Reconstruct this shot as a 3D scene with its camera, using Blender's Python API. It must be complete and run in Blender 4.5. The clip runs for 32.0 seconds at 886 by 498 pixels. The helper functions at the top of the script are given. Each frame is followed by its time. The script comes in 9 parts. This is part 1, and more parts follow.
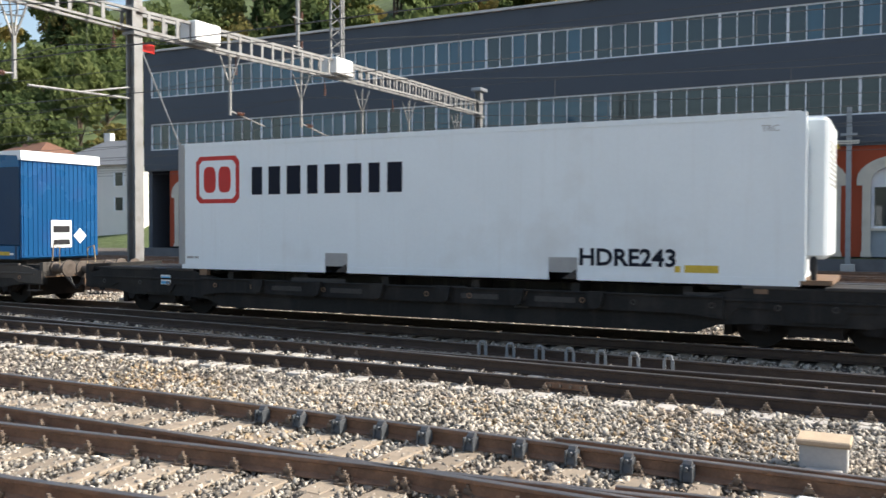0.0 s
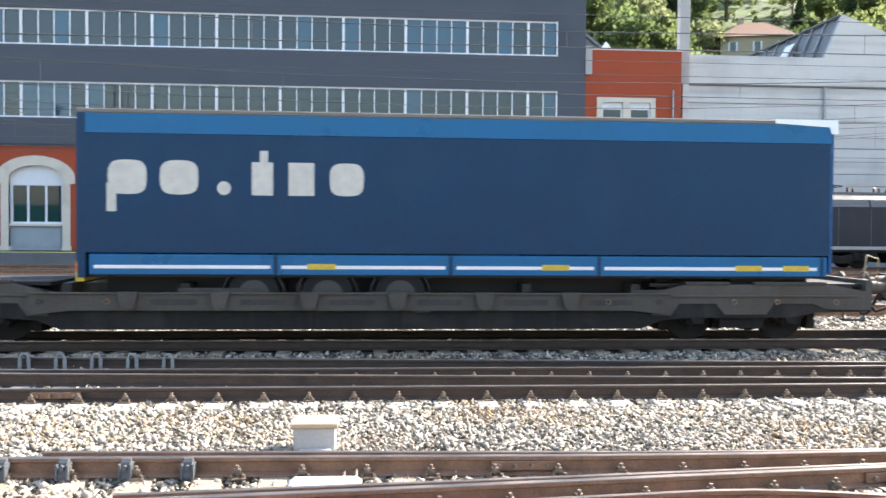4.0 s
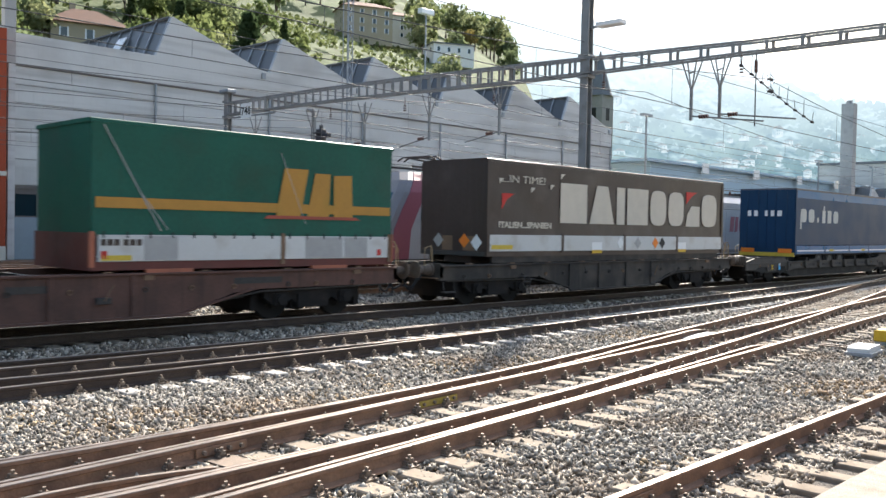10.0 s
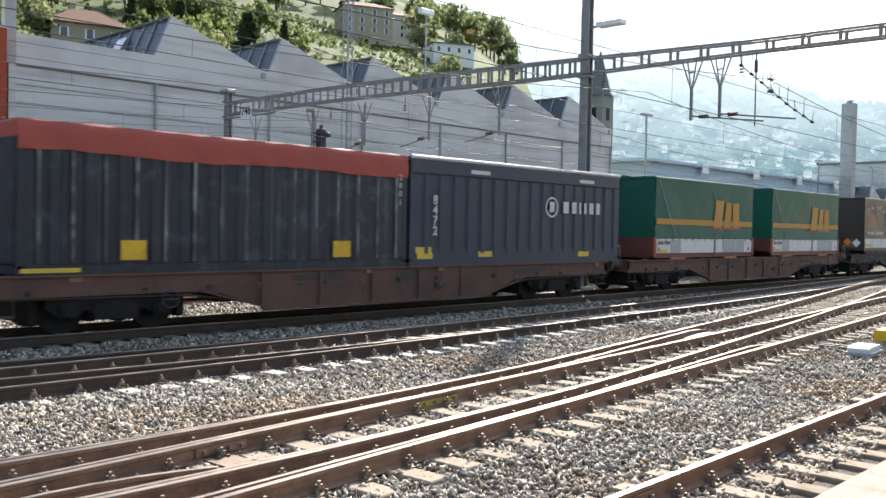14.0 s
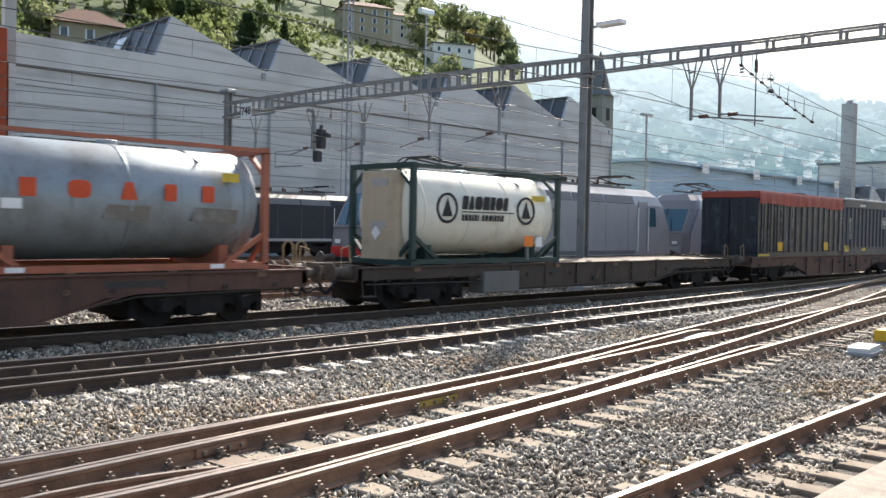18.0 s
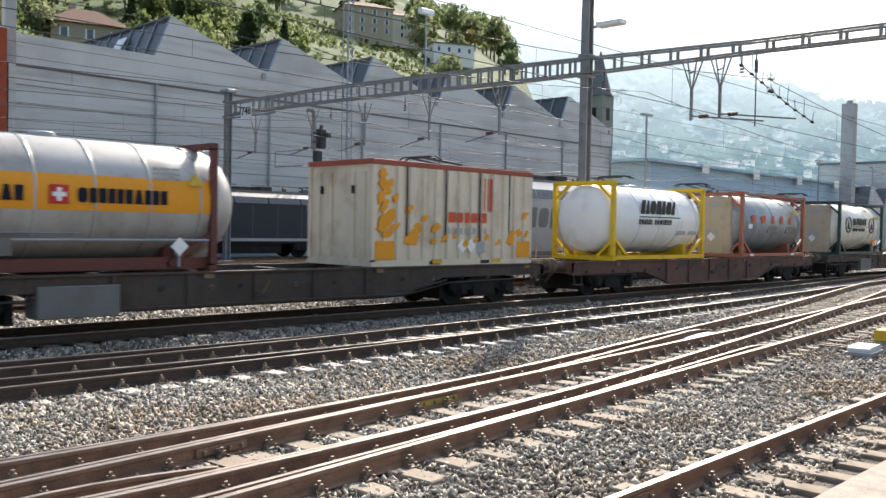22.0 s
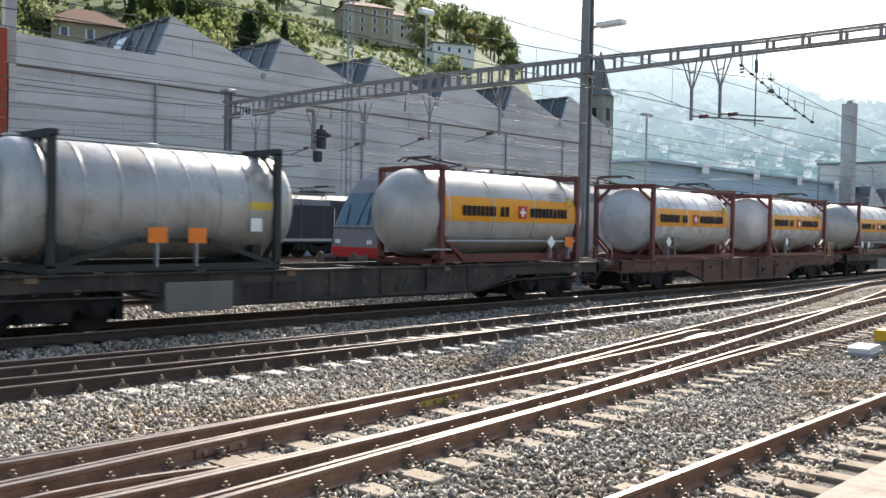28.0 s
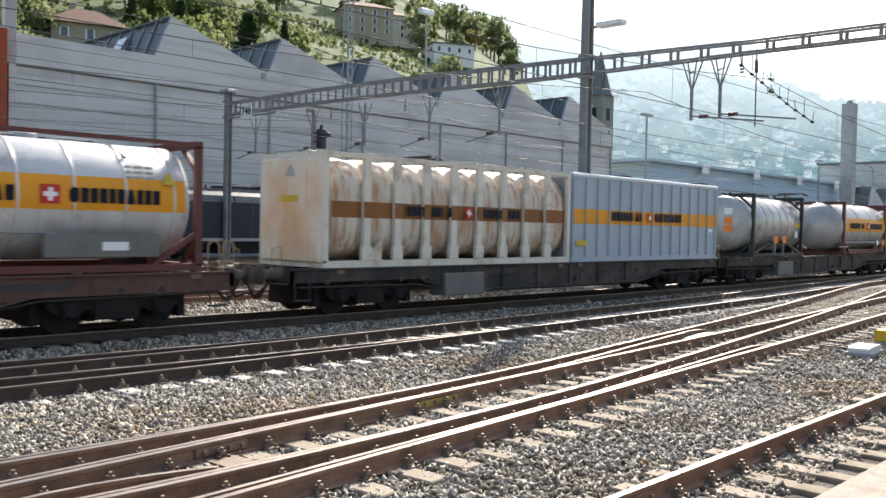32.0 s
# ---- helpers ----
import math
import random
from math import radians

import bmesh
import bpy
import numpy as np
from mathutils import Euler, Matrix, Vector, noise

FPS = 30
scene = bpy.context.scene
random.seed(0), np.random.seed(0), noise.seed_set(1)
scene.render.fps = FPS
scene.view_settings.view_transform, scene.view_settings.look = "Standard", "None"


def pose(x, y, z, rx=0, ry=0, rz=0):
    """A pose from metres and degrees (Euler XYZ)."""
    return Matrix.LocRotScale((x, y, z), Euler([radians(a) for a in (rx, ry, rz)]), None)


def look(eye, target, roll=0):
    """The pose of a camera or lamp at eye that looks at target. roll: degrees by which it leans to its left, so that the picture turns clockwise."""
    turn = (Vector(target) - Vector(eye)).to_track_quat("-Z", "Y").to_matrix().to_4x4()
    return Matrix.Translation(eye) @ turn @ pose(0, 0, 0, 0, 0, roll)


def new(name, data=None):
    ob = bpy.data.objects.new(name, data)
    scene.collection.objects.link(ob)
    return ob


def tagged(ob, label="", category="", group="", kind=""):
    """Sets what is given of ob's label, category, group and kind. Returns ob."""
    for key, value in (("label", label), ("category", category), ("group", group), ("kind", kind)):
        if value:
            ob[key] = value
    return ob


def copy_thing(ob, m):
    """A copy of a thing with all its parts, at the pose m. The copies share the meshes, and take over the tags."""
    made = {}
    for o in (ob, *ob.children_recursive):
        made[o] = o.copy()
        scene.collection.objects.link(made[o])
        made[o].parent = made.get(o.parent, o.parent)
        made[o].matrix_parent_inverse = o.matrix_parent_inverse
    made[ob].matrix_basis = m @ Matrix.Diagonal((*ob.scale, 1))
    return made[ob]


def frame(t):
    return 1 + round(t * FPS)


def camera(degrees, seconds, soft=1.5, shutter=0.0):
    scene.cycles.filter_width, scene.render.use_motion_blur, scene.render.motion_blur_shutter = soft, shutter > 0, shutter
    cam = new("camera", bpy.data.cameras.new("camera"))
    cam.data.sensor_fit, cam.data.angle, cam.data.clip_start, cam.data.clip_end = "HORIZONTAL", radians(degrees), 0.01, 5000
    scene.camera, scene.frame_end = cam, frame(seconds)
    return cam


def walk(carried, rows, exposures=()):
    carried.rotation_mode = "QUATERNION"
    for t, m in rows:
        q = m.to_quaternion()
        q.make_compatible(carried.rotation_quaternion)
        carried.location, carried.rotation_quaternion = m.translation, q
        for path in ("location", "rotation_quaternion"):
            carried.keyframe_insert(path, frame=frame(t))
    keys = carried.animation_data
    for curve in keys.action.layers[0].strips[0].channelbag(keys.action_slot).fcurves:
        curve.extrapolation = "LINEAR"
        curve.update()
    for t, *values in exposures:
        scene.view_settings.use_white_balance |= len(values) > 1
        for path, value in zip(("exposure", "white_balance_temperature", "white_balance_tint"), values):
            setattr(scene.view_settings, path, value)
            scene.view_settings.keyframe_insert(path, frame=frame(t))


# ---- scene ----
# ---- camera: a pan to the right, then held still ----
cam = camera(53.3, 32.0, soft=1.5, shutter=0.3)
EYE = (0.0, 0.0, 2.1)
PAN = [(0.0, 27.09, -1.42, -0.10), (0.5, 23.18, -1.44, -0.14), (1.0, 19.39, -1.46, -0.17), (1.5, 15.19, -1.45, -0.24),
       (2.0, 11.45, -1.47, -0.32), (2.5, 7.01, -1.47, -0.41), (3.5, -0.80, -1.47, -0.45), (4.5, -8.65, -1.47, -0.52), (5.0, -13.20, -1.49, -0.70),
       (5.5, -18.53, -1.50, -0.82), (6.0, -23.97, -1.49, -0.91), (6.5, -28.95, -1.45, -0.96), (7.0, -33.53, -1.44, -1.04),
       (7.5, -37.48, -1.42, -1.08), (8.0, -41.16, -1.41, -1.13), (8.5, -43.76, -1.39, -1.15), (9.0, -45.48, -1.40, -1.14),
       (9.5, -45.93, -1.41, -1.12), (10.0, -45.92, -1.42, -1.11), (32.0, -45.90, -1.42, -1.11)]
EXPOSURE = [(0.0, 0.60), (1.0, 0.80), (2.0, 1.06), (2.5, 1.22), (4.5, 1.95), (5.0, 1.97), (6.0, 1.74), (7.0, 1.5), (9.0, 1.03), (14.0, 0.98), (18.0, 0.78), (23.0, 0.76), (28.0, 0.78), (32.0, 0.78)]
walk(cam, [(t, pose(*EYE, 90 + p, r, y)) for t, y, p, r in PAN], EXPOSURE)

# ---- sun and sky ----
SUN_DIR = Vector((1.1, 0.65, 1.0)).normalized()
sun = new("sun", bpy.data.lights.new("sun", "SUN"))
sun.data.energy, sun.data.angle, sun.data.color = 5.0, radians(0.6), (1.0, 0.945, 0.86)
sun.matrix_world = look((0, 0, 60), Vector((0, 0, 60)) - SUN_DIR)
world = bpy.data.worlds.new("sky")
scene.world = world
world.use_nodes = True
_sky = world.node_tree.nodes.new("ShaderNodeTexSky")
_sky.sky_type, _sky.sun_disc = "NISHITA", False
_sky.sun_elevation = math.asin(SUN_DIR.z)
_sky.sun_rotation = math.atan2(SUN_DIR.x, SUN_DIR.y)
_sky.dust_density, _sky.air_density = 3.0, 1.2
world.node_tree.nodes["Background"].inputs[1].default_value = 0.15
world.node_tree.links.new(_sky.outputs[0], world.node_tree.nodes["Background"].inputs[0])
# ---- mesh and material tools ----
def part(name, bm, mat, parent=None, label="", smooth=False):
    me = bpy.data.meshes.new(name)
    bm.to_mesh(me)
    bm.free()
    if smooth:
        for p in me.polygons:
            p.use_smooth = True
    me.materials.append(mat)
    ob = new(name, me)
    ob.parent = parent
    if label:
        ob["label"] = label
    return ob


def share(name, mesh, parent, m, label=""):
    ob = new(name, mesh)
    ob.parent = parent
    ob.matrix_basis = m
    if label:
        ob["label"] = label
    return ob


def thing(name, label, category, group="", m=None, kind=""):
    ob = new(name)
    ob.empty_display_size = 0.2
    if m is not None:
        ob.matrix_basis = m
    return tagged(ob, label, category, group, kind)


def add_box(bm, x0, x1, y0, y1, z0, z1, bevel=0.0):
    vs = [bm.verts.new((x, y, z)) for x in (x0, x1) for y in (y0, y1) for z in (z0, z1)]
    fs = [(0, 1, 3, 2), (4, 6, 7, 5), (0, 4, 5, 1), (2, 3, 7, 6), (0, 2, 6, 4), (1, 5, 7, 3)]
    faces = [bm.faces.new([vs[i] for i in f]) for f in fs]
    if bevel:
        es = list({e for f in faces for e in f.edges})
        bmesh.ops.bevel(bm, geom=es, offset=bevel, segments=1, affect="EDGES", profile=0.5)


def box(x0, x1, y0, y1, z0, z1, bevel=0.0):
    bm = bmesh.new()
    add_box(bm, x0, x1, y0, y1, z0, z1, bevel)
    return bm


def boxes(rows, bevel=0.0):
    bm = bmesh.new()
    for r in rows:
        add_box(bm, *r)
    if bevel:
        bmesh.ops.bevel(bm, geom=bm.edges[:], offset=bevel, segments=1, affect="EDGES", profile=0.5)
    return bm


def add_rod(bm, a, b, r, n=8, r2=None):
    a, b = Vector(a), Vector(b)
    d = b - a
    q = d.to_track_quat("Z", "Y").to_matrix()
    r2 = r if r2 is None else r2
    ra = [bm.verts.new(a + q @ Vector((math.cos(2 * math.pi * i / n) * r, math.sin(2 * math.pi * i / n) * r, 0))) for i in range(n)]
    rb = [bm.verts.new(b + q @ Vector((math.cos(2 * math.pi * i / n) * r2, math.sin(2 * math.pi * i / n) * r2, 0))) for i in range(n)]
    for i in range(n):
        bm.faces.new((ra[i], ra[(i + 1) % n], rb[(i + 1) % n], rb[i]))
    bm.faces.new(ra[::-1])
    bm.faces.new(rb)


def rod(a, b, r, n=8, r2=None):
    bm = bmesh.new()
    add_rod(bm, a, b, r, n, r2)
    return bm


def add_tube(bm, pts, r, n=6, closed=False):
    """One bent tube through the points."""
    pts = [Vector(p) for p in pts]
    m = len(pts)
    rings = []
    for i, p in enumerate(pts):
        a = pts[(i - 1) % m] if closed or i > 0 else p
        b = pts[(i + 1) % m] if closed or i < m - 1 else p
        q = (b - a).to_track_quat("Z", "Y").to_matrix()
        rings.append([bm.verts.new(p + q @ Vector((math.cos(2 * math.pi * k / n) * r, math.sin(2 * math.pi * k / n) * r, 0))) for k in range(n)])
    pairs = list(zip(rings, rings[1:])) + ([(rings[-1], rings[0])] if closed else [])
    for a, b in pairs:
        for k in range(n):
            bm.faces.new((a[k], a[(k + 1) % n], b[(k + 1) % n], b[k]))
    if not closed:
        bm.faces.new(rings[0][::-1])
        bm.faces.new(rings[-1])


def tube(pts, r, n=6, closed=False):
    bm = bmesh.new()
    add_tube(bm, pts, r, n, closed)
    return bm


def grid_frame(xs, zs, filled, y0, y1):
    """One joined frame of bars: cells (column, row) of the grid for which filled() holds."""
    bm = bmesh.new()
    verts = {}

    def v(i, j, y):
        if (i, j, y) not in verts:
            verts[(i, j, y)] = bm.verts.new((xs[i], y, zs[j]))
        return verts[(i, j, y)]
    nx, nz = len(xs) - 1, len(zs) - 1

    def on(i, j):
        return 0 <= i < nx and 0 <= j < nz and filled(i, j)
    for i in range(nx):
        for j in range(nz):
            if not on(i, j):
                continue
            bm.faces.new((v(i, j, y0), v(i + 1, j, y0), v(i + 1, j + 1, y0), v(i, j + 1, y0)))
            bm.faces.new((v(i, j, y1), v(i, j + 1, y1), v(i + 1, j + 1, y1), v(i + 1, j, y1)))
            if not on(i - 1, j):
                bm.faces.new((v(i, j, y1), v(i, j, y0), v(i, j + 1, y0), v(i, j + 1, y1)))
            if not on(i + 1, j):
                bm.faces.new((v(i + 1, j, y0), v(i + 1, j, y1), v(i + 1, j + 1, y1), v(i + 1, j + 1, y0)))
            if not on(i, j - 1):
                bm.faces.new((v(i, j, y0), v(i, j, y1), v(i + 1, j, y1), v(i + 1, j, y0)))
            if not on(i, j + 1):
                bm.faces.new((v(i, j + 1, y1), v(i, j + 1, y0), v(i + 1, j + 1, y0), v(i + 1, j + 1, y1)))
    return bm


def bar_frame(bars_x, bars_z, y0, y1):
    """A frame from the (from, to) spans of its upright and level bars."""
    xs = sorted({c for b in bars_x for c in b})
    zs = sorted({c for b in bars_z for c in b})

    def filled(i, j):
        x, z = (xs[i] + xs[i + 1]) / 2, (zs[j] + zs[j + 1]) / 2
        return any(a < x < b for a, b in bars_x) or any(a < z < b for a, b in bars_z)
    return grid_frame(xs, zs, filled, y0, y1)


def add_beam(bm, a, b, w, h):
    """A square bar from a to b, w wide and h high."""
    a, b = Vector(a), Vector(b)
    d = (b - a).normalized()
    up = Vector((0, 0, 1)) if abs(d.z) < 0.95 else Vector((0, 1, 0))
    side = d.cross(up).normalized() * (w / 2)
    top = side.cross(d).normalized() * (h / 2)
    ra = [bm.verts.new(a + s * side + t * top) for s, t in ((-1, -1), (1, -1), (1, 1), (-1, 1))]
    rb = [bm.verts.new(b + s * side + t * top) for s, t in ((-1, -1), (1, -1), (1, 1), (-1, 1))]
    for i in range(4):
        bm.faces.new((ra[i], ra[(i + 1) % 4], rb[(i + 1) % 4], rb[i]))
    bm.faces.new(ra[::-1])
    bm.faces.new(rb)


def beams(rows):
    bm = bmesh.new()
    for a, b, w, h in rows:
        add_beam(bm, a, b, w, h)
    return bm


def add_prism(bm, outline, axis, lo, hi):
    """An outline in the two other axes, drawn out along axis from lo to hi."""
    def at(p, q):
        return {"x": (q, p[0], p[1]), "y": (p[0], q, p[1]), "z": (p[0], p[1], q)}[axis]
    a = [bm.verts.new(at(p, lo)) for p in outline]
    b = [bm.verts.new(at(p, hi)) for p in outline]
    n = len(outline)
    for i in range(n):
        bm.faces.new((a[i], a[(i + 1) % n], b[(i + 1) % n], b[i]))
    bm.faces.new(a[::-1])
    bm.faces.new(b)


def prism(outline, axis, lo, hi):
    bm = bmesh.new()
    add_prism(bm, outline, axis, lo, hi)
    bmesh.ops.recalc_face_normals(bm, faces=bm.faces[:])
    return bm


def add_lathe(bm, profile, axis="x", n=32, at=(0, 0, 0)):
    """Turn (along, radius) pairs round an axis."""
    rings = []
    o = Vector(at)
    for s, r in profile:
        ring = []
        for i in range(n):
            c, d = math.cos(2 * math.pi * i / n) * r, math.sin(2 * math.pi * i / n) * r
            ring.append(bm.verts.new(o + Vector({"x": (s, c, d), "y": (c, s, d), "z": (c, d, s)}[axis])))
        rings.append(ring)
    for a, b in zip(rings, rings[1:]):
        for i in range(n):
            bm.faces.new((a[i], a[(i + 1) % n], b[(i + 1) % n], b[i]))
    bm.faces.new(rings[0][::-1])
    bm.faces.new(rings[-1])


def lathe(profile, axis="x", n=32, at=(0, 0, 0)):
    bm = bmesh.new()
    add_lathe(bm, profile, axis, n, at)
    bmesh.ops.recalc_face_normals(bm, faces=bm.faces[:])
    return bm


def text_mesh(name, body, size, mat, parent, m, align="LEFT", wide=1.0, bold=0.0, depth=0.004, label=""):
    """Lettering in the built-in font, as a thin mesh."""
    cu = bpy.data.curves.new(name, "FONT")
    cu.body, cu.size, cu.align_x, cu.extrude, cu.offset = body, size, align, depth, bold
    cu.resolution_u = 3
    tmp = bpy.data.objects.new("tmp_text", cu)
    scene.collection.objects.link(tmp)
    me = bpy.data.meshes.new_from_object(tmp.evaluated_get(bpy.context.evaluated_depsgraph_get()))
    bpy.data.objects.remove(tmp)
    bpy.data.curves.remove(cu)
    me.transform(Matrix.Diagonal((wide, 1, 1, 1)))
    me.materials.clear()
    me.materials.append(mat)
    return share(name, me, parent, m, label)


SIDE = Matrix(((1, 0, 0, 0), (0, 0, -1, 0), (0, 1, 0, 0), (0, 0, 0, 1)))


def on_side(x, y, z):
    """Lettering upright on a face that looks along -y."""
    return Matrix.Translation((x, y, z)) @ SIDE


def on_end(x, y, z):
    """Lettering upright on a face that looks along -x."""
    return Matrix.Translation((x, y, z)) @ pose(0, 0, 0, 0, 0, -90) @ SIDE


# ---- materials ----
def material(name, color, rough=0.6, metal=0.0, var=0.15, scale=6.0, fine=60.0, bump=0.15, dirt=None, dirt_amount=0.3, dirt_scale=2.0,
             island=0.0, objrand=0.0, streak=0.0, bump_dist=0.01, spec=0.28, level=0.0, run=0.55):
    """Painted or raw surface: base colour with variation at two scales, patches of dirt, optional run-down streaks, fine relief."""
    mt = bpy.data.materials.new(name)
    mt.use_nodes = True
    nt = mt.node_tree
    b = nt.nodes["Principled BSDF"]
    b.inputs["Roughness"].default_value, b.inputs["Metallic"].default_value = rough, metal
    b.inputs["Specular IOR Level"].default_value = spec
    co = nt.nodes.new("ShaderNodeTexCoord")

    def noise_tex(sc, detail=4.0, stretch=None):
        n = nt.nodes.new("ShaderNodeTexNoise")
        n.inputs["Scale"].default_value, n.inputs["Detail"].default_value = sc, detail
        if stretch:
            mp = nt.nodes.new("ShaderNodeMapping")
            mp.inputs["Scale"].default_value = stretch
            nt.links.new(co.outputs["Object"], mp.inputs[0])
            nt.links.new(mp.outputs[0], n.inputs["Vector"])
        else:
            nt.links.new(co.outputs["Object"], n.inputs["Vector"])
        return n

    def mixed(a, bcol, fac, mode="MIX"):
        m = nt.nodes.new("ShaderNodeMix")
        m.data_type, m.blend_type = "RGBA", mode
        for sock, v in ((m.inputs[6], a), (m.inputs[7], bcol), (m.inputs[0], fac)):
            if isinstance(v, (int, float)):
                sock.default_value = v
            elif isinstance(v, tuple):
                sock.default_value = (*v[:3], 1)
            else:
                nt.links.new(v, sock)
        return m.outputs[2]

    def ramp(v, lo, hi, a=0.0, z=1.0):
        r = nt.nodes.new("ShaderNodeMapRange")
        r.inputs[1].default_value, r.inputs[2].default_value, r.inputs[3].default_value, r.inputs[4].default_value = lo, hi, a, z
        nt.links.new(v, r.inputs[0])
        return r.outputs[0]

    n1, n2 = noise_tex(scale), noise_tex(fine, 3.0)
    dark = tuple(c * (1 - var) for c in color)
    light = tuple(min(1, c * (1 + var)) for c in color)
    col = mixed(dark, light, ramp(n1.outputs[0], 0.3, 0.7))
    col = mixed(col, mixed(tuple(c * (1 - var) for c in color), light, ramp(n2.outputs[0], 0.3, 0.7)), 0.4)
    if island:
        g = nt.nodes.new("ShaderNodeNewGeometry")
        col = mixed(col, mixed(tuple(c * (1 - island) for c in color), tuple(min(1, c * (1 + island)) for c in color), g.outputs["Random Per Island"]), 0.7)
    if objrand:
        oi = nt.nodes.new("ShaderNodeObjectInfo")
        col = mixed(col, mixed(tuple(c * (1 - objrand) for c in color), tuple(min(1, c * (1 + objrand)) for c in color), oi.outputs["Random"]), 0.6)
    if dirt:
        n3 = noise_tex(dirt_scale, 6.0)
        col = mixed(col, dirt, ramp(n3.outputs[0], 0.62 - dirt_amount * 0.35, 0.78, 0.0, min(1.0, 0.4 + dirt_amount)))
    if streak:
        n4 = noise_tex(1.0, 3.0, (9.0, 9.0, 0.35))
        col = mixed(col, dirt or tuple(c * 0.4 for c in color), ramp(n4.outputs[0], run, run + 0.2, 0.0, streak))
    if level:
        n5 = noise_tex(1.0, 5.0, (0.12, 0.12, 1.6))
        col = mixed(col, dirt or tuple(c * 0.5 for c in color), ramp(n5.outputs[0], 0.48, 0.68, 0.0, level))
    nt.links.new(col, b.inputs["Base Color"])
    if rough < 0.95:
        nt.links.new(ramp(n1.outputs[0], 0.2, 0.8, max(0.03, rough - 0.12), min(1.0, rough + 0.12)), b.inputs["Roughness"])
    if bump:
        bp = nt.nodes.new("ShaderNodeBump")
        bp.inputs["Strength"].default_value, bp.inputs["Distance"].default_value = bump, bump_dist
        nt.links.new(n2.outputs[0], bp.inputs["Height"])
        nt.links.new(bp.outputs[0], b.inputs["Normal"])
    return mt


def glass_mat(name, tint, rough=0.03):
    """Dark window glass with clear reflections."""
    mt = bpy.data.materials.new(name)
    mt.use_nodes = True
    b = mt.node_tree.nodes["Principled BSDF"]
    b.inputs["Base Color"].default_value = (*tint, 1)
    b.inputs["Roughness"].default_value = rough
    b.inputs["Specular IOR Level"].default_value = 0.8
    return mt


def leaf_mat(name, color, island=0.55, objrand=0.4):
    """Thin leaves: half reflecting, half letting light through, every leaf and tree a little different."""
    mt = bpy.data.materials.new(name)
    mt.use_nodes = True
    nt = mt.node_tree
    nt.nodes.remove(nt.nodes["Principled BSDF"])
    g, oi = nt.nodes.new("ShaderNodeNewGeometry"), nt.nodes.new("ShaderNodeObjectInfo")

    def blend(lo, hi, fac):
        m = nt.nodes.new("ShaderNodeMix")
        m.data_type = "RGBA"
        m.inputs[6].default_value, m.inputs[7].default_value = (*lo, 1), (*hi, 1)
        nt.links.new(fac, m.inputs[0])
        return m.outputs[2]
    a = blend(tuple(c * (1 - island) for c in color), tuple(c * (1 + island) for c in color), g.outputs["Random Per Island"])
    r, gr, bl = color
    b = blend((r * (1 - objrand), gr * (1 - objrand * 0.7), bl * (1 - objrand)), (r * (1 + objrand), gr * (1 + objrand * 0.6), bl), oi.outputs["Random"])
    m = nt.nodes.new("ShaderNodeMix")
    m.data_type = "RGBA"
    m.inputs[0].default_value = 0.5
    nt.links.new(a, m.inputs[6])
    nt.links.new(b, m.inputs[7])
    d, t, s = nt.nodes.new("ShaderNodeBsdfDiffuse"), nt.nodes.new("ShaderNodeBsdfTranslucent"), nt.nodes.new("ShaderNodeMixShader")
    nt.links.new(m.outputs[2], d.inputs[0])
    nt.links.new(m.outputs[2], t.inputs[0])
    s.inputs[0].default_value = 0.6
    nt.links.new(d.outputs[0], s.inputs[1])
    nt.links.new(t.outputs[0], s.inputs[2])
    nt.links.new(s.outputs[0], nt.nodes["Material Output"].inputs[0])
    return mt


def ring(cx, cz, r0, r1, y0, y1, n=24):
    """A flat ring facing along y."""
    bm = bmesh.new()
    rows = []
    for i in range(n):
        a = 2 * math.pi * i / n
        c, s_ = math.cos(a), math.sin(a)
        rows.append([bm.verts.new((cx + r * c, y, cz + r * s_)) for r, y in ((r0, y0), (r1, y0), (r1, y1), (r0, y1))])
    for i in range(n):
        p, q = rows[i], rows[(i + 1) % n]
        for k in range(4):
            bm.faces.new((p[k], q[k], q[(k + 1) % 4], p[(k + 1) % 4]))
    bmesh.ops.recalc_face_normals(bm, faces=bm.faces[:])
    return bm
# ---- materials of the railway ----
M_BALLAST = material("ballast_bed", (0.125, 0.11, 0.095), 0.95, 0, 0.6, 5.0, 22.0, 1.0, (0.10, 0.07, 0.05), 0.4, 1.1, bump_dist=0.06)
M_STONE = material("ballast_stone", (0.325, 0.292, 0.245), 0.88, 0, 0.25, 1.3, 30.0, 0.4, (0.27, 0.18, 0.105), 0.32, 0.5, island=0.95, spec=0.25)
M_RAIL = material("rusty_rail", (0.225, 0.128, 0.08), 0.7, 0.0, 0.3, 5.0, 40.0, 0.4, (0.07, 0.045, 0.035), 0.3, 3.0)
M_RUSTSTONE = material("rust_stained_stone", (0.33, 0.245, 0.15), 0.9, 0, 0.2, 1.3, 30.0, 0.3, (0.20, 0.11, 0.06), 0.3, 0.5, island=0.7)
# Rust darkened so the rails near the train carry its shade in their colour.
M_RAILSHADE = material("shaded_rusty_rail", (0.075, 0.052, 0.04), 0.75, 0.15, 0.3, 5.0, 40.0, 0.4, (0.04, 0.03, 0.027), 0.3, 3.0)
M_RAILTOP = material("worn_rail_head", (0.27, 0.225, 0.195), 0.38, 0.9, 0.15, 2.0, 30.0, 0.05, spec=0.5)
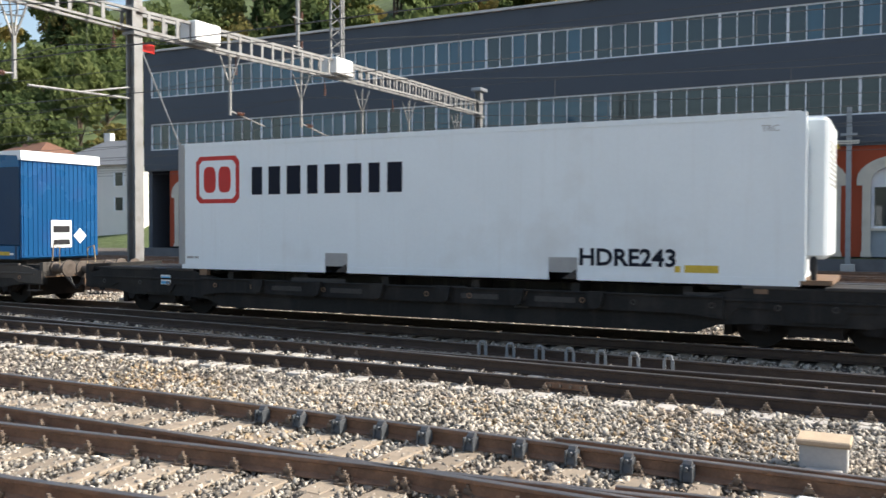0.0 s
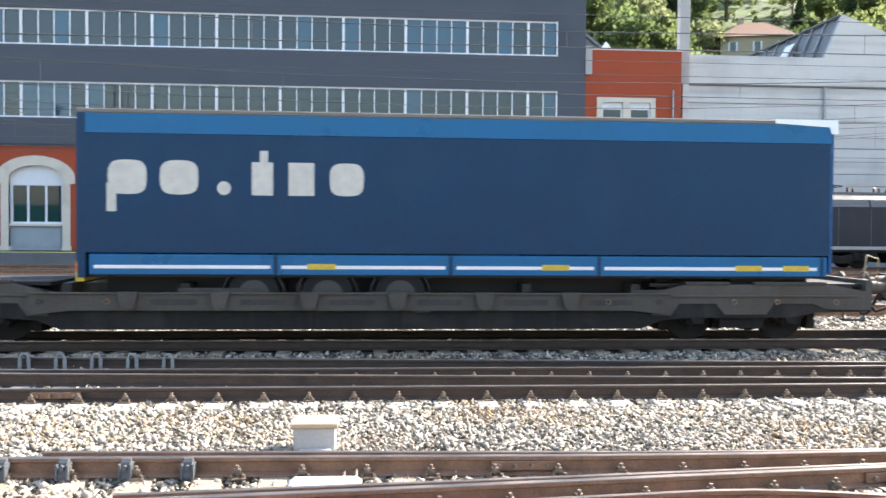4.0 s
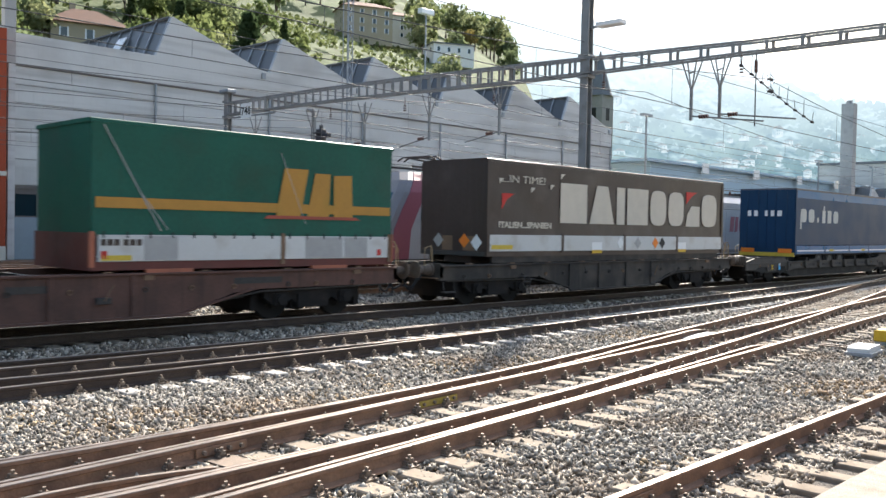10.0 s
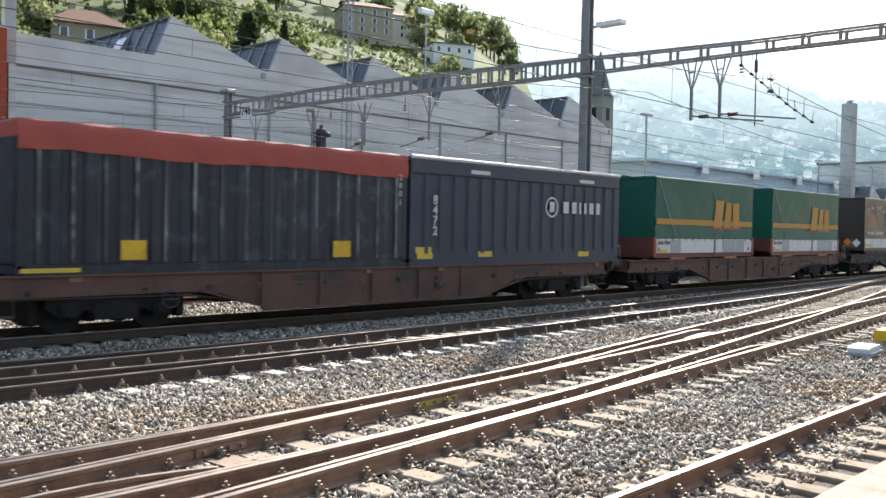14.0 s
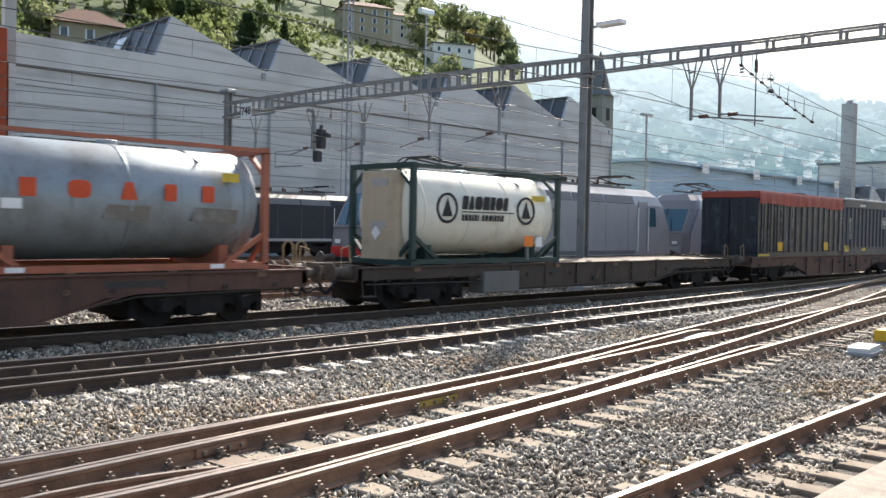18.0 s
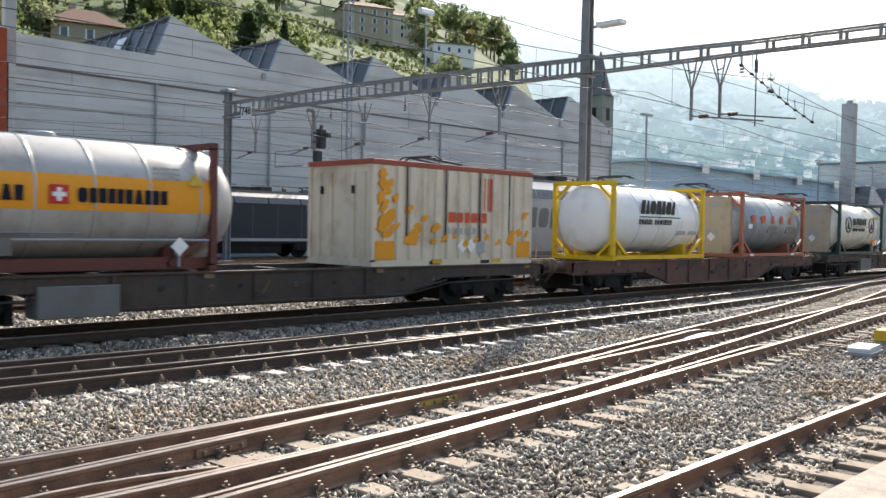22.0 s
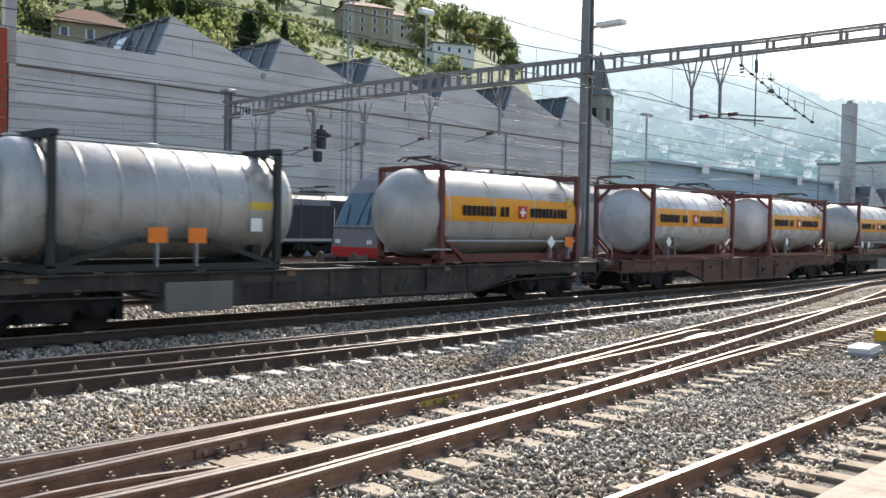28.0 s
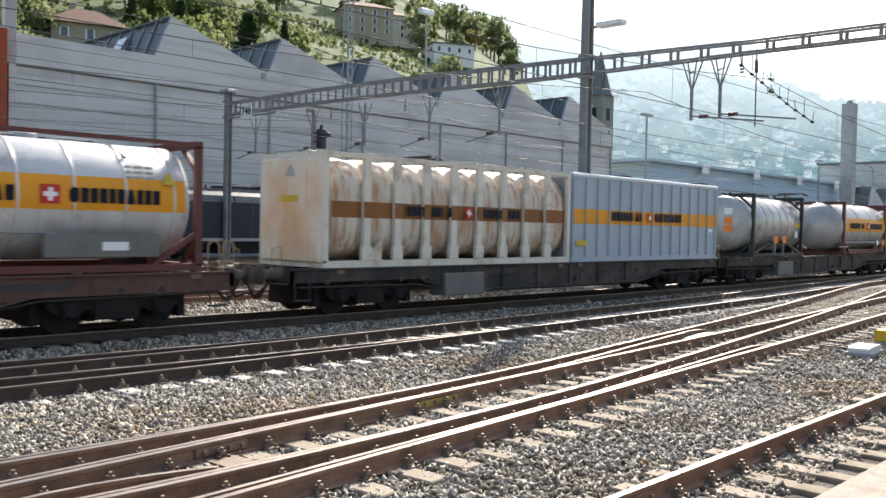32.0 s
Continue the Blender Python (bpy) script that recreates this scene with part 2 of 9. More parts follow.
M_SLEEPER = material("weathered_sleeper", (0.27, 0.22, 0.165), 0.9, 0, 0.25, 4.0, 25.0, 0.5, (0.12, 0.085, 0.06), 0.3, 2.0, objrand=0.3)
M_CONCSLEEPER = material("pale_concrete_sleeper", (0.42, 0.39, 0.35), 0.9, 0, 0.2, 3.0, 25.0, 0.3, (0.30, 0.25, 0.20), 0.25, 2.0, objrand=0.15)
M_CLIP = material("rusty_fastening", (0.20, 0.155, 0.12), 0.6, 0.4, 0.3, 15.0, 60.0, 0.3)
M_STEEL = material("galvanised_steel", (0.32, 0.34, 0.36), 0.5, 0.6, 0.15, 4.0, 40.0, 0.1, (0.16, 0.12, 0.10), 0.2, 2.0)
M_BLUESTEEL = material("blue_grey_steel", (0.11, 0.12, 0.13), 0.6, 0.4, 0.2, 8.0, 40.0, 0.15, (0.13, 0.09, 0.06), 0.2, 4.0)
M_CONC = material("concrete", (0.42, 0.41, 0.39), 0.88, 0, 0.12, 1.2, 30.0, 0.3, (0.26, 0.25, 0.24), 0.25, 0.7)
M_PLATFORM = material("platform_paving", (0.37, 0.31, 0.255), 0.92, 0, 0.25, 9.0, 70.0, 0.7, (0.22, 0.18, 0.14), 0.35, 5.0)
M_YELLOW = material("yellow_paint", (0.62, 0.38, 0.03), 0.5, 0, 0.15, 5.0, 40.0, 0.1, (0.2, 0.13, 0.05), 0.25, 4.0)
M_TAN = material("tan_lid", (0.44, 0.34, 0.235), 0.8, 0, 0.15, 5.0, 40.0, 0.2)
M_WHITEPLASTIC = material("white_cover", (0.58, 0.59, 0.58), 0.5, 0, 0.06, 5.0, 40.0, 0.05, (0.4, 0.36, 0.3), 0.15, 3.0)


# ---- ground ----
def ground_sheet():
    bm = bmesh.new()
    xs = [-900, -300, -120, -60, -30, 0, 30, 60, 120, 300, 900, 3000]
    ys = [-300, -60, -10, 2, 10, 20, 30, 45, 50, 70, 120, 300, 900, 3000]
    g = [[bm.verts.new((x, y, -0.23)) for y in ys] for x in xs]
    for i in range(len(xs) - 1):
        for j in range(len(ys) - 1):
            bm.faces.new((g[i][j], g[i + 1][j], g[i + 1][j + 1], g[i][j + 1]))
    return tagged(part("ground", bm, M_BALLAST), "grey-brown ballast bed of the station yard", "ground", kind="structure")


GROUND = ground_sheet()
PLATFORM = tagged(part("platform", box(-70, 140, -9, 2.02, -0.4, 0.55, 0.02), M_PLATFORM), "pale gravel-topped station platform with a straight edge", "platform", kind="structure")


# ---- tracks: each centre line is a smooth curve through a few points ----
def curve_y(pts):
    xs, ys = np.array([p[0] for p in pts], float), np.array([p[1] for p in pts], float)
    d = np.gradient(ys, xs)

    def f(x):
        i = int(np.clip(np.searchsorted(xs, x) - 1, 0, len(xs) - 2))
        h = xs[i + 1] - xs[i]
        s = (x - xs[i]) / h
        if s < 0 or s > 1:
            e = 0 if s < 0 else -1
            return float(ys[e] + d[e] * (x - xs[e]))
        return float((1 + 2 * s) * (1 - s) ** 2 * ys[i] + s * (1 - s) ** 2 * h * d[i] + s * s * (3 - 2 * s) * ys[i + 1] + s * s * (s - 1) * h * d[i + 1])
    return f


TRAIN_LINE = curve_y([(-200, 17.0), (0, 17.0), (300, 17.0)])
LOOP_LINE = curve_y([(-200, 12.4), (-20, 12.4), (0, 12.32), (8, 12.3), (16, 12.65), (26, 13.2), (38, 14.2), (52, 15.35), (80, 17.0), (300, 17.0)])
CROSS_LINE = curve_y([(-200, 7.6), (-20, 7.6), (-7, 7.52), (-1, 7.33), (4, 7.22), (9, 7.55), (16, 8.55), (26, 10.2), (38, 12.45), (49, 14.4), (60, 15.9), (80, 17.0)])
SLANT_LINE = curve_y([(-14, 4.95), (0, 6.28), (20, 8.18), (45, 10.6), (80, 12.6)])
NEAR_LINE = curve_y([(-200, 3.02), (0, 3.02), (12, 3.12), (40, 3.3), (150, 3.6)])
RAIL_PROFILE = [(-0.075, -0.172), (0.075, -0.172), (0.072, -0.158), (0.012, -0.135), (0.010, -0.05), (0.036, -0.038), (0.036, -0.008), (-0.036, -0.008), (-0.036, -0.038), (-0.010, -0.05), (-0.012, -0.135), (-0.072, -0.158)]
HEAD_PROFILE = [(-0.0355, -0.0085), (0.0355, -0.0085), (0.033, -0.001), (0.02, 0.0), (-0.02, 0.0), (-0.033, -0.001)]


def sweep(profile, line, off, xs):
    bm = bmesh.new()
    rows = []
    for x in xs:
        y = line(x) + off
        s = (line(x + 0.05) - line(x - 0.05)) / 0.1
        c = 1 / math.hypot(1, s)
        rows.append([bm.verts.new((x - u * s * c, y + u * c, v)) for u, v in profile])
    n = len(profile)
    for a, b in zip(rows, rows[1:]):
        for i in range(n):
            bm.faces.new((a[i], b[i], b[(i + 1) % n], a[(i + 1) % n]))
    bm.faces.new(rows[0])
    bm.faces.new(rows[-1][::-1])
    return bm


def rail_pair(track, line, x0, x1, step, steel=None):
    n = max(2, int((x1 - x0) / step))
    xs = [x0 + (x1 - x0) * i / n for i in range(n + 1)]
    for off in (-0.753, 0.753):
        rail = part("rail", sweep(RAIL_PROFILE, line, off, xs), steel or M_RAIL, track, "brown rusted steel rail")
        part("running_surface", sweep(HEAD_PROFILE, line, off, xs), M_RAILTOP, rail, "polished steel rail head")


def sleeper_mesh(length, width, mat=None):
    bm = box(-width / 2, width / 2, -length / 2, length / 2, -0.36, -0.173, 0.012)
    me = bpy.data.meshes.new("sleeper")
    bm.to_mesh(me)
    bm.free()
    me.materials.append(mat or M_SLEEPER)
    return me


def fastening_mesh():
    """A ribbed base plate with clip bolts on both sides of the rail foot."""
    bm = bmesh.new()
    add_box(bm, -0.08, 0.08, -0.17, 0.17, -0.1735, -0.158)
    for s in (-1, 1):
        add_box(bm, -0.05, 0.05, s * 0.075 - 0.02, s * 0.075 + 0.02, -0.158, -0.135)
        add_rod(bm, (0, s * 0.10, -0.16), (0, s * 0.105, -0.055), 0.018, 6)
        add_box(bm, -0.032, 0.032, s * 0.10 - 0.028, s * 0.10 + 0.028, -0.112, -0.088)
        add_box(bm, -0.045, 0.045, s * 0.085 - 0.03, s * 0.085 + 0.03, -0.135, -0.118)
        add_rod(bm, (-0.055, s * 0.14, -0.16), (-0.055, s * 0.14, -0.13), 0.016, 6)
        add_rod(bm, (0.055, s * 0.14, -0.16), (0.055, s * 0.14, -0.13), 0.016, 6)
    me = bpy.data.meshes.new("fastening")
    bm.to_mesh(me)
    bm.free()
    me.materials.append(M_CLIP)
    return me


SLEEPER_MESH, LONG_SLEEPER_MESH, FASTENING_MESH = sleeper_mesh(2.55, 0.25), sleeper_mesh(3.1, 0.26), fastening_mesh()


def track_thing(label):
    return tagged(new("railway_track"), label, "railway track", "tracks of the station yard", "structure")


def lay_sleepers(track, line, x0, x1, gap, clips=True, mesh=None, shift=0.0, seed=1):
    rnd = random.Random(seed)
    x = x0
    while x < x1:
        s = math.degrees(math.atan((line(x + 0.1) - line(x - 0.1)) / 0.2))
        share("sleeper", mesh or SLEEPER_MESH, track, pose(x, line(x) + shift + rnd.uniform(-0.03, 0.03), rnd.uniform(-0.012, 0.004), 0, 0, s + rnd.uniform(-0.8, 0.8)))
        if clips:
            for off in (-0.753, 0.753):
                share("fastening", FASTENING_MESH, track, pose(x, line(x) + off, 0, 0, 0, s))
        x += gap


T_TRAIN = track_thing("busy running track of brown rails under the freight train")
T_LOOP = track_thing("straight track of worn brown rails on sleepers in pale ballast")
T_CROSS = track_thing("turnout track of bright-topped rails curving across the yard")
T_SLANT = track_thing("slanting turnout track with bright rails on wooden sleepers")
T_NEAR = track_thing("track of rusty rails along the platform edge")
rail_pair(T_TRAIN, TRAIN_LINE, -140, 260, 40.0, M_RAILSHADE)
rail_pair(T_LOOP, LOOP_LINE, -90, 80, 2.0, M_RAILSHADE)
rail_pair(T_CROSS, CROSS_LINE, -90, 79, 1.5)
rail_pair(T_SLANT, SLANT_LINE, -14, 70, 2.0)
rail_pair(T_NEAR, NEAR_LINE, -90, 150, 4.0)
lay_sleepers(T_TRAIN, TRAIN_LINE, -30, 60, 0.58, False, seed=2)
lay_sleepers(T_LOOP, LOOP_LINE, -24, 48, 0.58, True, sleeper_mesh(2.5, 0.26, M_CONCSLEEPER), seed=3)
lay_sleepers(T_CROSS, CROSS_LINE, -16, -2, 0.58, True, seed=4)
lay_sleepers(T_CROSS, lambda x: (CROSS_LINE(x) + SLANT_LINE(x)) / 2, -1.4, 19, 0.58, False, LONG_SLEEPER_MESH, 0.0, seed=5)
lay_sleepers(T_CROSS, CROSS_LINE, 19.2, 44, 0.58, True, seed=6)
lay_sleepers(T_SLANT, SLANT_LINE, -13.6, -2, 0.58, True, seed=7)
lay_sleepers(T_SLANT, SLANT_LINE, 19.4, 42, 0.58, True, seed=8)
lay_sleepers(T_NEAR, NEAR_LINE, 2, 26, 0.6, True, seed=9)
x = -1.2
while x < 19.2:
    for off in (-0.753, 0.753):
        share("fastening", FASTENING_MESH, T_SLANT, pose(x, SLANT_LINE(x) + off, 0, 0, 0, 5.4))
        share("fastening", FASTENING_MESH, T_CROSS, pose(x, CROSS_LINE(x) + off, 0, 0, 0, 4.0))
    x += 0.58
for k, y in enumerate((23.0, 28.0, 32.5, 37.0, 41.5, 46.0)):
    t = track_thing("rusty siding rails in brown ballast behind the running lines")
    rail_pair(t, curve_y([(-200, y), (0, y), (300, y)]), -140, 240, 60.0)

# a second turnout leaves the loop line towards the train: its rails part slowly from the running rails
DIVERGE = curve_y([(-60, 16.6), (-30, 15.35), (-14, 14.2), (-4, 13.45), (4, 12.95), (8, 12.70), (14, 12.62), (20, 12.9)])
T_DIV = track_thing("diverging turnout rails leaving the straight track")
xs = [-60 + 74 * i / 50 for i in range(51)]
for off in (-0.753, 0.753):
    rail = part("rail", sweep(RAIL_PROFILE, DIVERGE, off, xs), M_RAILSHADE, T_DIV, "rusted turnout rail darkened for shade")
    part("running_surface", sweep(HEAD_PROFILE, DIVERGE, off, xs), M_RAILTOP, rail)


def blade(track, line, off0, off1, x0, x1, label, drop=0.004, dip=0.0):
    """A slim rail beside the running rail, its distance changing from off0 to off1."""
    n = 18
    xs = [x0 + (x1 - x0) * i / n for i in range(n + 1)]

    def path(x):
        return line(x) + off0 + (off1 - off0) * (x - x0) / (x1 - x0)
    bl = part("switch_blade", sweep([(u * 0.6, v - drop) for u, v in RAIL_PROFILE], path, 0.0, xs), M_RAIL, track, label)
    top = part("running_surface", sweep([(u * 0.7, v - drop) for u, v in HEAD_PROFILE], path, 0.0, xs), M_RAILTOP, bl)
    for me in (bl.data, top.data):
        for v in me.vertices:
            v.co.z -= dip * (max(0.0, 1 - (x1 - v.co.x) / 1.6) ** 1.5 + max(0.0, 1 - (v.co.x - x0) / 1.6) ** 1.5)


SLIM = "slim bright switch blade lying against the stock rail"
blade(T_CROSS, CROSS_LINE, 0.98, 0.765, -3.0, 9.0, SLIM)
blade(T_CROSS, CROSS_LINE, -0.58, -0.74, -3.0, 11.0, SLIM)
blade(T_SLANT, SLANT_LINE, 0.92, 0.77, -2.0, 12.0, SLIM)
blade(T_SLANT, SLANT_LINE, -0.58, -0.74, 0.0, 13.0, SLIM)
blade(T_SLANT, SLANT_LINE, 0.36, 0.44, -3.0, 4.4, "low rusty check rail tapering to its end", 0.035, 0.12)
blade(T_CROSS, CROSS_LINE, 0.40, 0.66, 9.0, 19.0, "low check rail tapering at both ends", 0.03, 0.12)
blade(T_SLANT, SLANT_LINE, -0.66, -0.40, 8.0, 17.5, "low check rail tapering at both ends", 0.03, 0.12)
part("crossing_plate", box(16.9, 18.4, 9.0, 9.5, -0.172, -0.14, 0.01), M_STEEL, T_CROSS, "bright steel plate at the crossing")
for i in range(8):
    part("slide_plate", box(-0.16, 0.16, -0.32, 0.30, -0.173, -0.152, 0.004), M_CLIP, T_SLANT).matrix_basis = pose(-1.0 + i * 0.8, SLANT_LINE(-1.0 + i * 0.8) + 0.5, 0, 0, 0, 5.4)


# ---- rail braces, plates, boxes ----
def brace_mesh():
    bm = prism([(-0.02, -0.175), (-0.17, -0.175), (-0.17, -0.15), (-0.13, -0.02), (-0.10, 0.01), (-0.06, 0.01), (-0.03, -0.03)], "x", -0.05, 0.05)
    add_box(bm, -0.075, -0.05, -0.19, -0.03, -0.175, -0.03)
    add_box(bm, 0.05, 0.075, -0.19, -0.03, -0.175, -0.03)
    add_rod(bm, (0, -0.15, -0.06), (0, -0.19, -0.06), 0.025, 8)
    me = bpy.data.meshes.new("rail_brace")
    bm.to_mesh(me)
    bm.free()
    me.materials.append(M_BLUESTEEL)
    return me


def hoop_mesh():
    bm = bmesh.new()
    pts = [(-0.07, -0.17), (-0.065, 0.0), (-0.04, 0.05), (0.04, 0.05), (0.065, 0.0), (0.07, -0.17)]
    for a, b in zip(pts, pts[1:]):
        add_beam(bm, (a[0], -0.07, a[1]), (b[0], -0.07, b[1]), 0.05, 0.022)
    me = bpy.data.meshes.new("rail_hoop")
    bm.to_mesh(me)
    bm.free()
    me.materials.append(M_STEEL)
    return me


BRACE_MESH, HOOP_MESH = brace_mesh(), hoop_mesh()
for i in range(10):
    x = -6.53 + i * 0.545
    share("rail_brace", BRACE_MESH, T_CROSS, pose(x, CROSS_LINE(x) + 0.745, 0) @ Matrix.Diagonal((0.75, 0.9, 0.95, 1)), "blue-grey cast brace bolted to the rail")
for i in range(7):
    x = -6.5 + i * 0.557
    share("rail_brace", HOOP_MESH, T_DIV, pose(x, DIVERGE(x) + 0.70, 0) @ Matrix.Diagonal((1.0, 1.1, 1.45, 1)), "grey steel hoop brace at the rail")
M_DULLYELLOW = material("dull_yellow_paint", (0.34, 0.24, 0.05), 0.6, 0, 0.2, 8.0, 40.0, 0.1, (0.14, 0.09, 0.05), 0.4, 6.0)
yb = part("insulated_joint", box(-0.38, 0.38, -0.045, -0.03, -0.14, -0.06), M_DULLYELLOW, T_CROSS, "yellow insulated joint plate on the rail")
yb.matrix_basis = pose(7.98, SLANT_LINE(7.98) + 0.753, 0, 0, 0, 5.4)
bolts = bmesh.new()
for i in range(4):
    add_rod(bolts, (-0.3 + i * 0.2, -0.045, -0.10), (-0.3 + i * 0.2, -0.075, -0.10), 0.022, 6)
part("bolt_row", bolts, M_CLIP, yb)
for fx, fline, foff in ((4.65, SLANT_LINE, 0.753), (1.4, CROSS_LINE, 0.753), (10.9, SLANT_LINE, -0.753), (6.2, NEAR_LINE, 0.753), (-4.0, LOOP_LINE, -0.753)):
    slope_ = math.degrees(math.atan((fline(fx + 0.1) - fline(fx - 0.1)) / 0.2))
    fp = part("fishplate", box(-0.30, 0.30, -0.045, -0.011, -0.135, -0.045, 0.006), M_RAIL, T_SLANT, "rusty bolted fishplate")
    fp.matrix_basis = pose(fx, fline(fx) + foff, 0, 0, 0, slope_)
    for k in range(4):
        part("bolt", rod((-0.22 + k * 0.147, -0.045, -0.09), (-0.22 + k * 0.147, -0.085, -0.09), 0.022, 6), M_CLIP, fp)

CABLE_BOX = thing("cable_box", "low concrete cable box with a tan lid in the ballast", "cable box", m=pose(-0.58, 9.1, -0.23))
part("body", box(-0.2, 0.22, -0.16, 0.2, 0, 0.28, 0.01), M_CONC, CABLE_BOX)
part("lid", box(-0.23, 0.25, -0.19, 0.23, 0.28, 0.335, 0.012), M_TAN, CABLE_BOX, "flat tan lid")
part("foot", box(-0.14, 0.18, -0.24, -0.16, 0, 0.08, 0.008), M_CONC, CABLE_BOX)


def point_machine(m, label):
    o = thing("point_machine", label, "point machine", "point machines", m)
    part("cover", prism([(-0.42, 0.1), (-0.42, 0.2), (-0.36, 0.24), (0.36, 0.24), (0.42, 0.2), (0.42, 0.1)], "y", -0.2, 0.2), M_WHITEPLASTIC, o, "white steel cover")
    part("base", box(-0.46, 0.46, -0.24, 0.24, 0.0, 0.1, 0.01), M_STEEL, o)
    part("rod", rod((0.35, 0.1, 0.12), (0.35, 0.9, 0.12), 0.02), M_CLIP, o)
    part("rod", rod((0.2, 0.1, 0.10), (0.2, 0.9, 0.10), 0.02), M_CLIP, o)
    return o


point_machine(pose(-0.38, 7.35, -0.2), "white-covered point machine between the turnout rails").scale = (0.72, 0.72, 0.72)
point_machine(pose(17.9, 5.95, -0.2, 0, 0, 5), "white-covered point machine beside the slanting track").scale = (1.0, 1.0, 0.75)
obx = thing("signal_box", "small orange-yellow marker box beside the track", "marker box", m=pose(20.0, 6.15, -0.23))
part("body", box(-0.3, 0.35, -0.22, 0.22, 0.1, 0.34, 0.02), M_YELLOW, obx)
part("leg", box(-0.25, -0.15, -0.2, 0.2, 0, 0.1), M_STEEL, obx)
part("leg", box(0.15, 0.25, -0.2, 0.2, 0, 0.1), M_STEEL, obx)


# ---- loose ballast stones: real geometry near the camera ----
def stones(name, n, xr, yr, size, seed, keep, mat=None):
    rng = np.random.default_rng(seed)
    px = rng.uniform(xr[0], xr[1], n)
    py = rng.uniform(yr[0], yr[1], n)
    ok = keep(px, py)
    px, py = px[ok], py[ok]
    n = len(px)
    base = np.array([(1, 0, 0), (-1, 0, 0), (0, 1, 0), (0, -1, 0), (0, 0, 1), (0, 0, -1)], float)
    tri = np.array([(0, 2, 4), (2, 1, 4), (1, 3, 4), (3, 0, 4), (2, 0, 5), (1, 2, 5), (3, 1, 5), (0, 3, 5)])
    r = size * rng.uniform(0.5, 1.4, (n, 1, 1)) * rng.uniform(0.42, 1.45, (n, 1, 3))
    v = (base[None] * rng.uniform(0.7, 1.2, (n, 6, 1)) + rng.normal(0, 0.24, (n, 6, 3))) * r
    ax = rng.normal(size=(n, 3))
    ax /= np.linalg.norm(ax, axis=1, keepdims=True)
    an = rng.uniform(0, 2 * np.pi, n)
    c, s = np.cos(an)[:, None, None], np.sin(an)[:, None, None]
    k = ax[:, None, :]
    v = v * c + np.cross(k, v) * s + k * (k * v).sum(-1, keepdims=True) * (1 - c)
    v += np.stack([px, py, -0.212 + rng.uniform(-0.015, 0.03, n)], -1)[:, None, :]
    f = (tri[None] + 6 * np.arange(n)[:, None, None]).reshape(-1, 3)
    me = bpy.data.meshes.new(name)
    me.vertices.add(n * 6)
    me.vertices.foreach_set("co", v.reshape(-1).astype(np.float32))
    me.loops.add(f.size)
    me.loops.foreach_set("vertex_index", f.reshape(-1).astype(np.int32))
    me.polygons.add(len(f))
    me.polygons.foreach_set("loop_start", (np.arange(len(f)) * 3).astype(np.int32))
    me.update(calc_edges=True)
    me.validate()
    me.materials.append(mat or M_STONE)
    return tagged(new(name, me), "rust-brown ballast stones lying loose" if mat else "pale grey and brown ballast stones lying loose", "ballast", kind="stuff")


def in_fan(x, y):
    a = np.degrees(np.arctan2(x, y))
    return (a > -58) & (a < 78)


stones("ballast_stones", 125000, (-11, 20), (3.2, 11.4), 0.029, 1, lambda x, y: in_fan(x, y) & (x * x + y * y < 13 ** 2))
stones("ballast_stones", 95000, (-24, 36), (4.2, 16.0), 0.034, 2, lambda x, y: in_fan(x, y) & (x * x + y * y > 11 ** 2) & (x * x + y * y < 27 ** 2))
stones("ballast_stones", 26000, (-30, 60), (8.0, 32.0), 0.06, 3, lambda x, y: in_fan(x, y) & (x * x + y * y > 22 ** 2))
stones("ballast_stones", 24000, (-24, 42), (17.8, 23.0), 0.05, 5, lambda x, y: in_fan(x, y))
# rust-stained stones in patches beside the worn rails
stones("rusty_stones", 30000, (-14, 26), (3.8, 10.9), 0.03, 4, lambda x, y: in_fan(x, y) & (x * x + y * y < 24 ** 2) & (np.sin(x * 0.9 + y * 1.7) + np.sin(x * 0.37 - y * 2.3 + 1.0) + 0.5 * np.sin(x * 2.1 + y) + 1.2 * np.exp(-((y - 9.9) / 0.9) ** 2) * (x < 9) > 0.8), M_RUSTSTONE)
# ---- materials of the buildings ----
M_CLAD = material("dark_grey_cladding", (0.078, 0.091, 0.112), 0.55, 0.1, 0.08, 0.4, 12.0, 0.04, (0.045, 0.05, 0.065), 0.12, 0.2)
M_REDWALL = material("red_render", (0.36, 0.075, 0.035), 0.85, 0, 0.08, 0.5, 25.0, 0.15, (0.30, 0.06, 0.03), 0.2, 0.5)
M_CREAM = material("cream_stone", (0.62, 0.58, 0.49), 0.8, 0, 0.07, 1.5, 25.0, 0.12, (0.42, 0.38, 0.31), 0.2, 1.0)
M_WFRAME = material("white_window_frame", (0.74, 0.77, 0.80), 0.45, 0, 0.04, 2.0, 20.0, 0.0)
M_PANEL = material("blue_grey_panel", (0.30, 0.35, 0.38), 0.55, 0, 0.08, 1.5, 25.0, 0.05)
M_GLASS = glass_mat("window_glass", (0.014, 0.032, 0.040))
# Blue sky reflection painted into the glass as its tint.
M_GLASSSKY = glass_mat("sky_tinted_window_glass", (0.02, 0.08, 0.13), 0.04)
M_HALL = material("grey_concrete_panels", (0.60, 0.59, 0.565), 0.85, 0, 0.08, 0.35, 8.0, 0.12, (0.36, 0.345, 0.325), 0.3, 0.25, objrand=0.10, streak=0.16, level=0.55)
M_HALLTRIM = material("dark_metal_strip", (0.17, 0.15, 0.14), 0.6, 0.3, 0.15, 1.0, 20.0, 0.1)
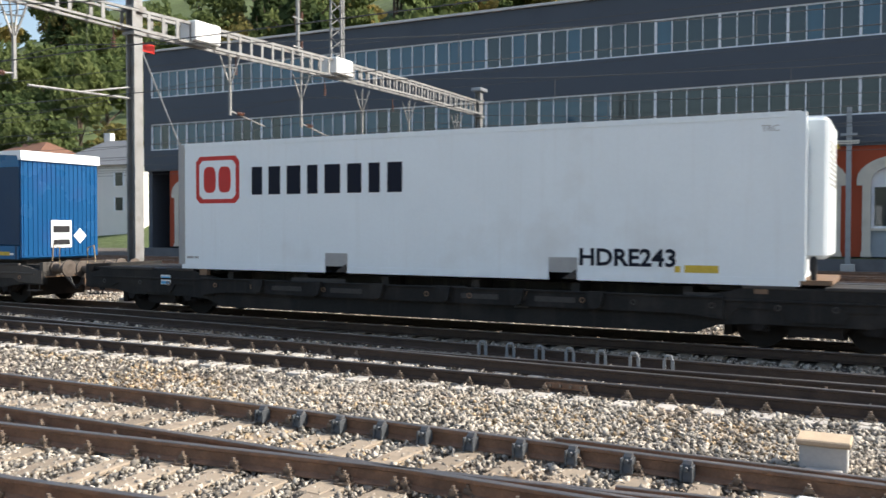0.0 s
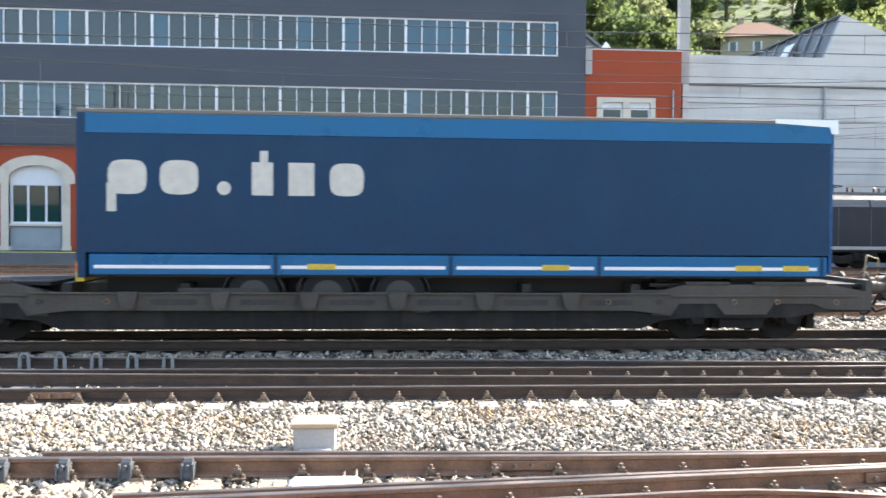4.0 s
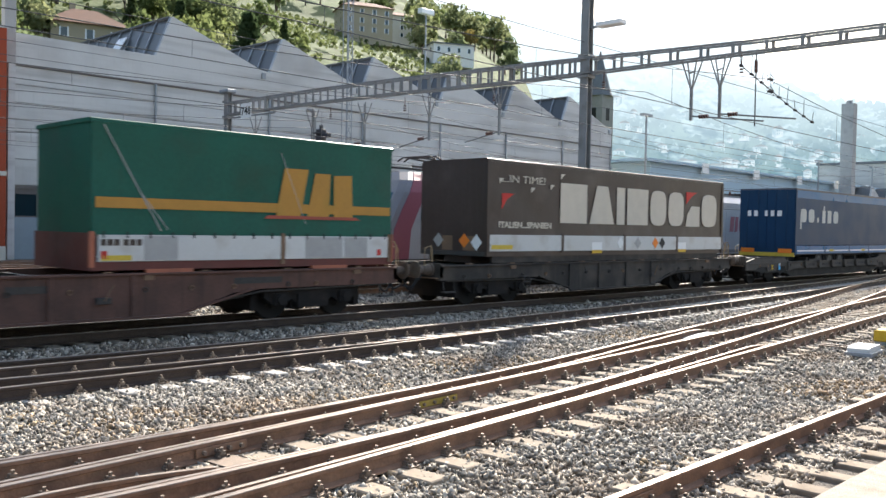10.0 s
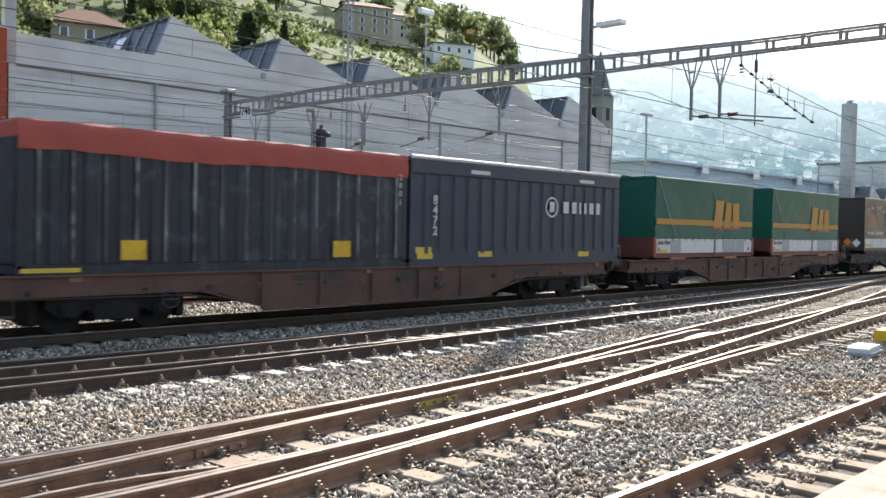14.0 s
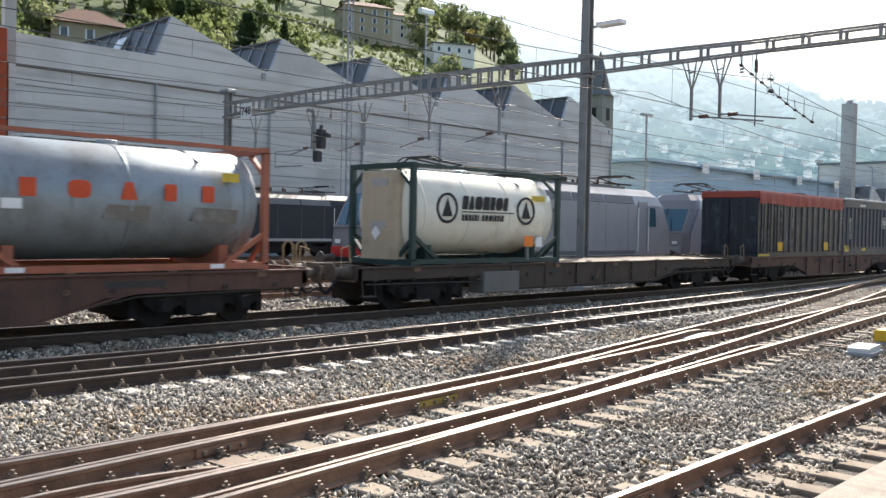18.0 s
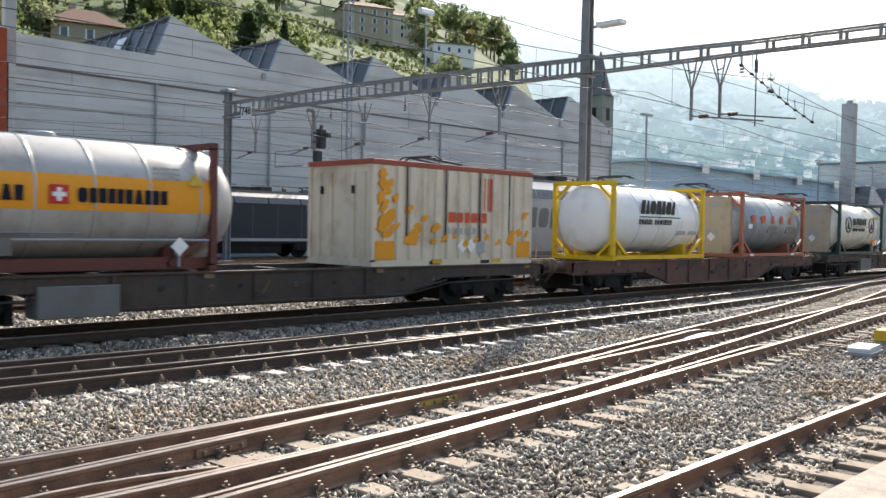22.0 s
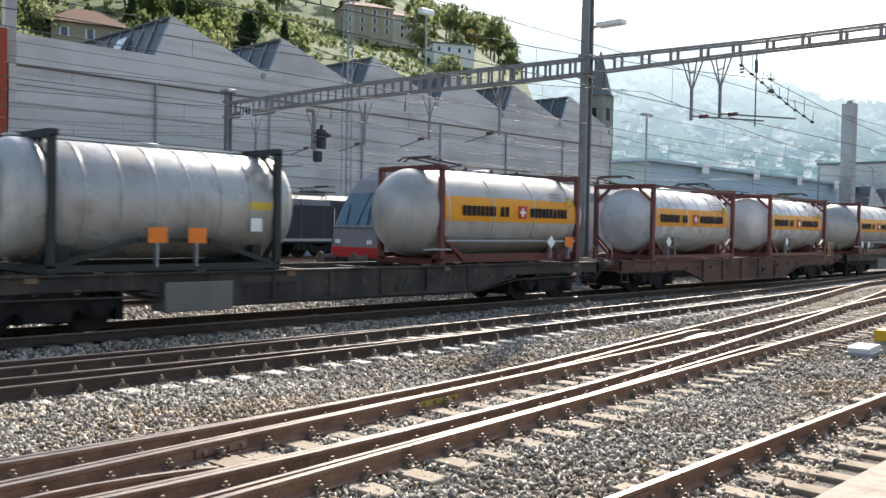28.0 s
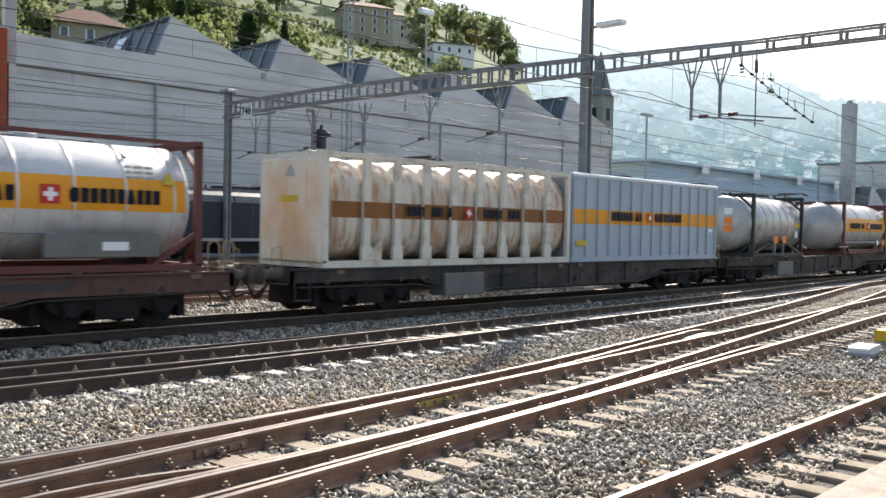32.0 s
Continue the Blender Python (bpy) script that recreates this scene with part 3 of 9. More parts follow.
M_ROOFSHEET = material("grey_roof_sheet", (0.16, 0.17, 0.18), 0.7, 0.1, 0.15, 0.5, 10.0, 0.15)
M_ROOFGLASS = glass_mat("roof_glazing", (0.035, 0.04, 0.042), 0.4)
M_TILE = material("red_roof_tiles", (0.17, 0.088, 0.058), 0.85, 0, 0.2, 1.0, 12.0, 0.4, (0.16, 0.09, 0.06), 0.3, 0.8)
M_YHOUSE = material("ochre_house_wall", (0.37, 0.315, 0.22), 0.9, 0, 0.06, 0.4, 10.0, 0.1)
M_PHOUSE = material("pale_house_wall", (0.58, 0.54, 0.46), 0.9, 0, 0.06, 0.4, 10.0, 0.1)
M_WHOUSE = material("white_house_wall", (0.72, 0.71, 0.68), 0.9, 0, 0.05, 0.4, 10.0, 0.1)


def mesh_of(name, bm, mat):
    me = bpy.data.meshes.new(name)
    bm.to_mesh(me)
    bm.free()
    me.materials.append(mat)
    return me


M_PLINTH = material("dark_plinth_stone", (0.15, 0.15, 0.155), 0.85, 0, 0.15, 1.0, 20.0, 0.2, (0.08, 0.08, 0.08), 0.3, 0.8)


# ---- office building with a dark upper block over a red arcaded ground floor ----
OFFICE = thing("office_building", "dark grey clad office block over a red arcaded ground floor", "building")
FY = 52.0
X_LEFT, X_RIGHT = -53.4, 12.62
ROWS = ((8.12, 10.2), (12.25, 14.3))
walls = [(X_LEFT, X_RIGHT, FY, FY + 0.45, 6.62, 8.12), (X_LEFT, X_RIGHT, FY, FY + 0.45, 10.2, 12.25), (X_LEFT, X_RIGHT, FY, FY + 0.45, 14.3, 15.85)]
BAY = 3.635
WX0 = 10.93 - 0.5 * BAY - 17 * BAY
for z0, z1 in ROWS:
    walls += [(X_LEFT, WX0, FY, FY + 0.45, z0, z1), (10.93, X_RIGHT, FY, FY + 0.45, z0, z1)]
part("wall", boxes(walls), M_CLAD, OFFICE, "dark grey clad wall with two window bands")
part("side_wall", boxes([(X_RIGHT - 0.4, X_RIGHT, FY + 0.45, FY + 16, 6.62, 15.85), (X_LEFT, X_LEFT + 0.4, FY + 0.45, FY + 16, 0, 15.85), (X_LEFT + 0.4, X_RIGHT - 0.4, FY + 15.6, FY + 16, 0, 15.85)]), M_CLAD, OFFICE)
part("roof", box(X_LEFT - 0.15, X_RIGHT + 0.1, FY - 0.2, FY + 16.1, 15.85, 16.0), M_HALL, OFFICE, "flat roof with a pale metal edge")
part("floor_slab", boxes([(X_LEFT + 0.4, X_RIGHT - 0.4, FY + 0.45, FY + 15.6, 6.7, 6.9), (X_LEFT + 0.4, X_RIGHT - 0.4, FY + 0.45, FY + 15.6, 11.2, 11.4)]), M_CONC, OFFICE)
part("inner_wall", box(X_LEFT + 0.4, X_RIGHT - 0.4, FY + 5.0, FY + 5.2, 6.9, 15.8), M_CONC, OFFICE)


def window_band_meshes(w, panes, h):
    pw = (w - 0.14) / panes
    up = [(0, 0.14)] + [(0.14 + i * pw - 0.03, 0.14 + i * pw + 0.03) for i in range(1, panes)] + [(w - 0.01, w)]
    fr = bar_frame(up, [(0, 0.09), (h - 0.09, h)], -0.04, 0.1)
    pane = box(0.0, pw, 0.04, 0.055, 0.09, h - 0.09)
    rail = box(0.0, pw - 0.06, -0.01, 0.06, 0, 0.05)
    return mesh_of("window_frame", fr, M_WFRAME), mesh_of("pane", pane, M_GLASS), mesh_of("pane", box(0.0, pw, 0.04, 0.055, 0.09, h - 0.09), M_GLASSSKY), pw


rnd = random.Random(5)
for z0, z1 in ROWS:
    h = z1 - z0
    full = window_band_meshes(BAY, 4, h)
    half = window_band_meshes(0.5 * BAY, 2, h)
    for i in range(18):
        last = i == 17
        fm, p1, p2, pw = half if last else full
        wx = WX0 + i * BAY
        win = share("window", fm, OFFICE, pose(wx, FY + 0.1, z0), "white-framed window band bay")
        for k in range(2 if last else 4):
            # left bays take more panes with the painted sky reflection
            share("pane", p2 if rnd.random() < (0.75 if wx < -18 else 0.25) else p1, win, pose(0.14 + k * pw, 0, 0, rnd.uniform(-0.25, 0.25), 0, rnd.uniform(-0.3, 0.3)))
part("end_frame", boxes([(10.93 - 0.08, 10.93, FY - 0.05, FY + 0.1, z0, z1) for z0, z1 in ROWS]), M_WFRAME, OFFICE)


def arch_points(cx, half, spring, rise, n=14):
    return [(cx + half * math.cos(math.pi * i / n), spring + rise * math.sin(math.pi * i / n)) for i in range(n + 1)]


def arcade_bay(cx, x0, x1, top, name_parent):
    """One bay of red wall with a segment-arched opening, stone surround, window, sill and panel."""
    y0, y1 = FY + 0.2, FY + 0.7
    half, spring, rise, base = 1.5, 4.72, 0.75, 0.55
    a = arch_points(cx, half, spring, rise)
    outline = [(x0, base), (x0, top), (x1, top), (x1, base), (cx + half, base)] + a + [(cx - half, base)]
    part("red_wall", prism(outline, "y", y0, y1), M_REDWALL, name_parent)
    oh, orise = 2.2, 1.3
    o = arch_points(cx, oh, spring - 0.05, orise)
    ring = [(cx + oh - 0.25, spring - 0.35), (cx + oh, spring - 0.35)] + o + [(cx - oh, spring - 0.35), (cx - oh + 0.25, spring - 0.35)]
    inner = arch_points(cx, half - 0.02, spring - 0.05, rise)
    part("arch_surround", prism([(cx + half, spring - 0.35), (cx + oh, spring - 0.35)] + o + [(cx - oh, spring - 0.35), (cx - half, spring - 0.35)] + inner[::-1], "y", y0 - 0.1, y0 + 0.1), M_CREAM, name_parent, "cream stone arch over the window")
    for s in (-1, 1):
        j0, j1 = sorted((cx + s * half, cx + s * (half + 0.42)))
        part("jamb", boxes([(j0, j1, y0 - 0.06, y0 + 0.4, base, spring - 0.35), (j0 - 0.05, j1 + 0.05, y0 - 0.1, y0 + 0.2, base, base + 0.25)]), M_CREAM, name_parent)
    part("lunette", prism([(cx + half, 4.42)] + arch_points(cx, half, spring, rise) + [(cx - half, 4.42)], "y", y0 + 0.2, y0 + 0.3), M_WFRAME, name_parent, "white blind panel in the arch")
    part("spandrel_panel", boxes([(cx - half, cx + half, y0 + 0.18, y0 + 0.3, base, 1.95), (cx - half + 0.2, cx + half - 0.2, y0 + 0.15, y0 + 0.18, base + 0.25, 1.75)]), M_PANEL, name_parent, "blue-grey panel under the window")
    part("sill", box(cx - half - 0.02, cx + half + 0.02, y0 + 0.02, y0 + 0.3, 1.95, 2.07), M_CREAM, name_parent)
    w = share("window", ARCH_FRAME, name_parent, pose(cx, y0 + 0.2, 2.07))
    for k in range(3):
        share("pane", ARCH_PANE, w, pose(-1.0 + k * 1.0, 0, 0, rnd.uniform(-0.2, 0.2), 0, rnd.uniform(-0.4, 0.4)))


ARCH_FRAME = mesh_of("window_frame", bar_frame([(-1.5, -1.34), (-0.56, -0.44), (0.44, 0.56), (1.34, 1.5)], [(0, 0.12), (2.2, 2.35)], 0, 0.1), M_WFRAME)
ARCH_PANE = mesh_of("pane", box(-0.44, 0.44, 0.05, 0.06, 0.12, 2.2), M_GLASS)
k = 0
cx = 10.12
while cx > X_LEFT + 2:
    x1 = X_RIGHT if k == 0 else cx + 2.44
    x0 = cx - 2.44 if cx - 2.44 > X_LEFT + 2 else X_LEFT
    arcade_bay(cx, x0, x1, 6.62, OFFICE)
    cx -= 4.88
    k += 1
part("cornice", boxes([(X_LEFT, X_RIGHT, FY + 0.08, FY + 0.2, 6.5, 6.62)]), M_CLAD, OFFICE)
part("plinth", box(X_LEFT - 0.1, X_RIGHT, FY + 0.05, FY + 0.7, -0.3, 0.42), M_PLINTH, OFFICE, "dark stone plinth")
ypost = thing("yard_post", "grey steel post with short cross arms before the arcade", "post", m=pose(-2.2, FY - 0.6, -0.23))
part("pole", box(-0.13, 0.13, -0.12, 0.12, 0.2, 8.7, 0.02), M_STEEL, ypost)
part("foot", box(-0.35, 0.35, -0.3, 0.3, 0.0, 0.4, 0.03), M_CONC, ypost, "pale concrete foot")
part("cross_arm", box(-0.7, 0.5, -0.16, -0.10, 6.75, 6.95), M_CREAM, ypost, "pale cross arm")
part("cross_arm", box(-0.4, 0.4, -0.16, -0.10, 7.2, 7.32), M_STEEL, ypost)
part("bracket_box", box(-0.75, -0.45, -0.2, 0.1, 6.5, 6.75, 0.02), M_YELLOW, ypost)

# ---- red corner house beside it ----
RED = thing("corner_house", "red rendered two-storey corner house with cream window frames", "building")
y0, y1 = FY + 0.1, FY + 0.6
part("red_wall", bar_frame([(12.64, 13.4), (16.9, 18.52)], [(6.62, 7.3), (9.85, 12.72)], y0, y1), M_REDWALL, RED)
FYs = FY
FY = FY - 0.1
arcade_bay(15.05, 12.64, 18.52, 6.62, RED)
FY = FYs
part("side_wall", box(18.1, 18.52, y1, FY + 14, 0, 12.72), M_REDWALL, RED)
part("roof", box(12.7, 18.6, y0 - 0.05, FY + 14, 12.72, 12.84), M_HALL, RED)
part("upper_surround", bar_frame([(13.36, 13.66), (14.95, 15.35), (16.64, 16.94)], [(7.2, 7.42), (9.62, 9.9)], y0 - 0.06, y0 + 0.2), M_CREAM, RED, "cream stone double window surround")
for c in (14.3, 16.0):
    w = part("window", bar_frame([(c - 0.64, c - 0.54), (c + 0.54, c + 0.64)], [(7.42, 7.52), (8.3, 8.36), (9.2, 9.62)], y0 + 0.1, y0 + 0.2), M_WFRAME, RED)
    part("pane", box(c - 0.54, c + 0.54, y0 + 0.15, y0 + 0.16, 7.52, 9.2), M_GLASS, w)
part("string_course", boxes([(12.64, 12.85, y0 - 0.04, y0, 4.5, 4.75), (17.25, 18.56, y0 - 0.04, y0 + 0.1, 4.5, 4.75)]), M_CREAM, RED)
part("base", box(12.64, 18.52, y0 - 0.05, y1, -0.3, 0.55), M_CREAM, RED)
part("downpipe", rod((18.0, y0 - 0.08, 0.3), (18.0, y0 - 0.08, 10.4), 0.06), M_STEEL, RED)
part("roof_flashing", boxes([(12.62, 13.0, FY - 0.1, FY + 0.3, 11.2, 12.9)]), M_CONC, RED, "pale flashing at the joint")

# ---- workshop hall with a saw-tooth roof ----
M_JOINT = material("shadowed_joint_mortar", (0.30, 0.29, 0.275), 0.9, 0, 0.1, 1.0, 20.0, 0.1)
M_VENTPANE = material("white_vent_pane", (0.72, 0.74, 0.75), 0.3, 0, 0.04, 2.0, 20.0, 0.0)
HALL = thing("workshop_hall", "long grey concrete workshop hall with a saw-tooth skylight roof", "building")
HY = 53.0
TOOTH, T0, NT = 8.73, 27.95, 6
outline = [(18.6, 11.0), (18.6, 12.75), (T0, 12.75)]
for i in range(NT):
    b = T0 + i * TOOTH
    outline += [(b + 1.15, 15.45), (b + TOOTH - 0.75, 12.95), (b + TOOTH, 12.85)]
outline += [(80.3, 12.6), (80.3, 11.0)]
part("gable_wall", prism(outline, "y", HY, HY + 0.3), M_HALL, HALL, "pale concrete gable wall of the saw-tooth roof")
part("drip_strip", box(18.6, 80.35, HY - 0.04, HY + 0.2, 10.9, 11.0), M_HALLTRIM, HALL, "dark metal drip strip")
zs = [10.9, 9.82, 8.8, 7.15, 5.55, 4.05]
WINS = [(19.5, 23.6)]
pm = {}
for a, b in zip(zs, zs[1:]):
    xs = [18.6] + [T0 + i * TOOTH for i in range(NT + 1)]
    for xa, xb in zip(xs, xs[1:]):
        part("wall_panel", box(xa + 0.02, min(xb, 80.3) - 0.02, HY + 0.06, HY + 0.11, b + 0.03, a - 0.02), M_HALL, HALL)
part("back_of_joints", box(18.6, 80.3, HY + 0.12, HY + 0.26, 4.0, 10.95), M_JOINT, HALL)
part("lower_wall", boxes([(18.6, 80.3, HY + 0.05, HY + 0.35, -0.3, 2.2), (24.6, 80.3, HY + 0.05, HY + 0.35, 3.6, 4.02), (18.6, 19.3, HY + 0.05, HY + 0.35, 2.2, 4.02)]), M_PANEL, HALL, "blue-grey lower wall")
part("lintel", box(19.3, 24.6, HY + 0.02, HY + 0.35, 3.85, 4.02), M_HALLTRIM, HALL)
x = 19.3
while x < 79:
    w = part("window", bar_frame([(x, x + 0.08), (x + 1.3, x + 1.38)], [(2.2, 2.28), (3.55, 3.85)], HY + 0.1, HY + 0.25), M_HALLTRIM, HALL)
    part("pane", box(x + 0.08, x + 1.3, HY + 0.16, HY + 0.17, 2.28, 3.55), M_GLASS, w)
    x += 1.38
SKYBAR = mesh_of("skylight_bar", beams([((0.05, 0, 12.8), (1.12, 0, 15.38), 0.12, 0.12)]), M_STEEL)
for i in range(NT + 1):
    xx = min(T0 + i * TOOTH, 80.1)
    part("downpipe", rod((xx, HY - 0.06, 0.0), (xx, HY - 0.06, 10.9), 0.09), M_STEEL, HALL, "grey downpipe at the bay joint")
    if i < NT:
        part("gutter_box", box(xx + TOOTH - 0.55 - 0.15, xx + TOOTH - 0.55 + 0.15, HY - 0.12, HY, 12.35, 12.75), M_STEEL, HALL)
    if i < NT:
        b = T0 + i * TOOTH
        for k in range(24):
            share("skylight_bar", SKYBAR, HALL, pose(b, HY + 0.3 + k * 1.7, 0))
        part("skylight", prism([(b + 0.1, 12.75), (b + 1.13, 15.35), (b + 1.2, 15.35), (b + 0.17, 12.75)], "y", HY + 0.3, HY + 40), M_ROOFGLASS, HALL, "steep dark glazing of one roof tooth")
        part("roof_slope", prism([(b + 1.13, 15.36), (b + 1.13, 15.46), (b + TOOTH - 0.1, 12.92), (b + TOOTH - 0.1, 12.8)], "y", HY + 0.3, HY + 40), M_ROOFSHEET, HALL, "grey sheet roof slope")
        part("ridge_cap", box(b + 0.98, b + 1.32, HY + 0.3, HY + 40, 15.4, 15.5), M_ROOFSHEET, HALL)
for k in (1, 3):
    part("open_pane", prism([(T0 - 0.25, 13.3), (T0 + 0.62, 14.75), (T0 + 0.66, 14.72), (T0 - 0.21, 13.27)], "y", HY + 1.9 + k * 3.4, HY + 3.1 + k * 3.4), M_VENTPANE, HALL, "bright pane standing open in the skylight")
part("front_roof", box(18.6, T0, HY + 0.3, HY + 40, 12.5, 12.62), M_ROOFSHEET, HALL)
part("side_wall", boxes([(80.0, 80.3, HY + 0.3, HY + 40, -0.3, 12.7), (18.6, 80.3, HY + 40, HY + 40.3, -0.3, 12.7)]), M_HALL, HALL)
stack = thing("concrete_pier", "tall grey concrete pier at the corner of the hall", "pier", m=pose(18.9, HY - 0.1, 0))
part("shaft", box(-0.3, 0.32, -0.25, 0.3, 10.9, 22.0, 0.02), M_CONC, stack)
part("corbel", box(-0.1, 0.28, -0.3, 0.3, -0.3, 10.9), M_HALL, stack)
# grey gabled roof behind the red house
gab = thing("shed_roof", "grey gabled shed behind the red house", "shed", m=pose(0, 0, 0))
part("wall", prism([(7.0, 0.0), (7.0, 13.0), (16.0, 20.5), (25.5, 13.0), (25.5, 0.0)], "y", 76.0, 76.4), M_ROOFSHEET, gab)
part("roof", prism([(6.8, 12.9), (16.0, 20.6), (25.7, 12.9), (25.7, 13.15), (16.0, 20.9), (6.8, 13.15)], "y", 75.7, 95), M_ROOFSHEET, gab)
part("white_gable", prism([(15.2, 13.0), (17.6, 16.2), (20.0, 13.0)], "y", 66.0, 66.3), M_WHOUSE, gab, "white pointed gable")
# ---- overhead line: two portal gantries across the yard, wires ----
M_GANTRY = material("painted_gantry_steel", (0.25, 0.25, 0.245), 0.55, 0.25, 0.15, 3.0, 30.0, 0.1, (0.14, 0.11, 0.09), 0.25, 2.0)
M_WIRE = material("weathered_wire", (0.10, 0.10, 0.10), 0.6, 0.6, 0.1, 3.0, 30.0, 0.0)
M_INSUL = material("brown_insulator", (0.10, 0.045, 0.03), 0.3, 0, 0.1, 10.0, 40.0, 0.0)
M_SIGN = material("white_enamel", (0.80, 0.80, 0.78), 0.4, 0, 0.03, 5.0, 30.0, 0.0)
M_REDSIGN = material("red_enamel", (0.55, 0.03, 0.025), 0.4, 0, 0.05, 5.0, 30.0, 0.0)
M_BLACK = material("black_paint", (0.02, 0.02, 0.022), 0.55, 0, 0.15, 6.0, 30.0, 0.05)
DROPS = (23.9, 28.0, 32.4, 36.5, 41.6)


BEAM_Y = (-0.6, 9.0, 13.0, 19.6, 23.5, 30.0, 36.0, 44.4)
BEAM_LOW = (7.95, 7.97, 8.02, 8.02, 8.06, 8.22, 8.30, 8.30)
BEAM_HIGH = (8.28, 8.32, 8.37, 8.58, 8.70, 8.86, 8.95, 8.95)


def beam_z(y, rows):
    return float(np.interp(y, BEAM_Y, rows))


def gantry(gx, label, mast_top, near_drops):
    g = thing("overhead_gantry", label, "overhead line gantry", "overhead line gantries", pose(gx, 0, 0))
    y_b, z0, w = 44.4, 8.0, 0.42
    for rows in (BEAM_LOW, BEAM_HIGH):
        for sx in (-w / 2, w / 2):
            for (ya, za), (yc, zc) in zip(zip(BEAM_Y, rows), list(zip(BEAM_Y, rows))[1:]):
                t = 0.065 if yc <= 19.6 else 0.09
                part("chord", beams([((sx, ya, za), (sx, yc, zc), 0.10, t)]), M_GANTRY, g)
    y = -0.2
    while y < y_b:
        lo, hi = beam_z(y, BEAM_LOW) + 0.05, beam_z(y, BEAM_HIGH) - 0.05
        for sx in (-w / 2 - 0.035, w / 2 + 0.035):
            part("batten", box(sx - 0.013, sx + 0.013, y - 0.06, y + 0.06, lo - 0.01, hi + 0.01), M_GANTRY, g)
        y += 1.15 if y < 18.5 else 0.6
    for my, top in ((19.6, mast_top), (44.4, 9.6), (0.7, 9.6)):
        hs = [(-0.17, -0.17), (0.17, -0.17), (0.17, -0.12), (0.02, -0.12), (0.02, 0.12), (0.17, 0.12), (0.17, 0.17), (-0.17, 0.17), (-0.17, 0.12), (-0.02, 0.12), (-0.02, -0.12), (-0.17, -0.12)]
        m = part("mast", prism([(v, my + u) for u, v in hs], "z", -0.3, top), M_GANTRY, g, "steel mast of H section")
        for zc in (beam_z(my, BEAM_LOW) - 0.12, beam_z(my, BEAM_HIGH) + 0.1):
            part("mast_collar", box(-0.24, 0.24, my - 0.24, my + 0.24, zc - 0.05, zc + 0.05), M_GANTRY, m)
        part("foot", box(-0.35, 0.35, my - 0.35, my + 0.35, -0.3, -0.05, 0.02), M_CONC, m)
    for dy in DROPS + near_drops:
        d = part("dropper", beams([((-0.2, dy - 0.28, z0), (0, dy, 6.95), 0.04, 0.04), ((0.2, dy - 0.28, z0), (0, dy, 6.95), 0.04, 0.04), ((-0.2, dy + 0.28, z0), (0, dy, 6.95), 0.04, 0.04), ((0.2, dy + 0.28, z0), (0, dy, 6.95), 0.04, 0.04), ((-0.15, dy - 0.2, 7.6), (0.15, dy + 0.2, 7.6), 0.04, 0.04), ((0, dy, 7.05), (0, dy, 5.95), 0.085, 0.085)]), M_GANTRY, g, "tapering hanger with a drop tube")
        part("cantilever", rod((0, dy, 6.1), (0.0, dy + 1.9 if dy > 20 else dy - 2.6, 5.75), 0.03, 6), M_GANTRY, d, "slim cantilever tube")
        ins = bmesh.new()
        e = dy + 0.5 if dy > 20 else dy - 0.5
        for k in range(4):
            add_rod(ins, (0, e - 0.14 + k * 0.09, 6.06), (0, e - 0.09 + k * 0.09, 6.05), 0.075, 8)
        part("insulator", ins, M_INSUL, d, "brown ribbed insulator")
    for k in range(6):
        yy = 8.0 + k * 5.4
        hang = bmesh.new()
        add_rod(hang, (0, yy, z0), (0, yy, z0 - 0.35), 0.02, 6)
        for j in range(3):
            add_rod(hang, (0, yy, z0 - 0.36 - j * 0.1), (0, yy, z0 - 0.41 - j * 0.1), 0.07, 8)
        part("insulator", hang, M_INSUL, g, "hanging insulator")
    return g


GANTRY_A = gantry(-20.5, "pale steel portal gantry carrying the overhead line", 13.5, (14.6, 15.5))
GANTRY_B = gantry(27.9, "grey steel portal gantry with a numbered plate", 16.0, (14.15, 15.2))
part("transformer", box(-0.45, 0.45, 21.75, 22.95, 8.1, 8.75, 0.03), M_SIGN, GANTRY_A, "white cabinet on the gantry beam")
part("transformer", box(-0.45, 0.45, 29.8, 31.0, 8.3, 8.95, 0.03), M_SIGN, GANTRY_A, "white cabinet on the gantry beam")
sp_ = part("sign_plate", box(-0.26, -0.22, 19.85, 20.65, 7.5, 7.78, 0.01), M_REDSIGN, GANTRY_A, "red enamel plate with a white emblem")
part("emblem", box(-0.268, -0.26, 20.12, 20.45, 7.58, 7.7), M_SIGN, sp_)
part("guy_wire", rod((0.0, 19.75, 7.7), (0.0, 21.95, 3.9), 0.025, 6), M_STEEL, GANTRY_A)
arm = part("lamp_arm", beams([((0, 19.6, 9.72), (0.0, 19.0, 9.76), 0.08, 0.08)]), M_GANTRY, GANTRY_B)
part("lamp", box(-0.22, 0.22, 18.0, 19.1, 9.68, 9.86, 0.03), M_SIGN, arm, "flat white floodlight")
part("lamp", boxes([(-0.3, 0.3, 44.0, 44.9, 9.55, 9.75)], 0.03), M_STEEL, GANTRY_B, "floodlight on the mast head")
part("lamp", boxes([(-0.3, 0.3, 44.0, 44.9, 9.55, 9.75)], 0.03), M_STEEL, GANTRY_A, "floodlight on the mast head")
sg = part("number_plate", box(-0.32, -0.29, 41.6, 42.6, 7.95, 8.75), M_SIGN, GANTRY_B, "white enamel plate reading 748")
text_mesh("number", "748", 0.62, M_BLACK, sg, on_end(-0.325, 42.55, 8.12), bold=0.012)
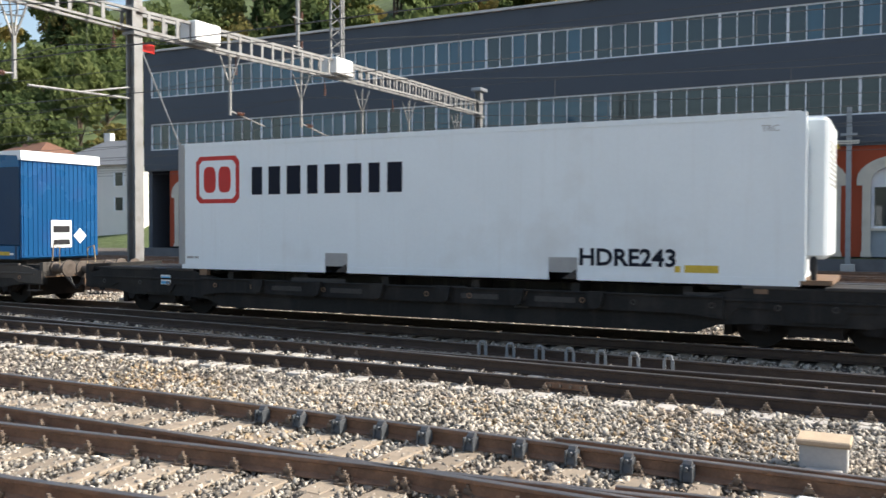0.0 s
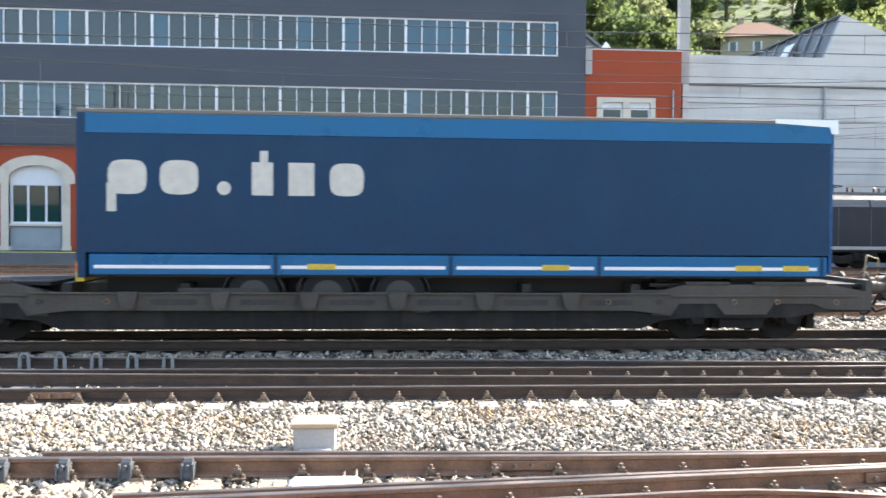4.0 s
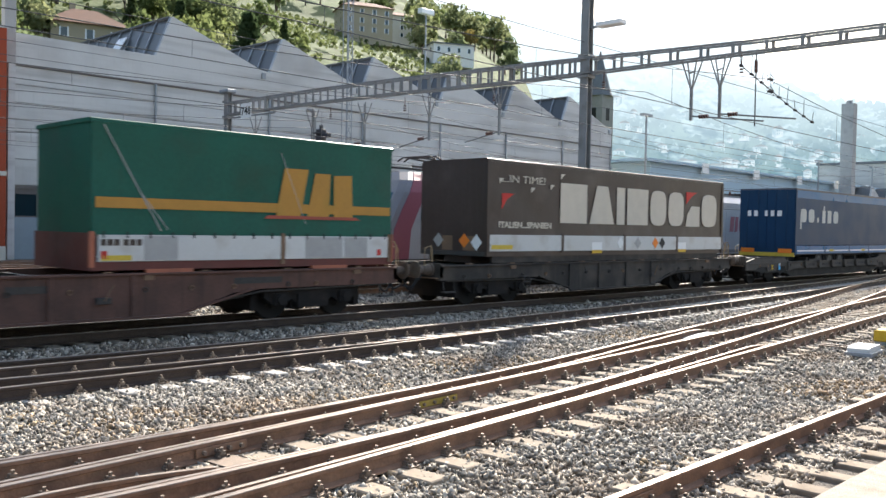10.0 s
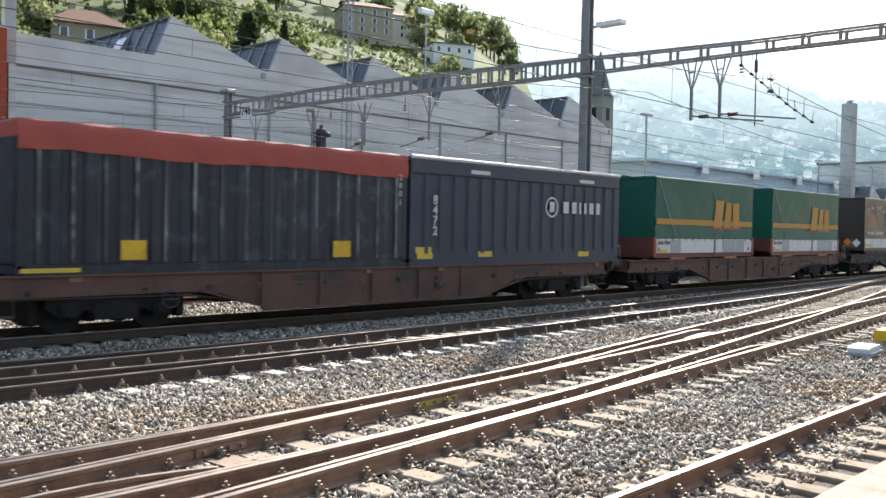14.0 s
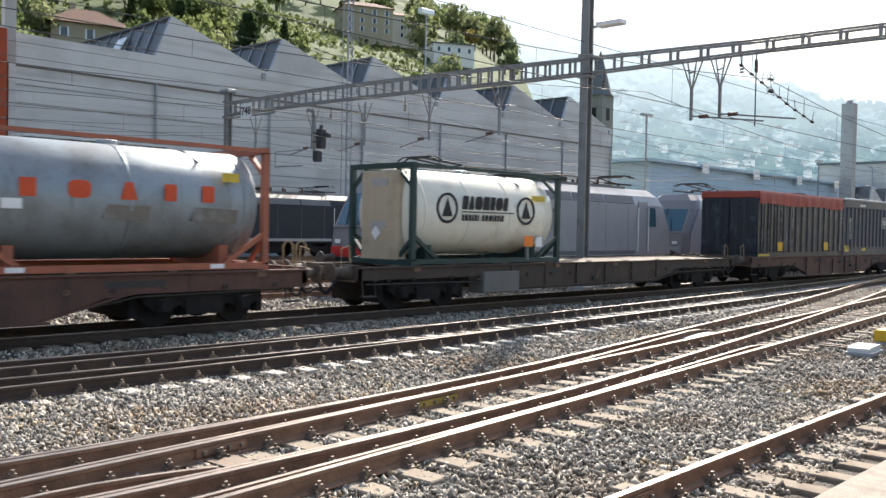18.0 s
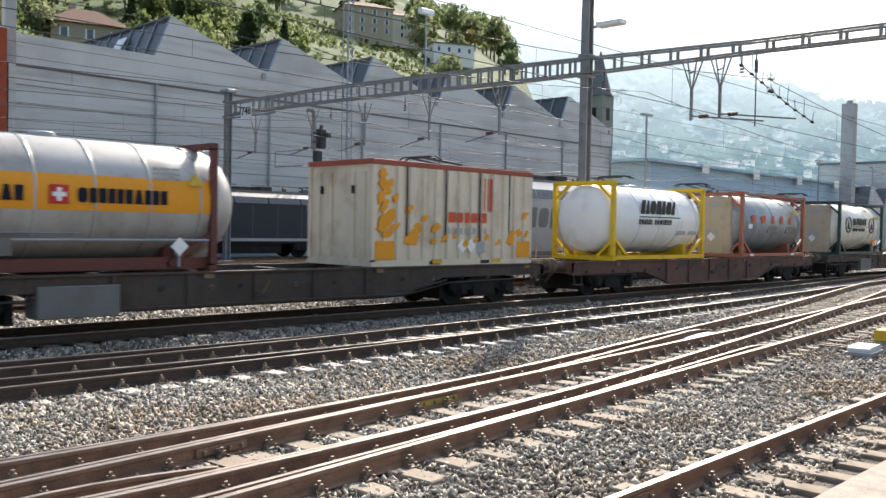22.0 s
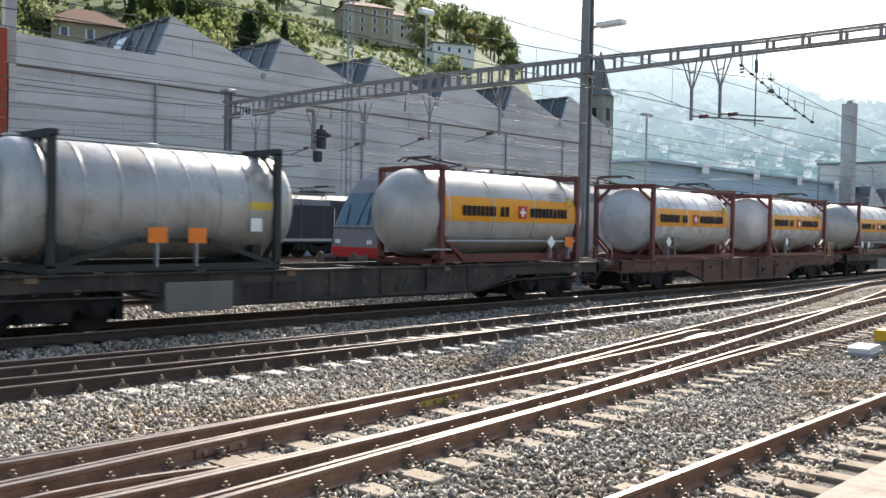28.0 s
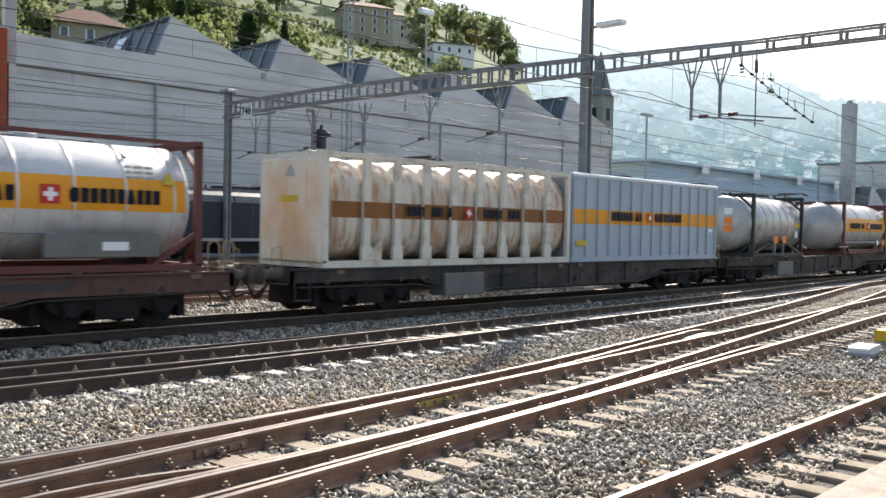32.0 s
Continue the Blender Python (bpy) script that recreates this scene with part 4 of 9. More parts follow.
part("cable_tray", box(-0.3, -0.22, 39.4, 44.4, 8.0, 8.08), M_GANTRY, GANTRY_B)

# hanging signal
M_SIGNAL = material("grey_black_signal_paint", (0.05, 0.05, 0.055), 0.7, 0, 0.15, 6.0, 30.0, 0.05)
sig = thing("hanging_signal", "dark railway signal hung from the gantry beam", "signal")
pipe = bmesh.new()
pts = [(27.9, 36.9, 8.0), (27.9, 36.4, 7.9), (27.9, 36.3, 7.6), (27.9, 36.3, 5.4)]
for a, b in zip(pts, pts[1:]):
    add_rod(pipe, a, b, 0.09, 8)
part("hanger", pipe, M_GANTRY, sig)
part("head", box(27.7, 28.05, 35.5, 35.95, 5.95, 6.95, 0.04), M_SIGNAL, sig, "dark signal head")
part("head", box(27.7, 28.05, 35.8, 36.2, 5.3, 5.85, 0.04), M_SIGNAL, sig, "dark lower signal head")
for zz in (6.25, 6.7):
    part("visor", box(27.45, 27.7, 35.55, 35.9, zz, zz + 0.04), M_SIGNAL, sig)
part("cap", box(27.8, 27.96, 35.64, 35.8, 6.95, 7.15, 0.02), M_SIGNAL, sig)
part("bracket", beams([((27.9, 36.3, 6.6), (27.9, 35.7, 6.6), 0.08, 0.08), ((27.9, 36.3, 5.7), (27.9, 35.9, 5.7), 0.08, 0.08)]), M_SIGNAL, sig)
part("side_lamp", box(27.75, 28.0, 35.05, 35.5, 6.5, 6.72, 0.03), M_SIGNAL, sig, "small lamp on the side of the head")
part("platform_rail", beams([((27.4, 36.6, 5.1), (27.4, 39.0, 5.1), 0.05, 0.05), ((27.4, 36.6, 5.9), (27.4, 39.0, 5.9), 0.04, 0.04), ((27.4, 39.0, 5.1), (27.4, 39.0, 5.9), 0.04, 0.04)]), M_GANTRY, sig)


# wires
def wire_run(y, z_low, z_high, label):
    w = thing("overhead_wire", label, "overhead wire", "overhead wires")
    cat = []
    spans = (-68.7, -20.4, 27.9, 76.2, 124.5)
    for a, b in zip(spans, spans[1:]):
        pts = [(a + (b - a) * i / 8, z_high - (z_high - z_low - 0.3) * (1 - (2 * i / 8 - 1) ** 2)) for i in range(9)]
        cat += [(p[0], y, p[1]) for p in pts][0 if a == spans[0] else 1:]
    part("catenary", tube(cat, 0.012, 5), M_WIRE, w)
    part("contact_wire", rod((-68.7, y, z_low), (124.5, y, z_low), 0.012, 5), M_WIRE, w)
    for a, b in zip(spans, spans[1:]):
        for i in range(1, 8):
            part("dropper_wire", rod((a + (b - a) * i / 8, y, z_low), (a + (b - a) * i / 8, y, z_high - (z_high - z_low - 0.3) * (1 - (2 * i / 8 - 1) ** 2)), 0.006, 4), M_WIRE, w)


for y in (12.5, 17.0, 23.0, 28.0, 32.5, 37.0, 41.5, 44.0):
    wire_run(y, 5.6, 7.1, "thin contact wire and catenary above a track")
for y, z in ((19.6, 9.2), (44.4, 10.6), (0.5, 9.2), (44.4, 9.9), (30.0, 9.4)):
    w = thing("feeder_wire", "single feeder wire along the yard", "overhead wire", "overhead wires")
    part("strand", rod((-68.7, y, z), (124.5, y, z), 0.014, 5), M_WIRE, w)
# section insulator gear seen against the sky
ten = thing("insulator_string", "string of dark insulators and clamps on the overhead line", "insulators")
run = [Vector((26.2, 12.6, 7.3)), Vector((28.2, 12.6, 6.85)), Vector((29.9, 12.6, 6.45)), Vector((31.9, 12.6, 6.1))]
part("strand", tube(run, 0.018, 6), M_WIRE, ten)
for k in range(9):
    s_ = k / 8 * 2.98
    p = run[int(s_)].lerp(run[int(s_) + 1], s_ - int(s_))
    part("clamp", rod(p - Vector((0.08, 0, 0)), p + Vector((0.08, 0, 0)), 0.045, 8), M_BLACK, ten)
    part("dropper_wire", rod(p, p + Vector((0.1 * (k % 3 - 1), 0, 0.35 + 0.25 * (k % 2))), 0.012, 5), M_WIRE, ten)
for zz in (6.72, 7.12):
    part("insulator", lathe([(27.95, 0.015), (28.0, 0.05), (28.06, 0.025), (28.12, 0.05), (28.18, 0.025), (28.24, 0.05), (28.30, 0.015)], "x", 10, (0, 12.5, zz)), M_BLACK, ten, "small ribbed section insulator")
    part("insulator_yoke", tube([(27.9, 12.5, zz - 0.1), (27.85, 12.5, zz + 0.1), (28.15, 12.5, zz + 0.16), (28.4, 12.5, zz + 0.05), (28.35, 12.5, zz - 0.12)], 0.012, 5), M_BLACK, ten)
part("hanger_rod", rod((27.9, 12.9, 7.95), (27.9, 12.9, 5.6), 0.022, 6), M_WIRE, ten)
part("insulator", rod((27.9, 12.9, 7.75), (27.9, 12.9, 7.35), 0.06, 8), M_INSUL, ten)

# posts standing on the first gantry's beam
part("mast_arm", rod((0.0, 19.5, 5.95), (0.0, 15.9, 5.85), 0.035, 6), M_GANTRY, GANTRY_A, "pale cantilever arm on the mast")
part("mast_arm", rod((0.0, 19.5, 6.3), (0.0, 17.6, 5.9), 0.03, 6), M_GANTRY, GANTRY_A)
post = part("top_post", beams([((-0.25, 30.4, 8.85), (-0.25, 30.4, 16.0), 0.07, 0.07)]), M_GANTRY, GANTRY_A, "lattice post on the beam")
part("post_leg", beams([((0.25, 30.4, 8.85), (0.25, 30.4, 16.0), 0.07, 0.07)]), M_GANTRY, post)
part("post_leg", beams([((0.0, 30.95, 8.85), (0.0, 30.95, 16.0), 0.07, 0.07)]), M_GANTRY, post)
for k in range(14):
    za = 8.9 + 0.5 * k
    for pa, pb in (((-0.25, 30.4), (0.0, 30.95)), ((0.0, 30.95), (0.25, 30.4)), ((0.25, 30.4), (-0.25, 30.4))):
        part("lacing", beams([((pa[0], pa[1], za), (pb[0], pb[1], za + 0.5), 0.035, 0.035)]), M_GANTRY, post)
pole = part("top_pole", rod((0, 27.8, 8.75), (0, 27.8, 16.0), 0.075, 8), M_GANTRY, GANTRY_A, "slim pole on the beam")
for zz in (9.0, 10.1):
    part("cross_arm", beams([((0, 27.5, zz), (0, 28.1, zz), 0.06, 0.06)]), M_GANTRY, pole)
    part("insulator", rod((0, 28.05, zz), (0, 28.05, zz + 0.3), 0.05, 8), M_INSUL, pole)
# ---- hillside, trees, houses, distance ----
M_HILL = material("hillside_grass", (0.10, 0.13, 0.05), 0.95, 0, 0.4, 0.03, 0.8, 0.6, (0.04, 0.05, 0.024), 0.4, 0.05, bump_dist=0.5)
M_LEAF = leaf_mat("green_leaves", (0.14, 0.175, 0.075), island=0.4)
M_LEAF2 = leaf_mat("yellowing_leaves", (0.23, 0.20, 0.08), island=0.4)
M_LEAF3 = leaf_mat("dark_conifer_leaves", (0.075, 0.105, 0.05))
# Olive leaf colour lightened to stand in for haze on distant trees.
M_LEAFHAZE = leaf_mat("haze_paled_olive_leaves", (0.21, 0.24, 0.135), island=0.4)
M_BARK = material("bark", (0.10, 0.075, 0.055), 0.9, 0, 0.2, 3.0, 20.0, 0.4)
M_VINE = leaf_mat("vine_rows", (0.17, 0.19, 0.085))


def hill_z(x, y):
    r = max(0.0, y - 72.0)
    k = x / max(y, 1.0)
    f = 1.0 - min(1.0, max(0.0, (k - 1.12) / 0.35))
    f = f * f * (3 - 2 * f)
    z = 0.40 * r * (0.12 + 0.88 * f) if y > 72 else 0.0
    terr = 0.5 * math.sin(z * 0.9) if r > 20 else 0.0
    n = noise.noise(Vector((x * 0.012, y * 0.012, 0))) * min(12.0, r * 0.08)
    return -0.3 + z + terr + n * f


def hill_mesh():
    bm = bmesh.new()
    xs = [-420 + i * 12 for i in range(100)]
    ys = [68 + i * 9 for i in range(48)]
    g = [[bm.verts.new((x, y, hill_z(x, y) if y > 72 else -0.6)) for y in ys] for x in xs]
    for i in range(len(xs) - 1):
        for j in range(len(ys) - 1):
            bm.faces.new((g[i][j], g[i + 1][j], g[i + 1][j + 1], g[i][j + 1]))
    return tagged(part("hillside", bm, M_HILL, smooth=True), "steep green hillside with terraces behind the workshops", "hillside", kind="structure")


hill_mesh()


def leaf_cloud(bm, centre, radius, n, size, rng, squash=0.8):
    for _ in range(n):
        d = Vector((rng.gauss(0, 1), rng.gauss(0, 1), rng.gauss(0, 1))).normalized() * radius * (0.55 + 0.5 * rng.random())
        p = centre + Vector((d.x, d.y, d.z * squash))
        q = Euler((rng.uniform(0, 6.3), rng.uniform(0, 6.3), rng.uniform(0, 6.3))).to_matrix()
        s = size * rng.uniform(0.6, 1.4)
        vs = [bm.verts.new(p + q @ Vector(c) * s) for c in ((-1, -0.5, 0.1), (0.1, -0.8, -0.15), (1, -0.1, 0.15), (0.4, 0.8, -0.1), (-0.6, 0.6, 0.2))]
        bm.faces.new(vs)


def tree_proto(h, kind, seed):
    rng = random.Random(seed)
    t = thing("tree", "", "tree", "trees on the hillside")
    bm = bmesh.new()
    trunk_top = Vector((rng.uniform(-0.3, 0.3), rng.uniform(-0.3, 0.3), h * 0.55))
    add_rod(bm, (0, 0, -1.0), trunk_top, 0.03 * h, 7, 0.012 * h)
    limbs = []
    for _ in range(7):
        a = rng.uniform(0, 6.28)
        s = Vector((0, 0, h * rng.uniform(0.25, 0.5)))
        e = s + Vector((math.cos(a), math.sin(a), 0.9)) * h * rng.uniform(0.18, 0.3)
        add_rod(bm, s, e, 0.01 * h, 5, 0.004 * h)
        limbs.append(e)
    part("trunk", bm, M_BARK, t)
    bm = bmesh.new()
    if kind == "conifer":
        for k in range(12):
            z = h * (0.18 + 0.8 * k / 12)
            r = h * 0.2 * (1.05 - k / 12)
            for j in range(5):
                a = rng.uniform(0, 6.28)
                leaf_cloud(bm, Vector((math.cos(a) * r * 0.6, math.sin(a) * r * 0.6, z)), r * 0.55, 16, 0.035 * h, rng, 0.5)
    else:
        tops = limbs + [trunk_top + Vector((rng.uniform(-1, 1) * h * 0.16, rng.uniform(-1, 1) * h * 0.16, rng.uniform(-0.05, 0.38) * h)) for _ in range(9)]
        for c in tops:
            leaf_cloud(bm, c, h * rng.uniform(0.11, 0.19), 55, 0.034 * h, rng)
    part("crown", bm, {"green": M_LEAF, "yellow": M_LEAF2, "conifer": M_LEAF3, "pale": M_LEAFHAZE}[kind], t)
    return t


LABELS = {"pale": "olive-green tree paled in colour for haze", "green": "leafy green tree on the slope", "yellow": "tree with yellowing autumn leaves on the slope", "conifer": "dark slender conifer on the slope"}
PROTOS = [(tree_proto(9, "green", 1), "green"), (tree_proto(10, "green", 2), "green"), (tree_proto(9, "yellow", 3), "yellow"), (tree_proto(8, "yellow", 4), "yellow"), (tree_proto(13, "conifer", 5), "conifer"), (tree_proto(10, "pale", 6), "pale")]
placed = 0
rng = random.Random(11)


def plant(x, y, which, s):
    if x < -400:
        return
    ob, kind = PROTOS[which]
    c = copy_thing(ob, pose(x, y, hill_z(x, y) - 0.7, 0, 0, rng.uniform(0, 360)))
    c.scale = (s * rng.uniform(0.9, 1.15), s * rng.uniform(0.9, 1.15), s * rng.uniform(0.85, 1.2))
    tagged(c, LABELS[kind], "tree", "trees on the hillside")


# dense wood to the left of and above the office block
for i in range(116):
    y = rng.uniform(84, 250)
    x = y * rng.uniform(-1.6, -0.12)
    plant(x, y, rng.choice((0, 1, 1, 2, 3, 4, 0)), rng.uniform(0.9, 1.6) * (1 + y / 500))
for i in range(38):
    y = rng.uniform(170, 340)
    plant(y * rng.uniform(-1.35, -0.15), y, rng.choice((0, 1, 2, 4, 1)), rng.uniform(1.5, 2.3))
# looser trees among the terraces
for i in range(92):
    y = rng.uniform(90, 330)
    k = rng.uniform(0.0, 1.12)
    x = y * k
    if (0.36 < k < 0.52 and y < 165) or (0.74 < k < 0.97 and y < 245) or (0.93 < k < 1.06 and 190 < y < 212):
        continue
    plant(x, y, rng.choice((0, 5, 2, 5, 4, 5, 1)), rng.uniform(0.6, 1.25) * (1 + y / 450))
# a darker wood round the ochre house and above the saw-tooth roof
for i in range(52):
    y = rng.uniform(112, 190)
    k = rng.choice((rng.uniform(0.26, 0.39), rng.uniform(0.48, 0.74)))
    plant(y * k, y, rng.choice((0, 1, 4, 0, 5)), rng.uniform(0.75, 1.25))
for i in range(14):
    y = rng.uniform(165, 225)
    plant(y * rng.uniform(-1.15, -0.8), y, rng.choice((0, 1, 2)), rng.uniform(1.4, 1.9))
# skyline trees at the shoulder of the hill, mostly in the haze-paled leaf colour
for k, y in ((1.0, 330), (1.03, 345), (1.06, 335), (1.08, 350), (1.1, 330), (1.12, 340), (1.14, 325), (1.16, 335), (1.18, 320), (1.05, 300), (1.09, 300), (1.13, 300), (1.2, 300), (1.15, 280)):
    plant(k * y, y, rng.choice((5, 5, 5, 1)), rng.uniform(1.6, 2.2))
# bushes at the far end of the hall
for k, y in ((1.52, 60), (1.55, 64), (1.6, 66), (1.62, 70)):
    plant(k * y, y, 0, 0.8)
for ob, kind in PROTOS:
    tagged(ob, LABELS[kind], "tree", "trees on the hillside")
for n, (ob, kind) in enumerate(PROTOS):
    ob.matrix_basis = pose(-120 - 12 * n, 180, hill_z(-120 - 12 * n, 180) - 0.2)

# vine terraces: rows of low vines
bm = bmesh.new()
vr = random.Random(3)
for row in range(22):
    yy = 120 + row * 7.5
    for i in range(70):
        xx = yy * (0.28 + 0.8 * i / 70) + vr.uniform(-1, 1)
        if vr.random() < 0.75:
            leaf_cloud(bm, Vector((xx, yy + vr.uniform(-0.4, 0.4), hill_z(xx, yy) + 0.9)), 0.9, 7, 0.55, vr, 0.7)
tagged(part("vineyard", bm, M_VINE), "rows of yellow-green vines on the terraces", "vineyard", kind="stuff")


def house(x, y, w, d, h, roof_h, wall, label, storeys, cols, yaw=0.0, flat=False, z=None, roof_mat=None):
    z0 = hill_z(x, y) if z is None else z
    o = thing("house", label, "house", "houses on the hillside", pose(x, y, z0 - 1.5, 0, 0, yaw))
    h += 1.5
    part("wall", box(-w / 2, w / 2, -d / 2, d / 2, 0, h), wall, o)
    if flat:
        part("roof", box(-w / 2 - 0.4, w / 2 + 0.4, -d / 2 - 0.4, d / 2 + 0.4, h, h + 0.35), M_ROOFSHEET, o)
    else:
        bm = bmesh.new()
        e = 0.7
        b = [bm.verts.new(p) for p in ((-w / 2 - e, -d / 2 - e, h - 0.2), (w / 2 + e, -d / 2 - e, h - 0.2), (w / 2 + e, d / 2 + e, h - 0.2), (-w / 2 - e, d / 2 + e, h - 0.2))]
        t = [bm.verts.new(p) for p in ((-w / 2 + d * 0.4, 0, h + roof_h), (w / 2 - d * 0.4, 0, h + roof_h))]
        for f in ((b[0], b[1], t[1], t[0]), (b[2], b[3], t[0], t[1]), (b[1], b[2], t[1]), (b[3], b[0], t[0]), (b[3], b[2], b[1], b[0])):
            bm.faces.new(f)
        rf = part("roof", bm, roof_mat or M_TILE, o, "dark hipped roof" if roof_mat else "hipped red tile roof")
        part("chimney", box(-w * 0.2, -w * 0.2 + 0.9, 0.3, 1.2, h + roof_h * 0.4, h + roof_h + 1.0), wall, rf)
    for s in range(storeys):
        zz = h - 1.2 - s * 2.9 - 1.4
        for c in range(cols):
            for face in (0, 1):
                u = (c + 0.5) / cols
                if face == 0:
                    xx = -w / 2 + w * u
                    win = part("window", box(xx - 0.55, xx + 0.55, -d / 2 - 0.04, -d / 2 + 0.02, zz, zz + 1.5), M_GLASS, o)
                    for sx in (-0.62, 0.62):
                        part("shutter", box(xx + sx - 0.12, xx + sx + 0.12, -d / 2 - 0.06, -d / 2, zz - 0.1, zz + 1.6), M_WFRAME, win)
                elif c < max(1, cols // 2):
                    yy = -d / 2 + d * (c + 0.5) / max(1, cols // 2)
                    part("window", box(-w / 2 - 0.04, -w / 2 + 0.02, yy - 0.55, yy + 0.55, zz, zz + 1.5), M_GLASS, o)
    return o


house(66, 150, 12, 10, 5.2, 3.2, M_YHOUSE, "ochre house with a hipped red tile roof", 2, 3, -15)
house(195, 228, 17, 12, 11, 2.6, M_YHOUSE, "ochre three-storey house among vines", 3, 4, -25)
house(236, 262, 22, 13, 11, 2.6, M_PHOUSE, "pale three-storey house among trees", 3, 5, -25)
house(224, 216, 15, 11, 6, 2.2, M_WHOUSE, "white house below the vines", 1, 4, -25, flat=True)
house(-85.5, 79, 11, 10, 9.8, 3.2, M_WHOUSE, "white house with a dark roof beyond the office block", 2, 3, 12, z=-0.3, roof_mat=M_ROOFSHEET)
house(-104, 82, 12, 10, 11.2, 2.6, M_PHOUSE, "pale low house with a tiled roof beside the wood", 2, 3, 0, z=-0.3)

# church tower
M_STONEWALL = material("grey_tower_stone", (0.27, 0.26, 0.25), 0.9, 0, 0.12, 0.4, 6.0, 0.2)
ch = thing("church_tower", "old stone church tower with a pointed spire", "church tower", m=pose(300, 204, 20))
part("tower", box(-4, 4, -4, 4, 0, 36, 0.1), M_STONEWALL, ch)
part("belfry_opening", box(-4.06, -3.9, -1.2, 1.2, 26, 31), M_BLACK, ch)
part("belfry_opening", box(-1.2, 1.2, -4.06, -3.9, 26, 31), M_BLACK, ch)
part("spire", lathe([(36, 5.6), (38, 4.6), (54, 0.2)], "z", 8), M_ROOFSHEET, ch)

# floodlight mast behind the hall
fl = thing("floodlight_mast", "tall slim floodlight mast behind the hall", "floodlight mast", m=pose(98.5, 100, 0))
part("pole", rod((0, 0, -0.3), (0, 0, 35.8), 0.22, 8, 0.12), M_STEEL, fl)
part("lamp_head", box(-1.4, 1.4, -0.5, 0.5, 35.6, 36.4, 0.05), M_SIGN, fl)
lm = thing("lattice_mast", "slim lattice radio mast in front of the hillside", "lattice mast", m=pose(41.5, 50.2, 0))
bm = bmesh.new()
for sx in (-0.25, 0.25):
    for sy in (-0.25, 0.25):
        add_beam(bm, (sx, sy, -0.3), (sx, sy, 19), 0.05, 0.05)
for k in range(20):
    for a, b in (((-0.25, -0.25), (0.25, -0.25)), ((0.25, -0.25), (0.25, 0.25))):
        add_beam(bm, (a[0], a[1], k * 0.95), (b[0], b[1], k * 0.95 + 0.95), 0.03, 0.03)
part("lattice", bm, M_STEEL, lm)

# low sheds, tower and town beyond the hall
M_BLUEROOF = material("blue_grey_shed", (0.40, 0.53, 0.62), 0.7, 0.1, 0.1, 0.3, 8.0, 0.1)
sh = thing("long_shed", "long low blue-grey shed with number plates on its edge", "shed", m=pose(0, 0, 0))
part("wall", box(100, 190, 60, 84, -0.3, 11.0), M_BLUEROOF, sh)
part("eave_strip", box(98, 191, 59.2, 85, 11.0, 11.4), M_BLUEROOF, sh)
for i in range(6):
    x0 = 112 + i * 16
    part("plate", box(x0, x0 + 1.8, 59.0, 59.15, 10.2, 11.6), M_SIGN, sh, "white number plate")
for i in range(8):
    x0 = 172 + i * 9
    o = thing("saw_tooth_shed", "pale gable of a small saw-tooth shed", "shed", "saw-tooth sheds beyond the hall", pose(x0, 57, -0.3))
    part("gable", prism([(0, 0), (0, 8.0), (1.2, 11.6), (8.2, 8.0), (8.2, 0)], "y", 0, 0.3), M_HALL, o)
    part("roof", prism([(0.1, 7.9), (1.25, 11.55), (8.1, 7.9), (8.1, 7.8), (1.25, 11.4), (0.2, 7.8)], "y", 0.3, 20), M_ROOFSHEET, o)
tw = thing("concrete_tower", "plain square concrete tower rising over the sheds", "tower", m=pose(161.8, 57.5, -0.3))
part("shaft", box(-0.9, 0.9, -1.05, 1.05, 0, 25.5, 0.05), M_CONC, tw)
part("cap", box(-0.4, 0.4, -0.4, 0.4, 25.5, 26.1), M_CONC, tw)
ofc = thing("industrial_block", "grey industrial block beside the tower", "building", m=pose(205, 66, -0.3))
part("wall", box(-8, 30, -6, 10, 0, 17.5), M_HALL, ofc)
part("roof", box(-8.5, 30.5, -6.5, 10.5, 17.5, 18), M_ROOFSHEET, ofc)
for s in range(3):
    for c in range(8):
        part("window", box(-7 + c * 4.5, -4 + c * 4.5, -6.05, -5.9, 4 + s * 5, 6.2 + s * 5), M_GLASS, ofc)
for px_, py_, ph in ((95.5, 58, 16.5), (150.0, 58, 14.5), (176, 58, 15)):
    pl = thing("yard_lamp", "slim yard lamp post with a flat head", "lamp post", "yard lamp posts", pose(px_, py_, -0.3))
    part("pole", rod((0, 0, 0), (0, 0, ph), 0.14, 8), M_STEEL, pl)
    part("head", box(-1.0, 1.0, -0.3, 0.3, ph, ph + 0.3), M_STEEL, pl)


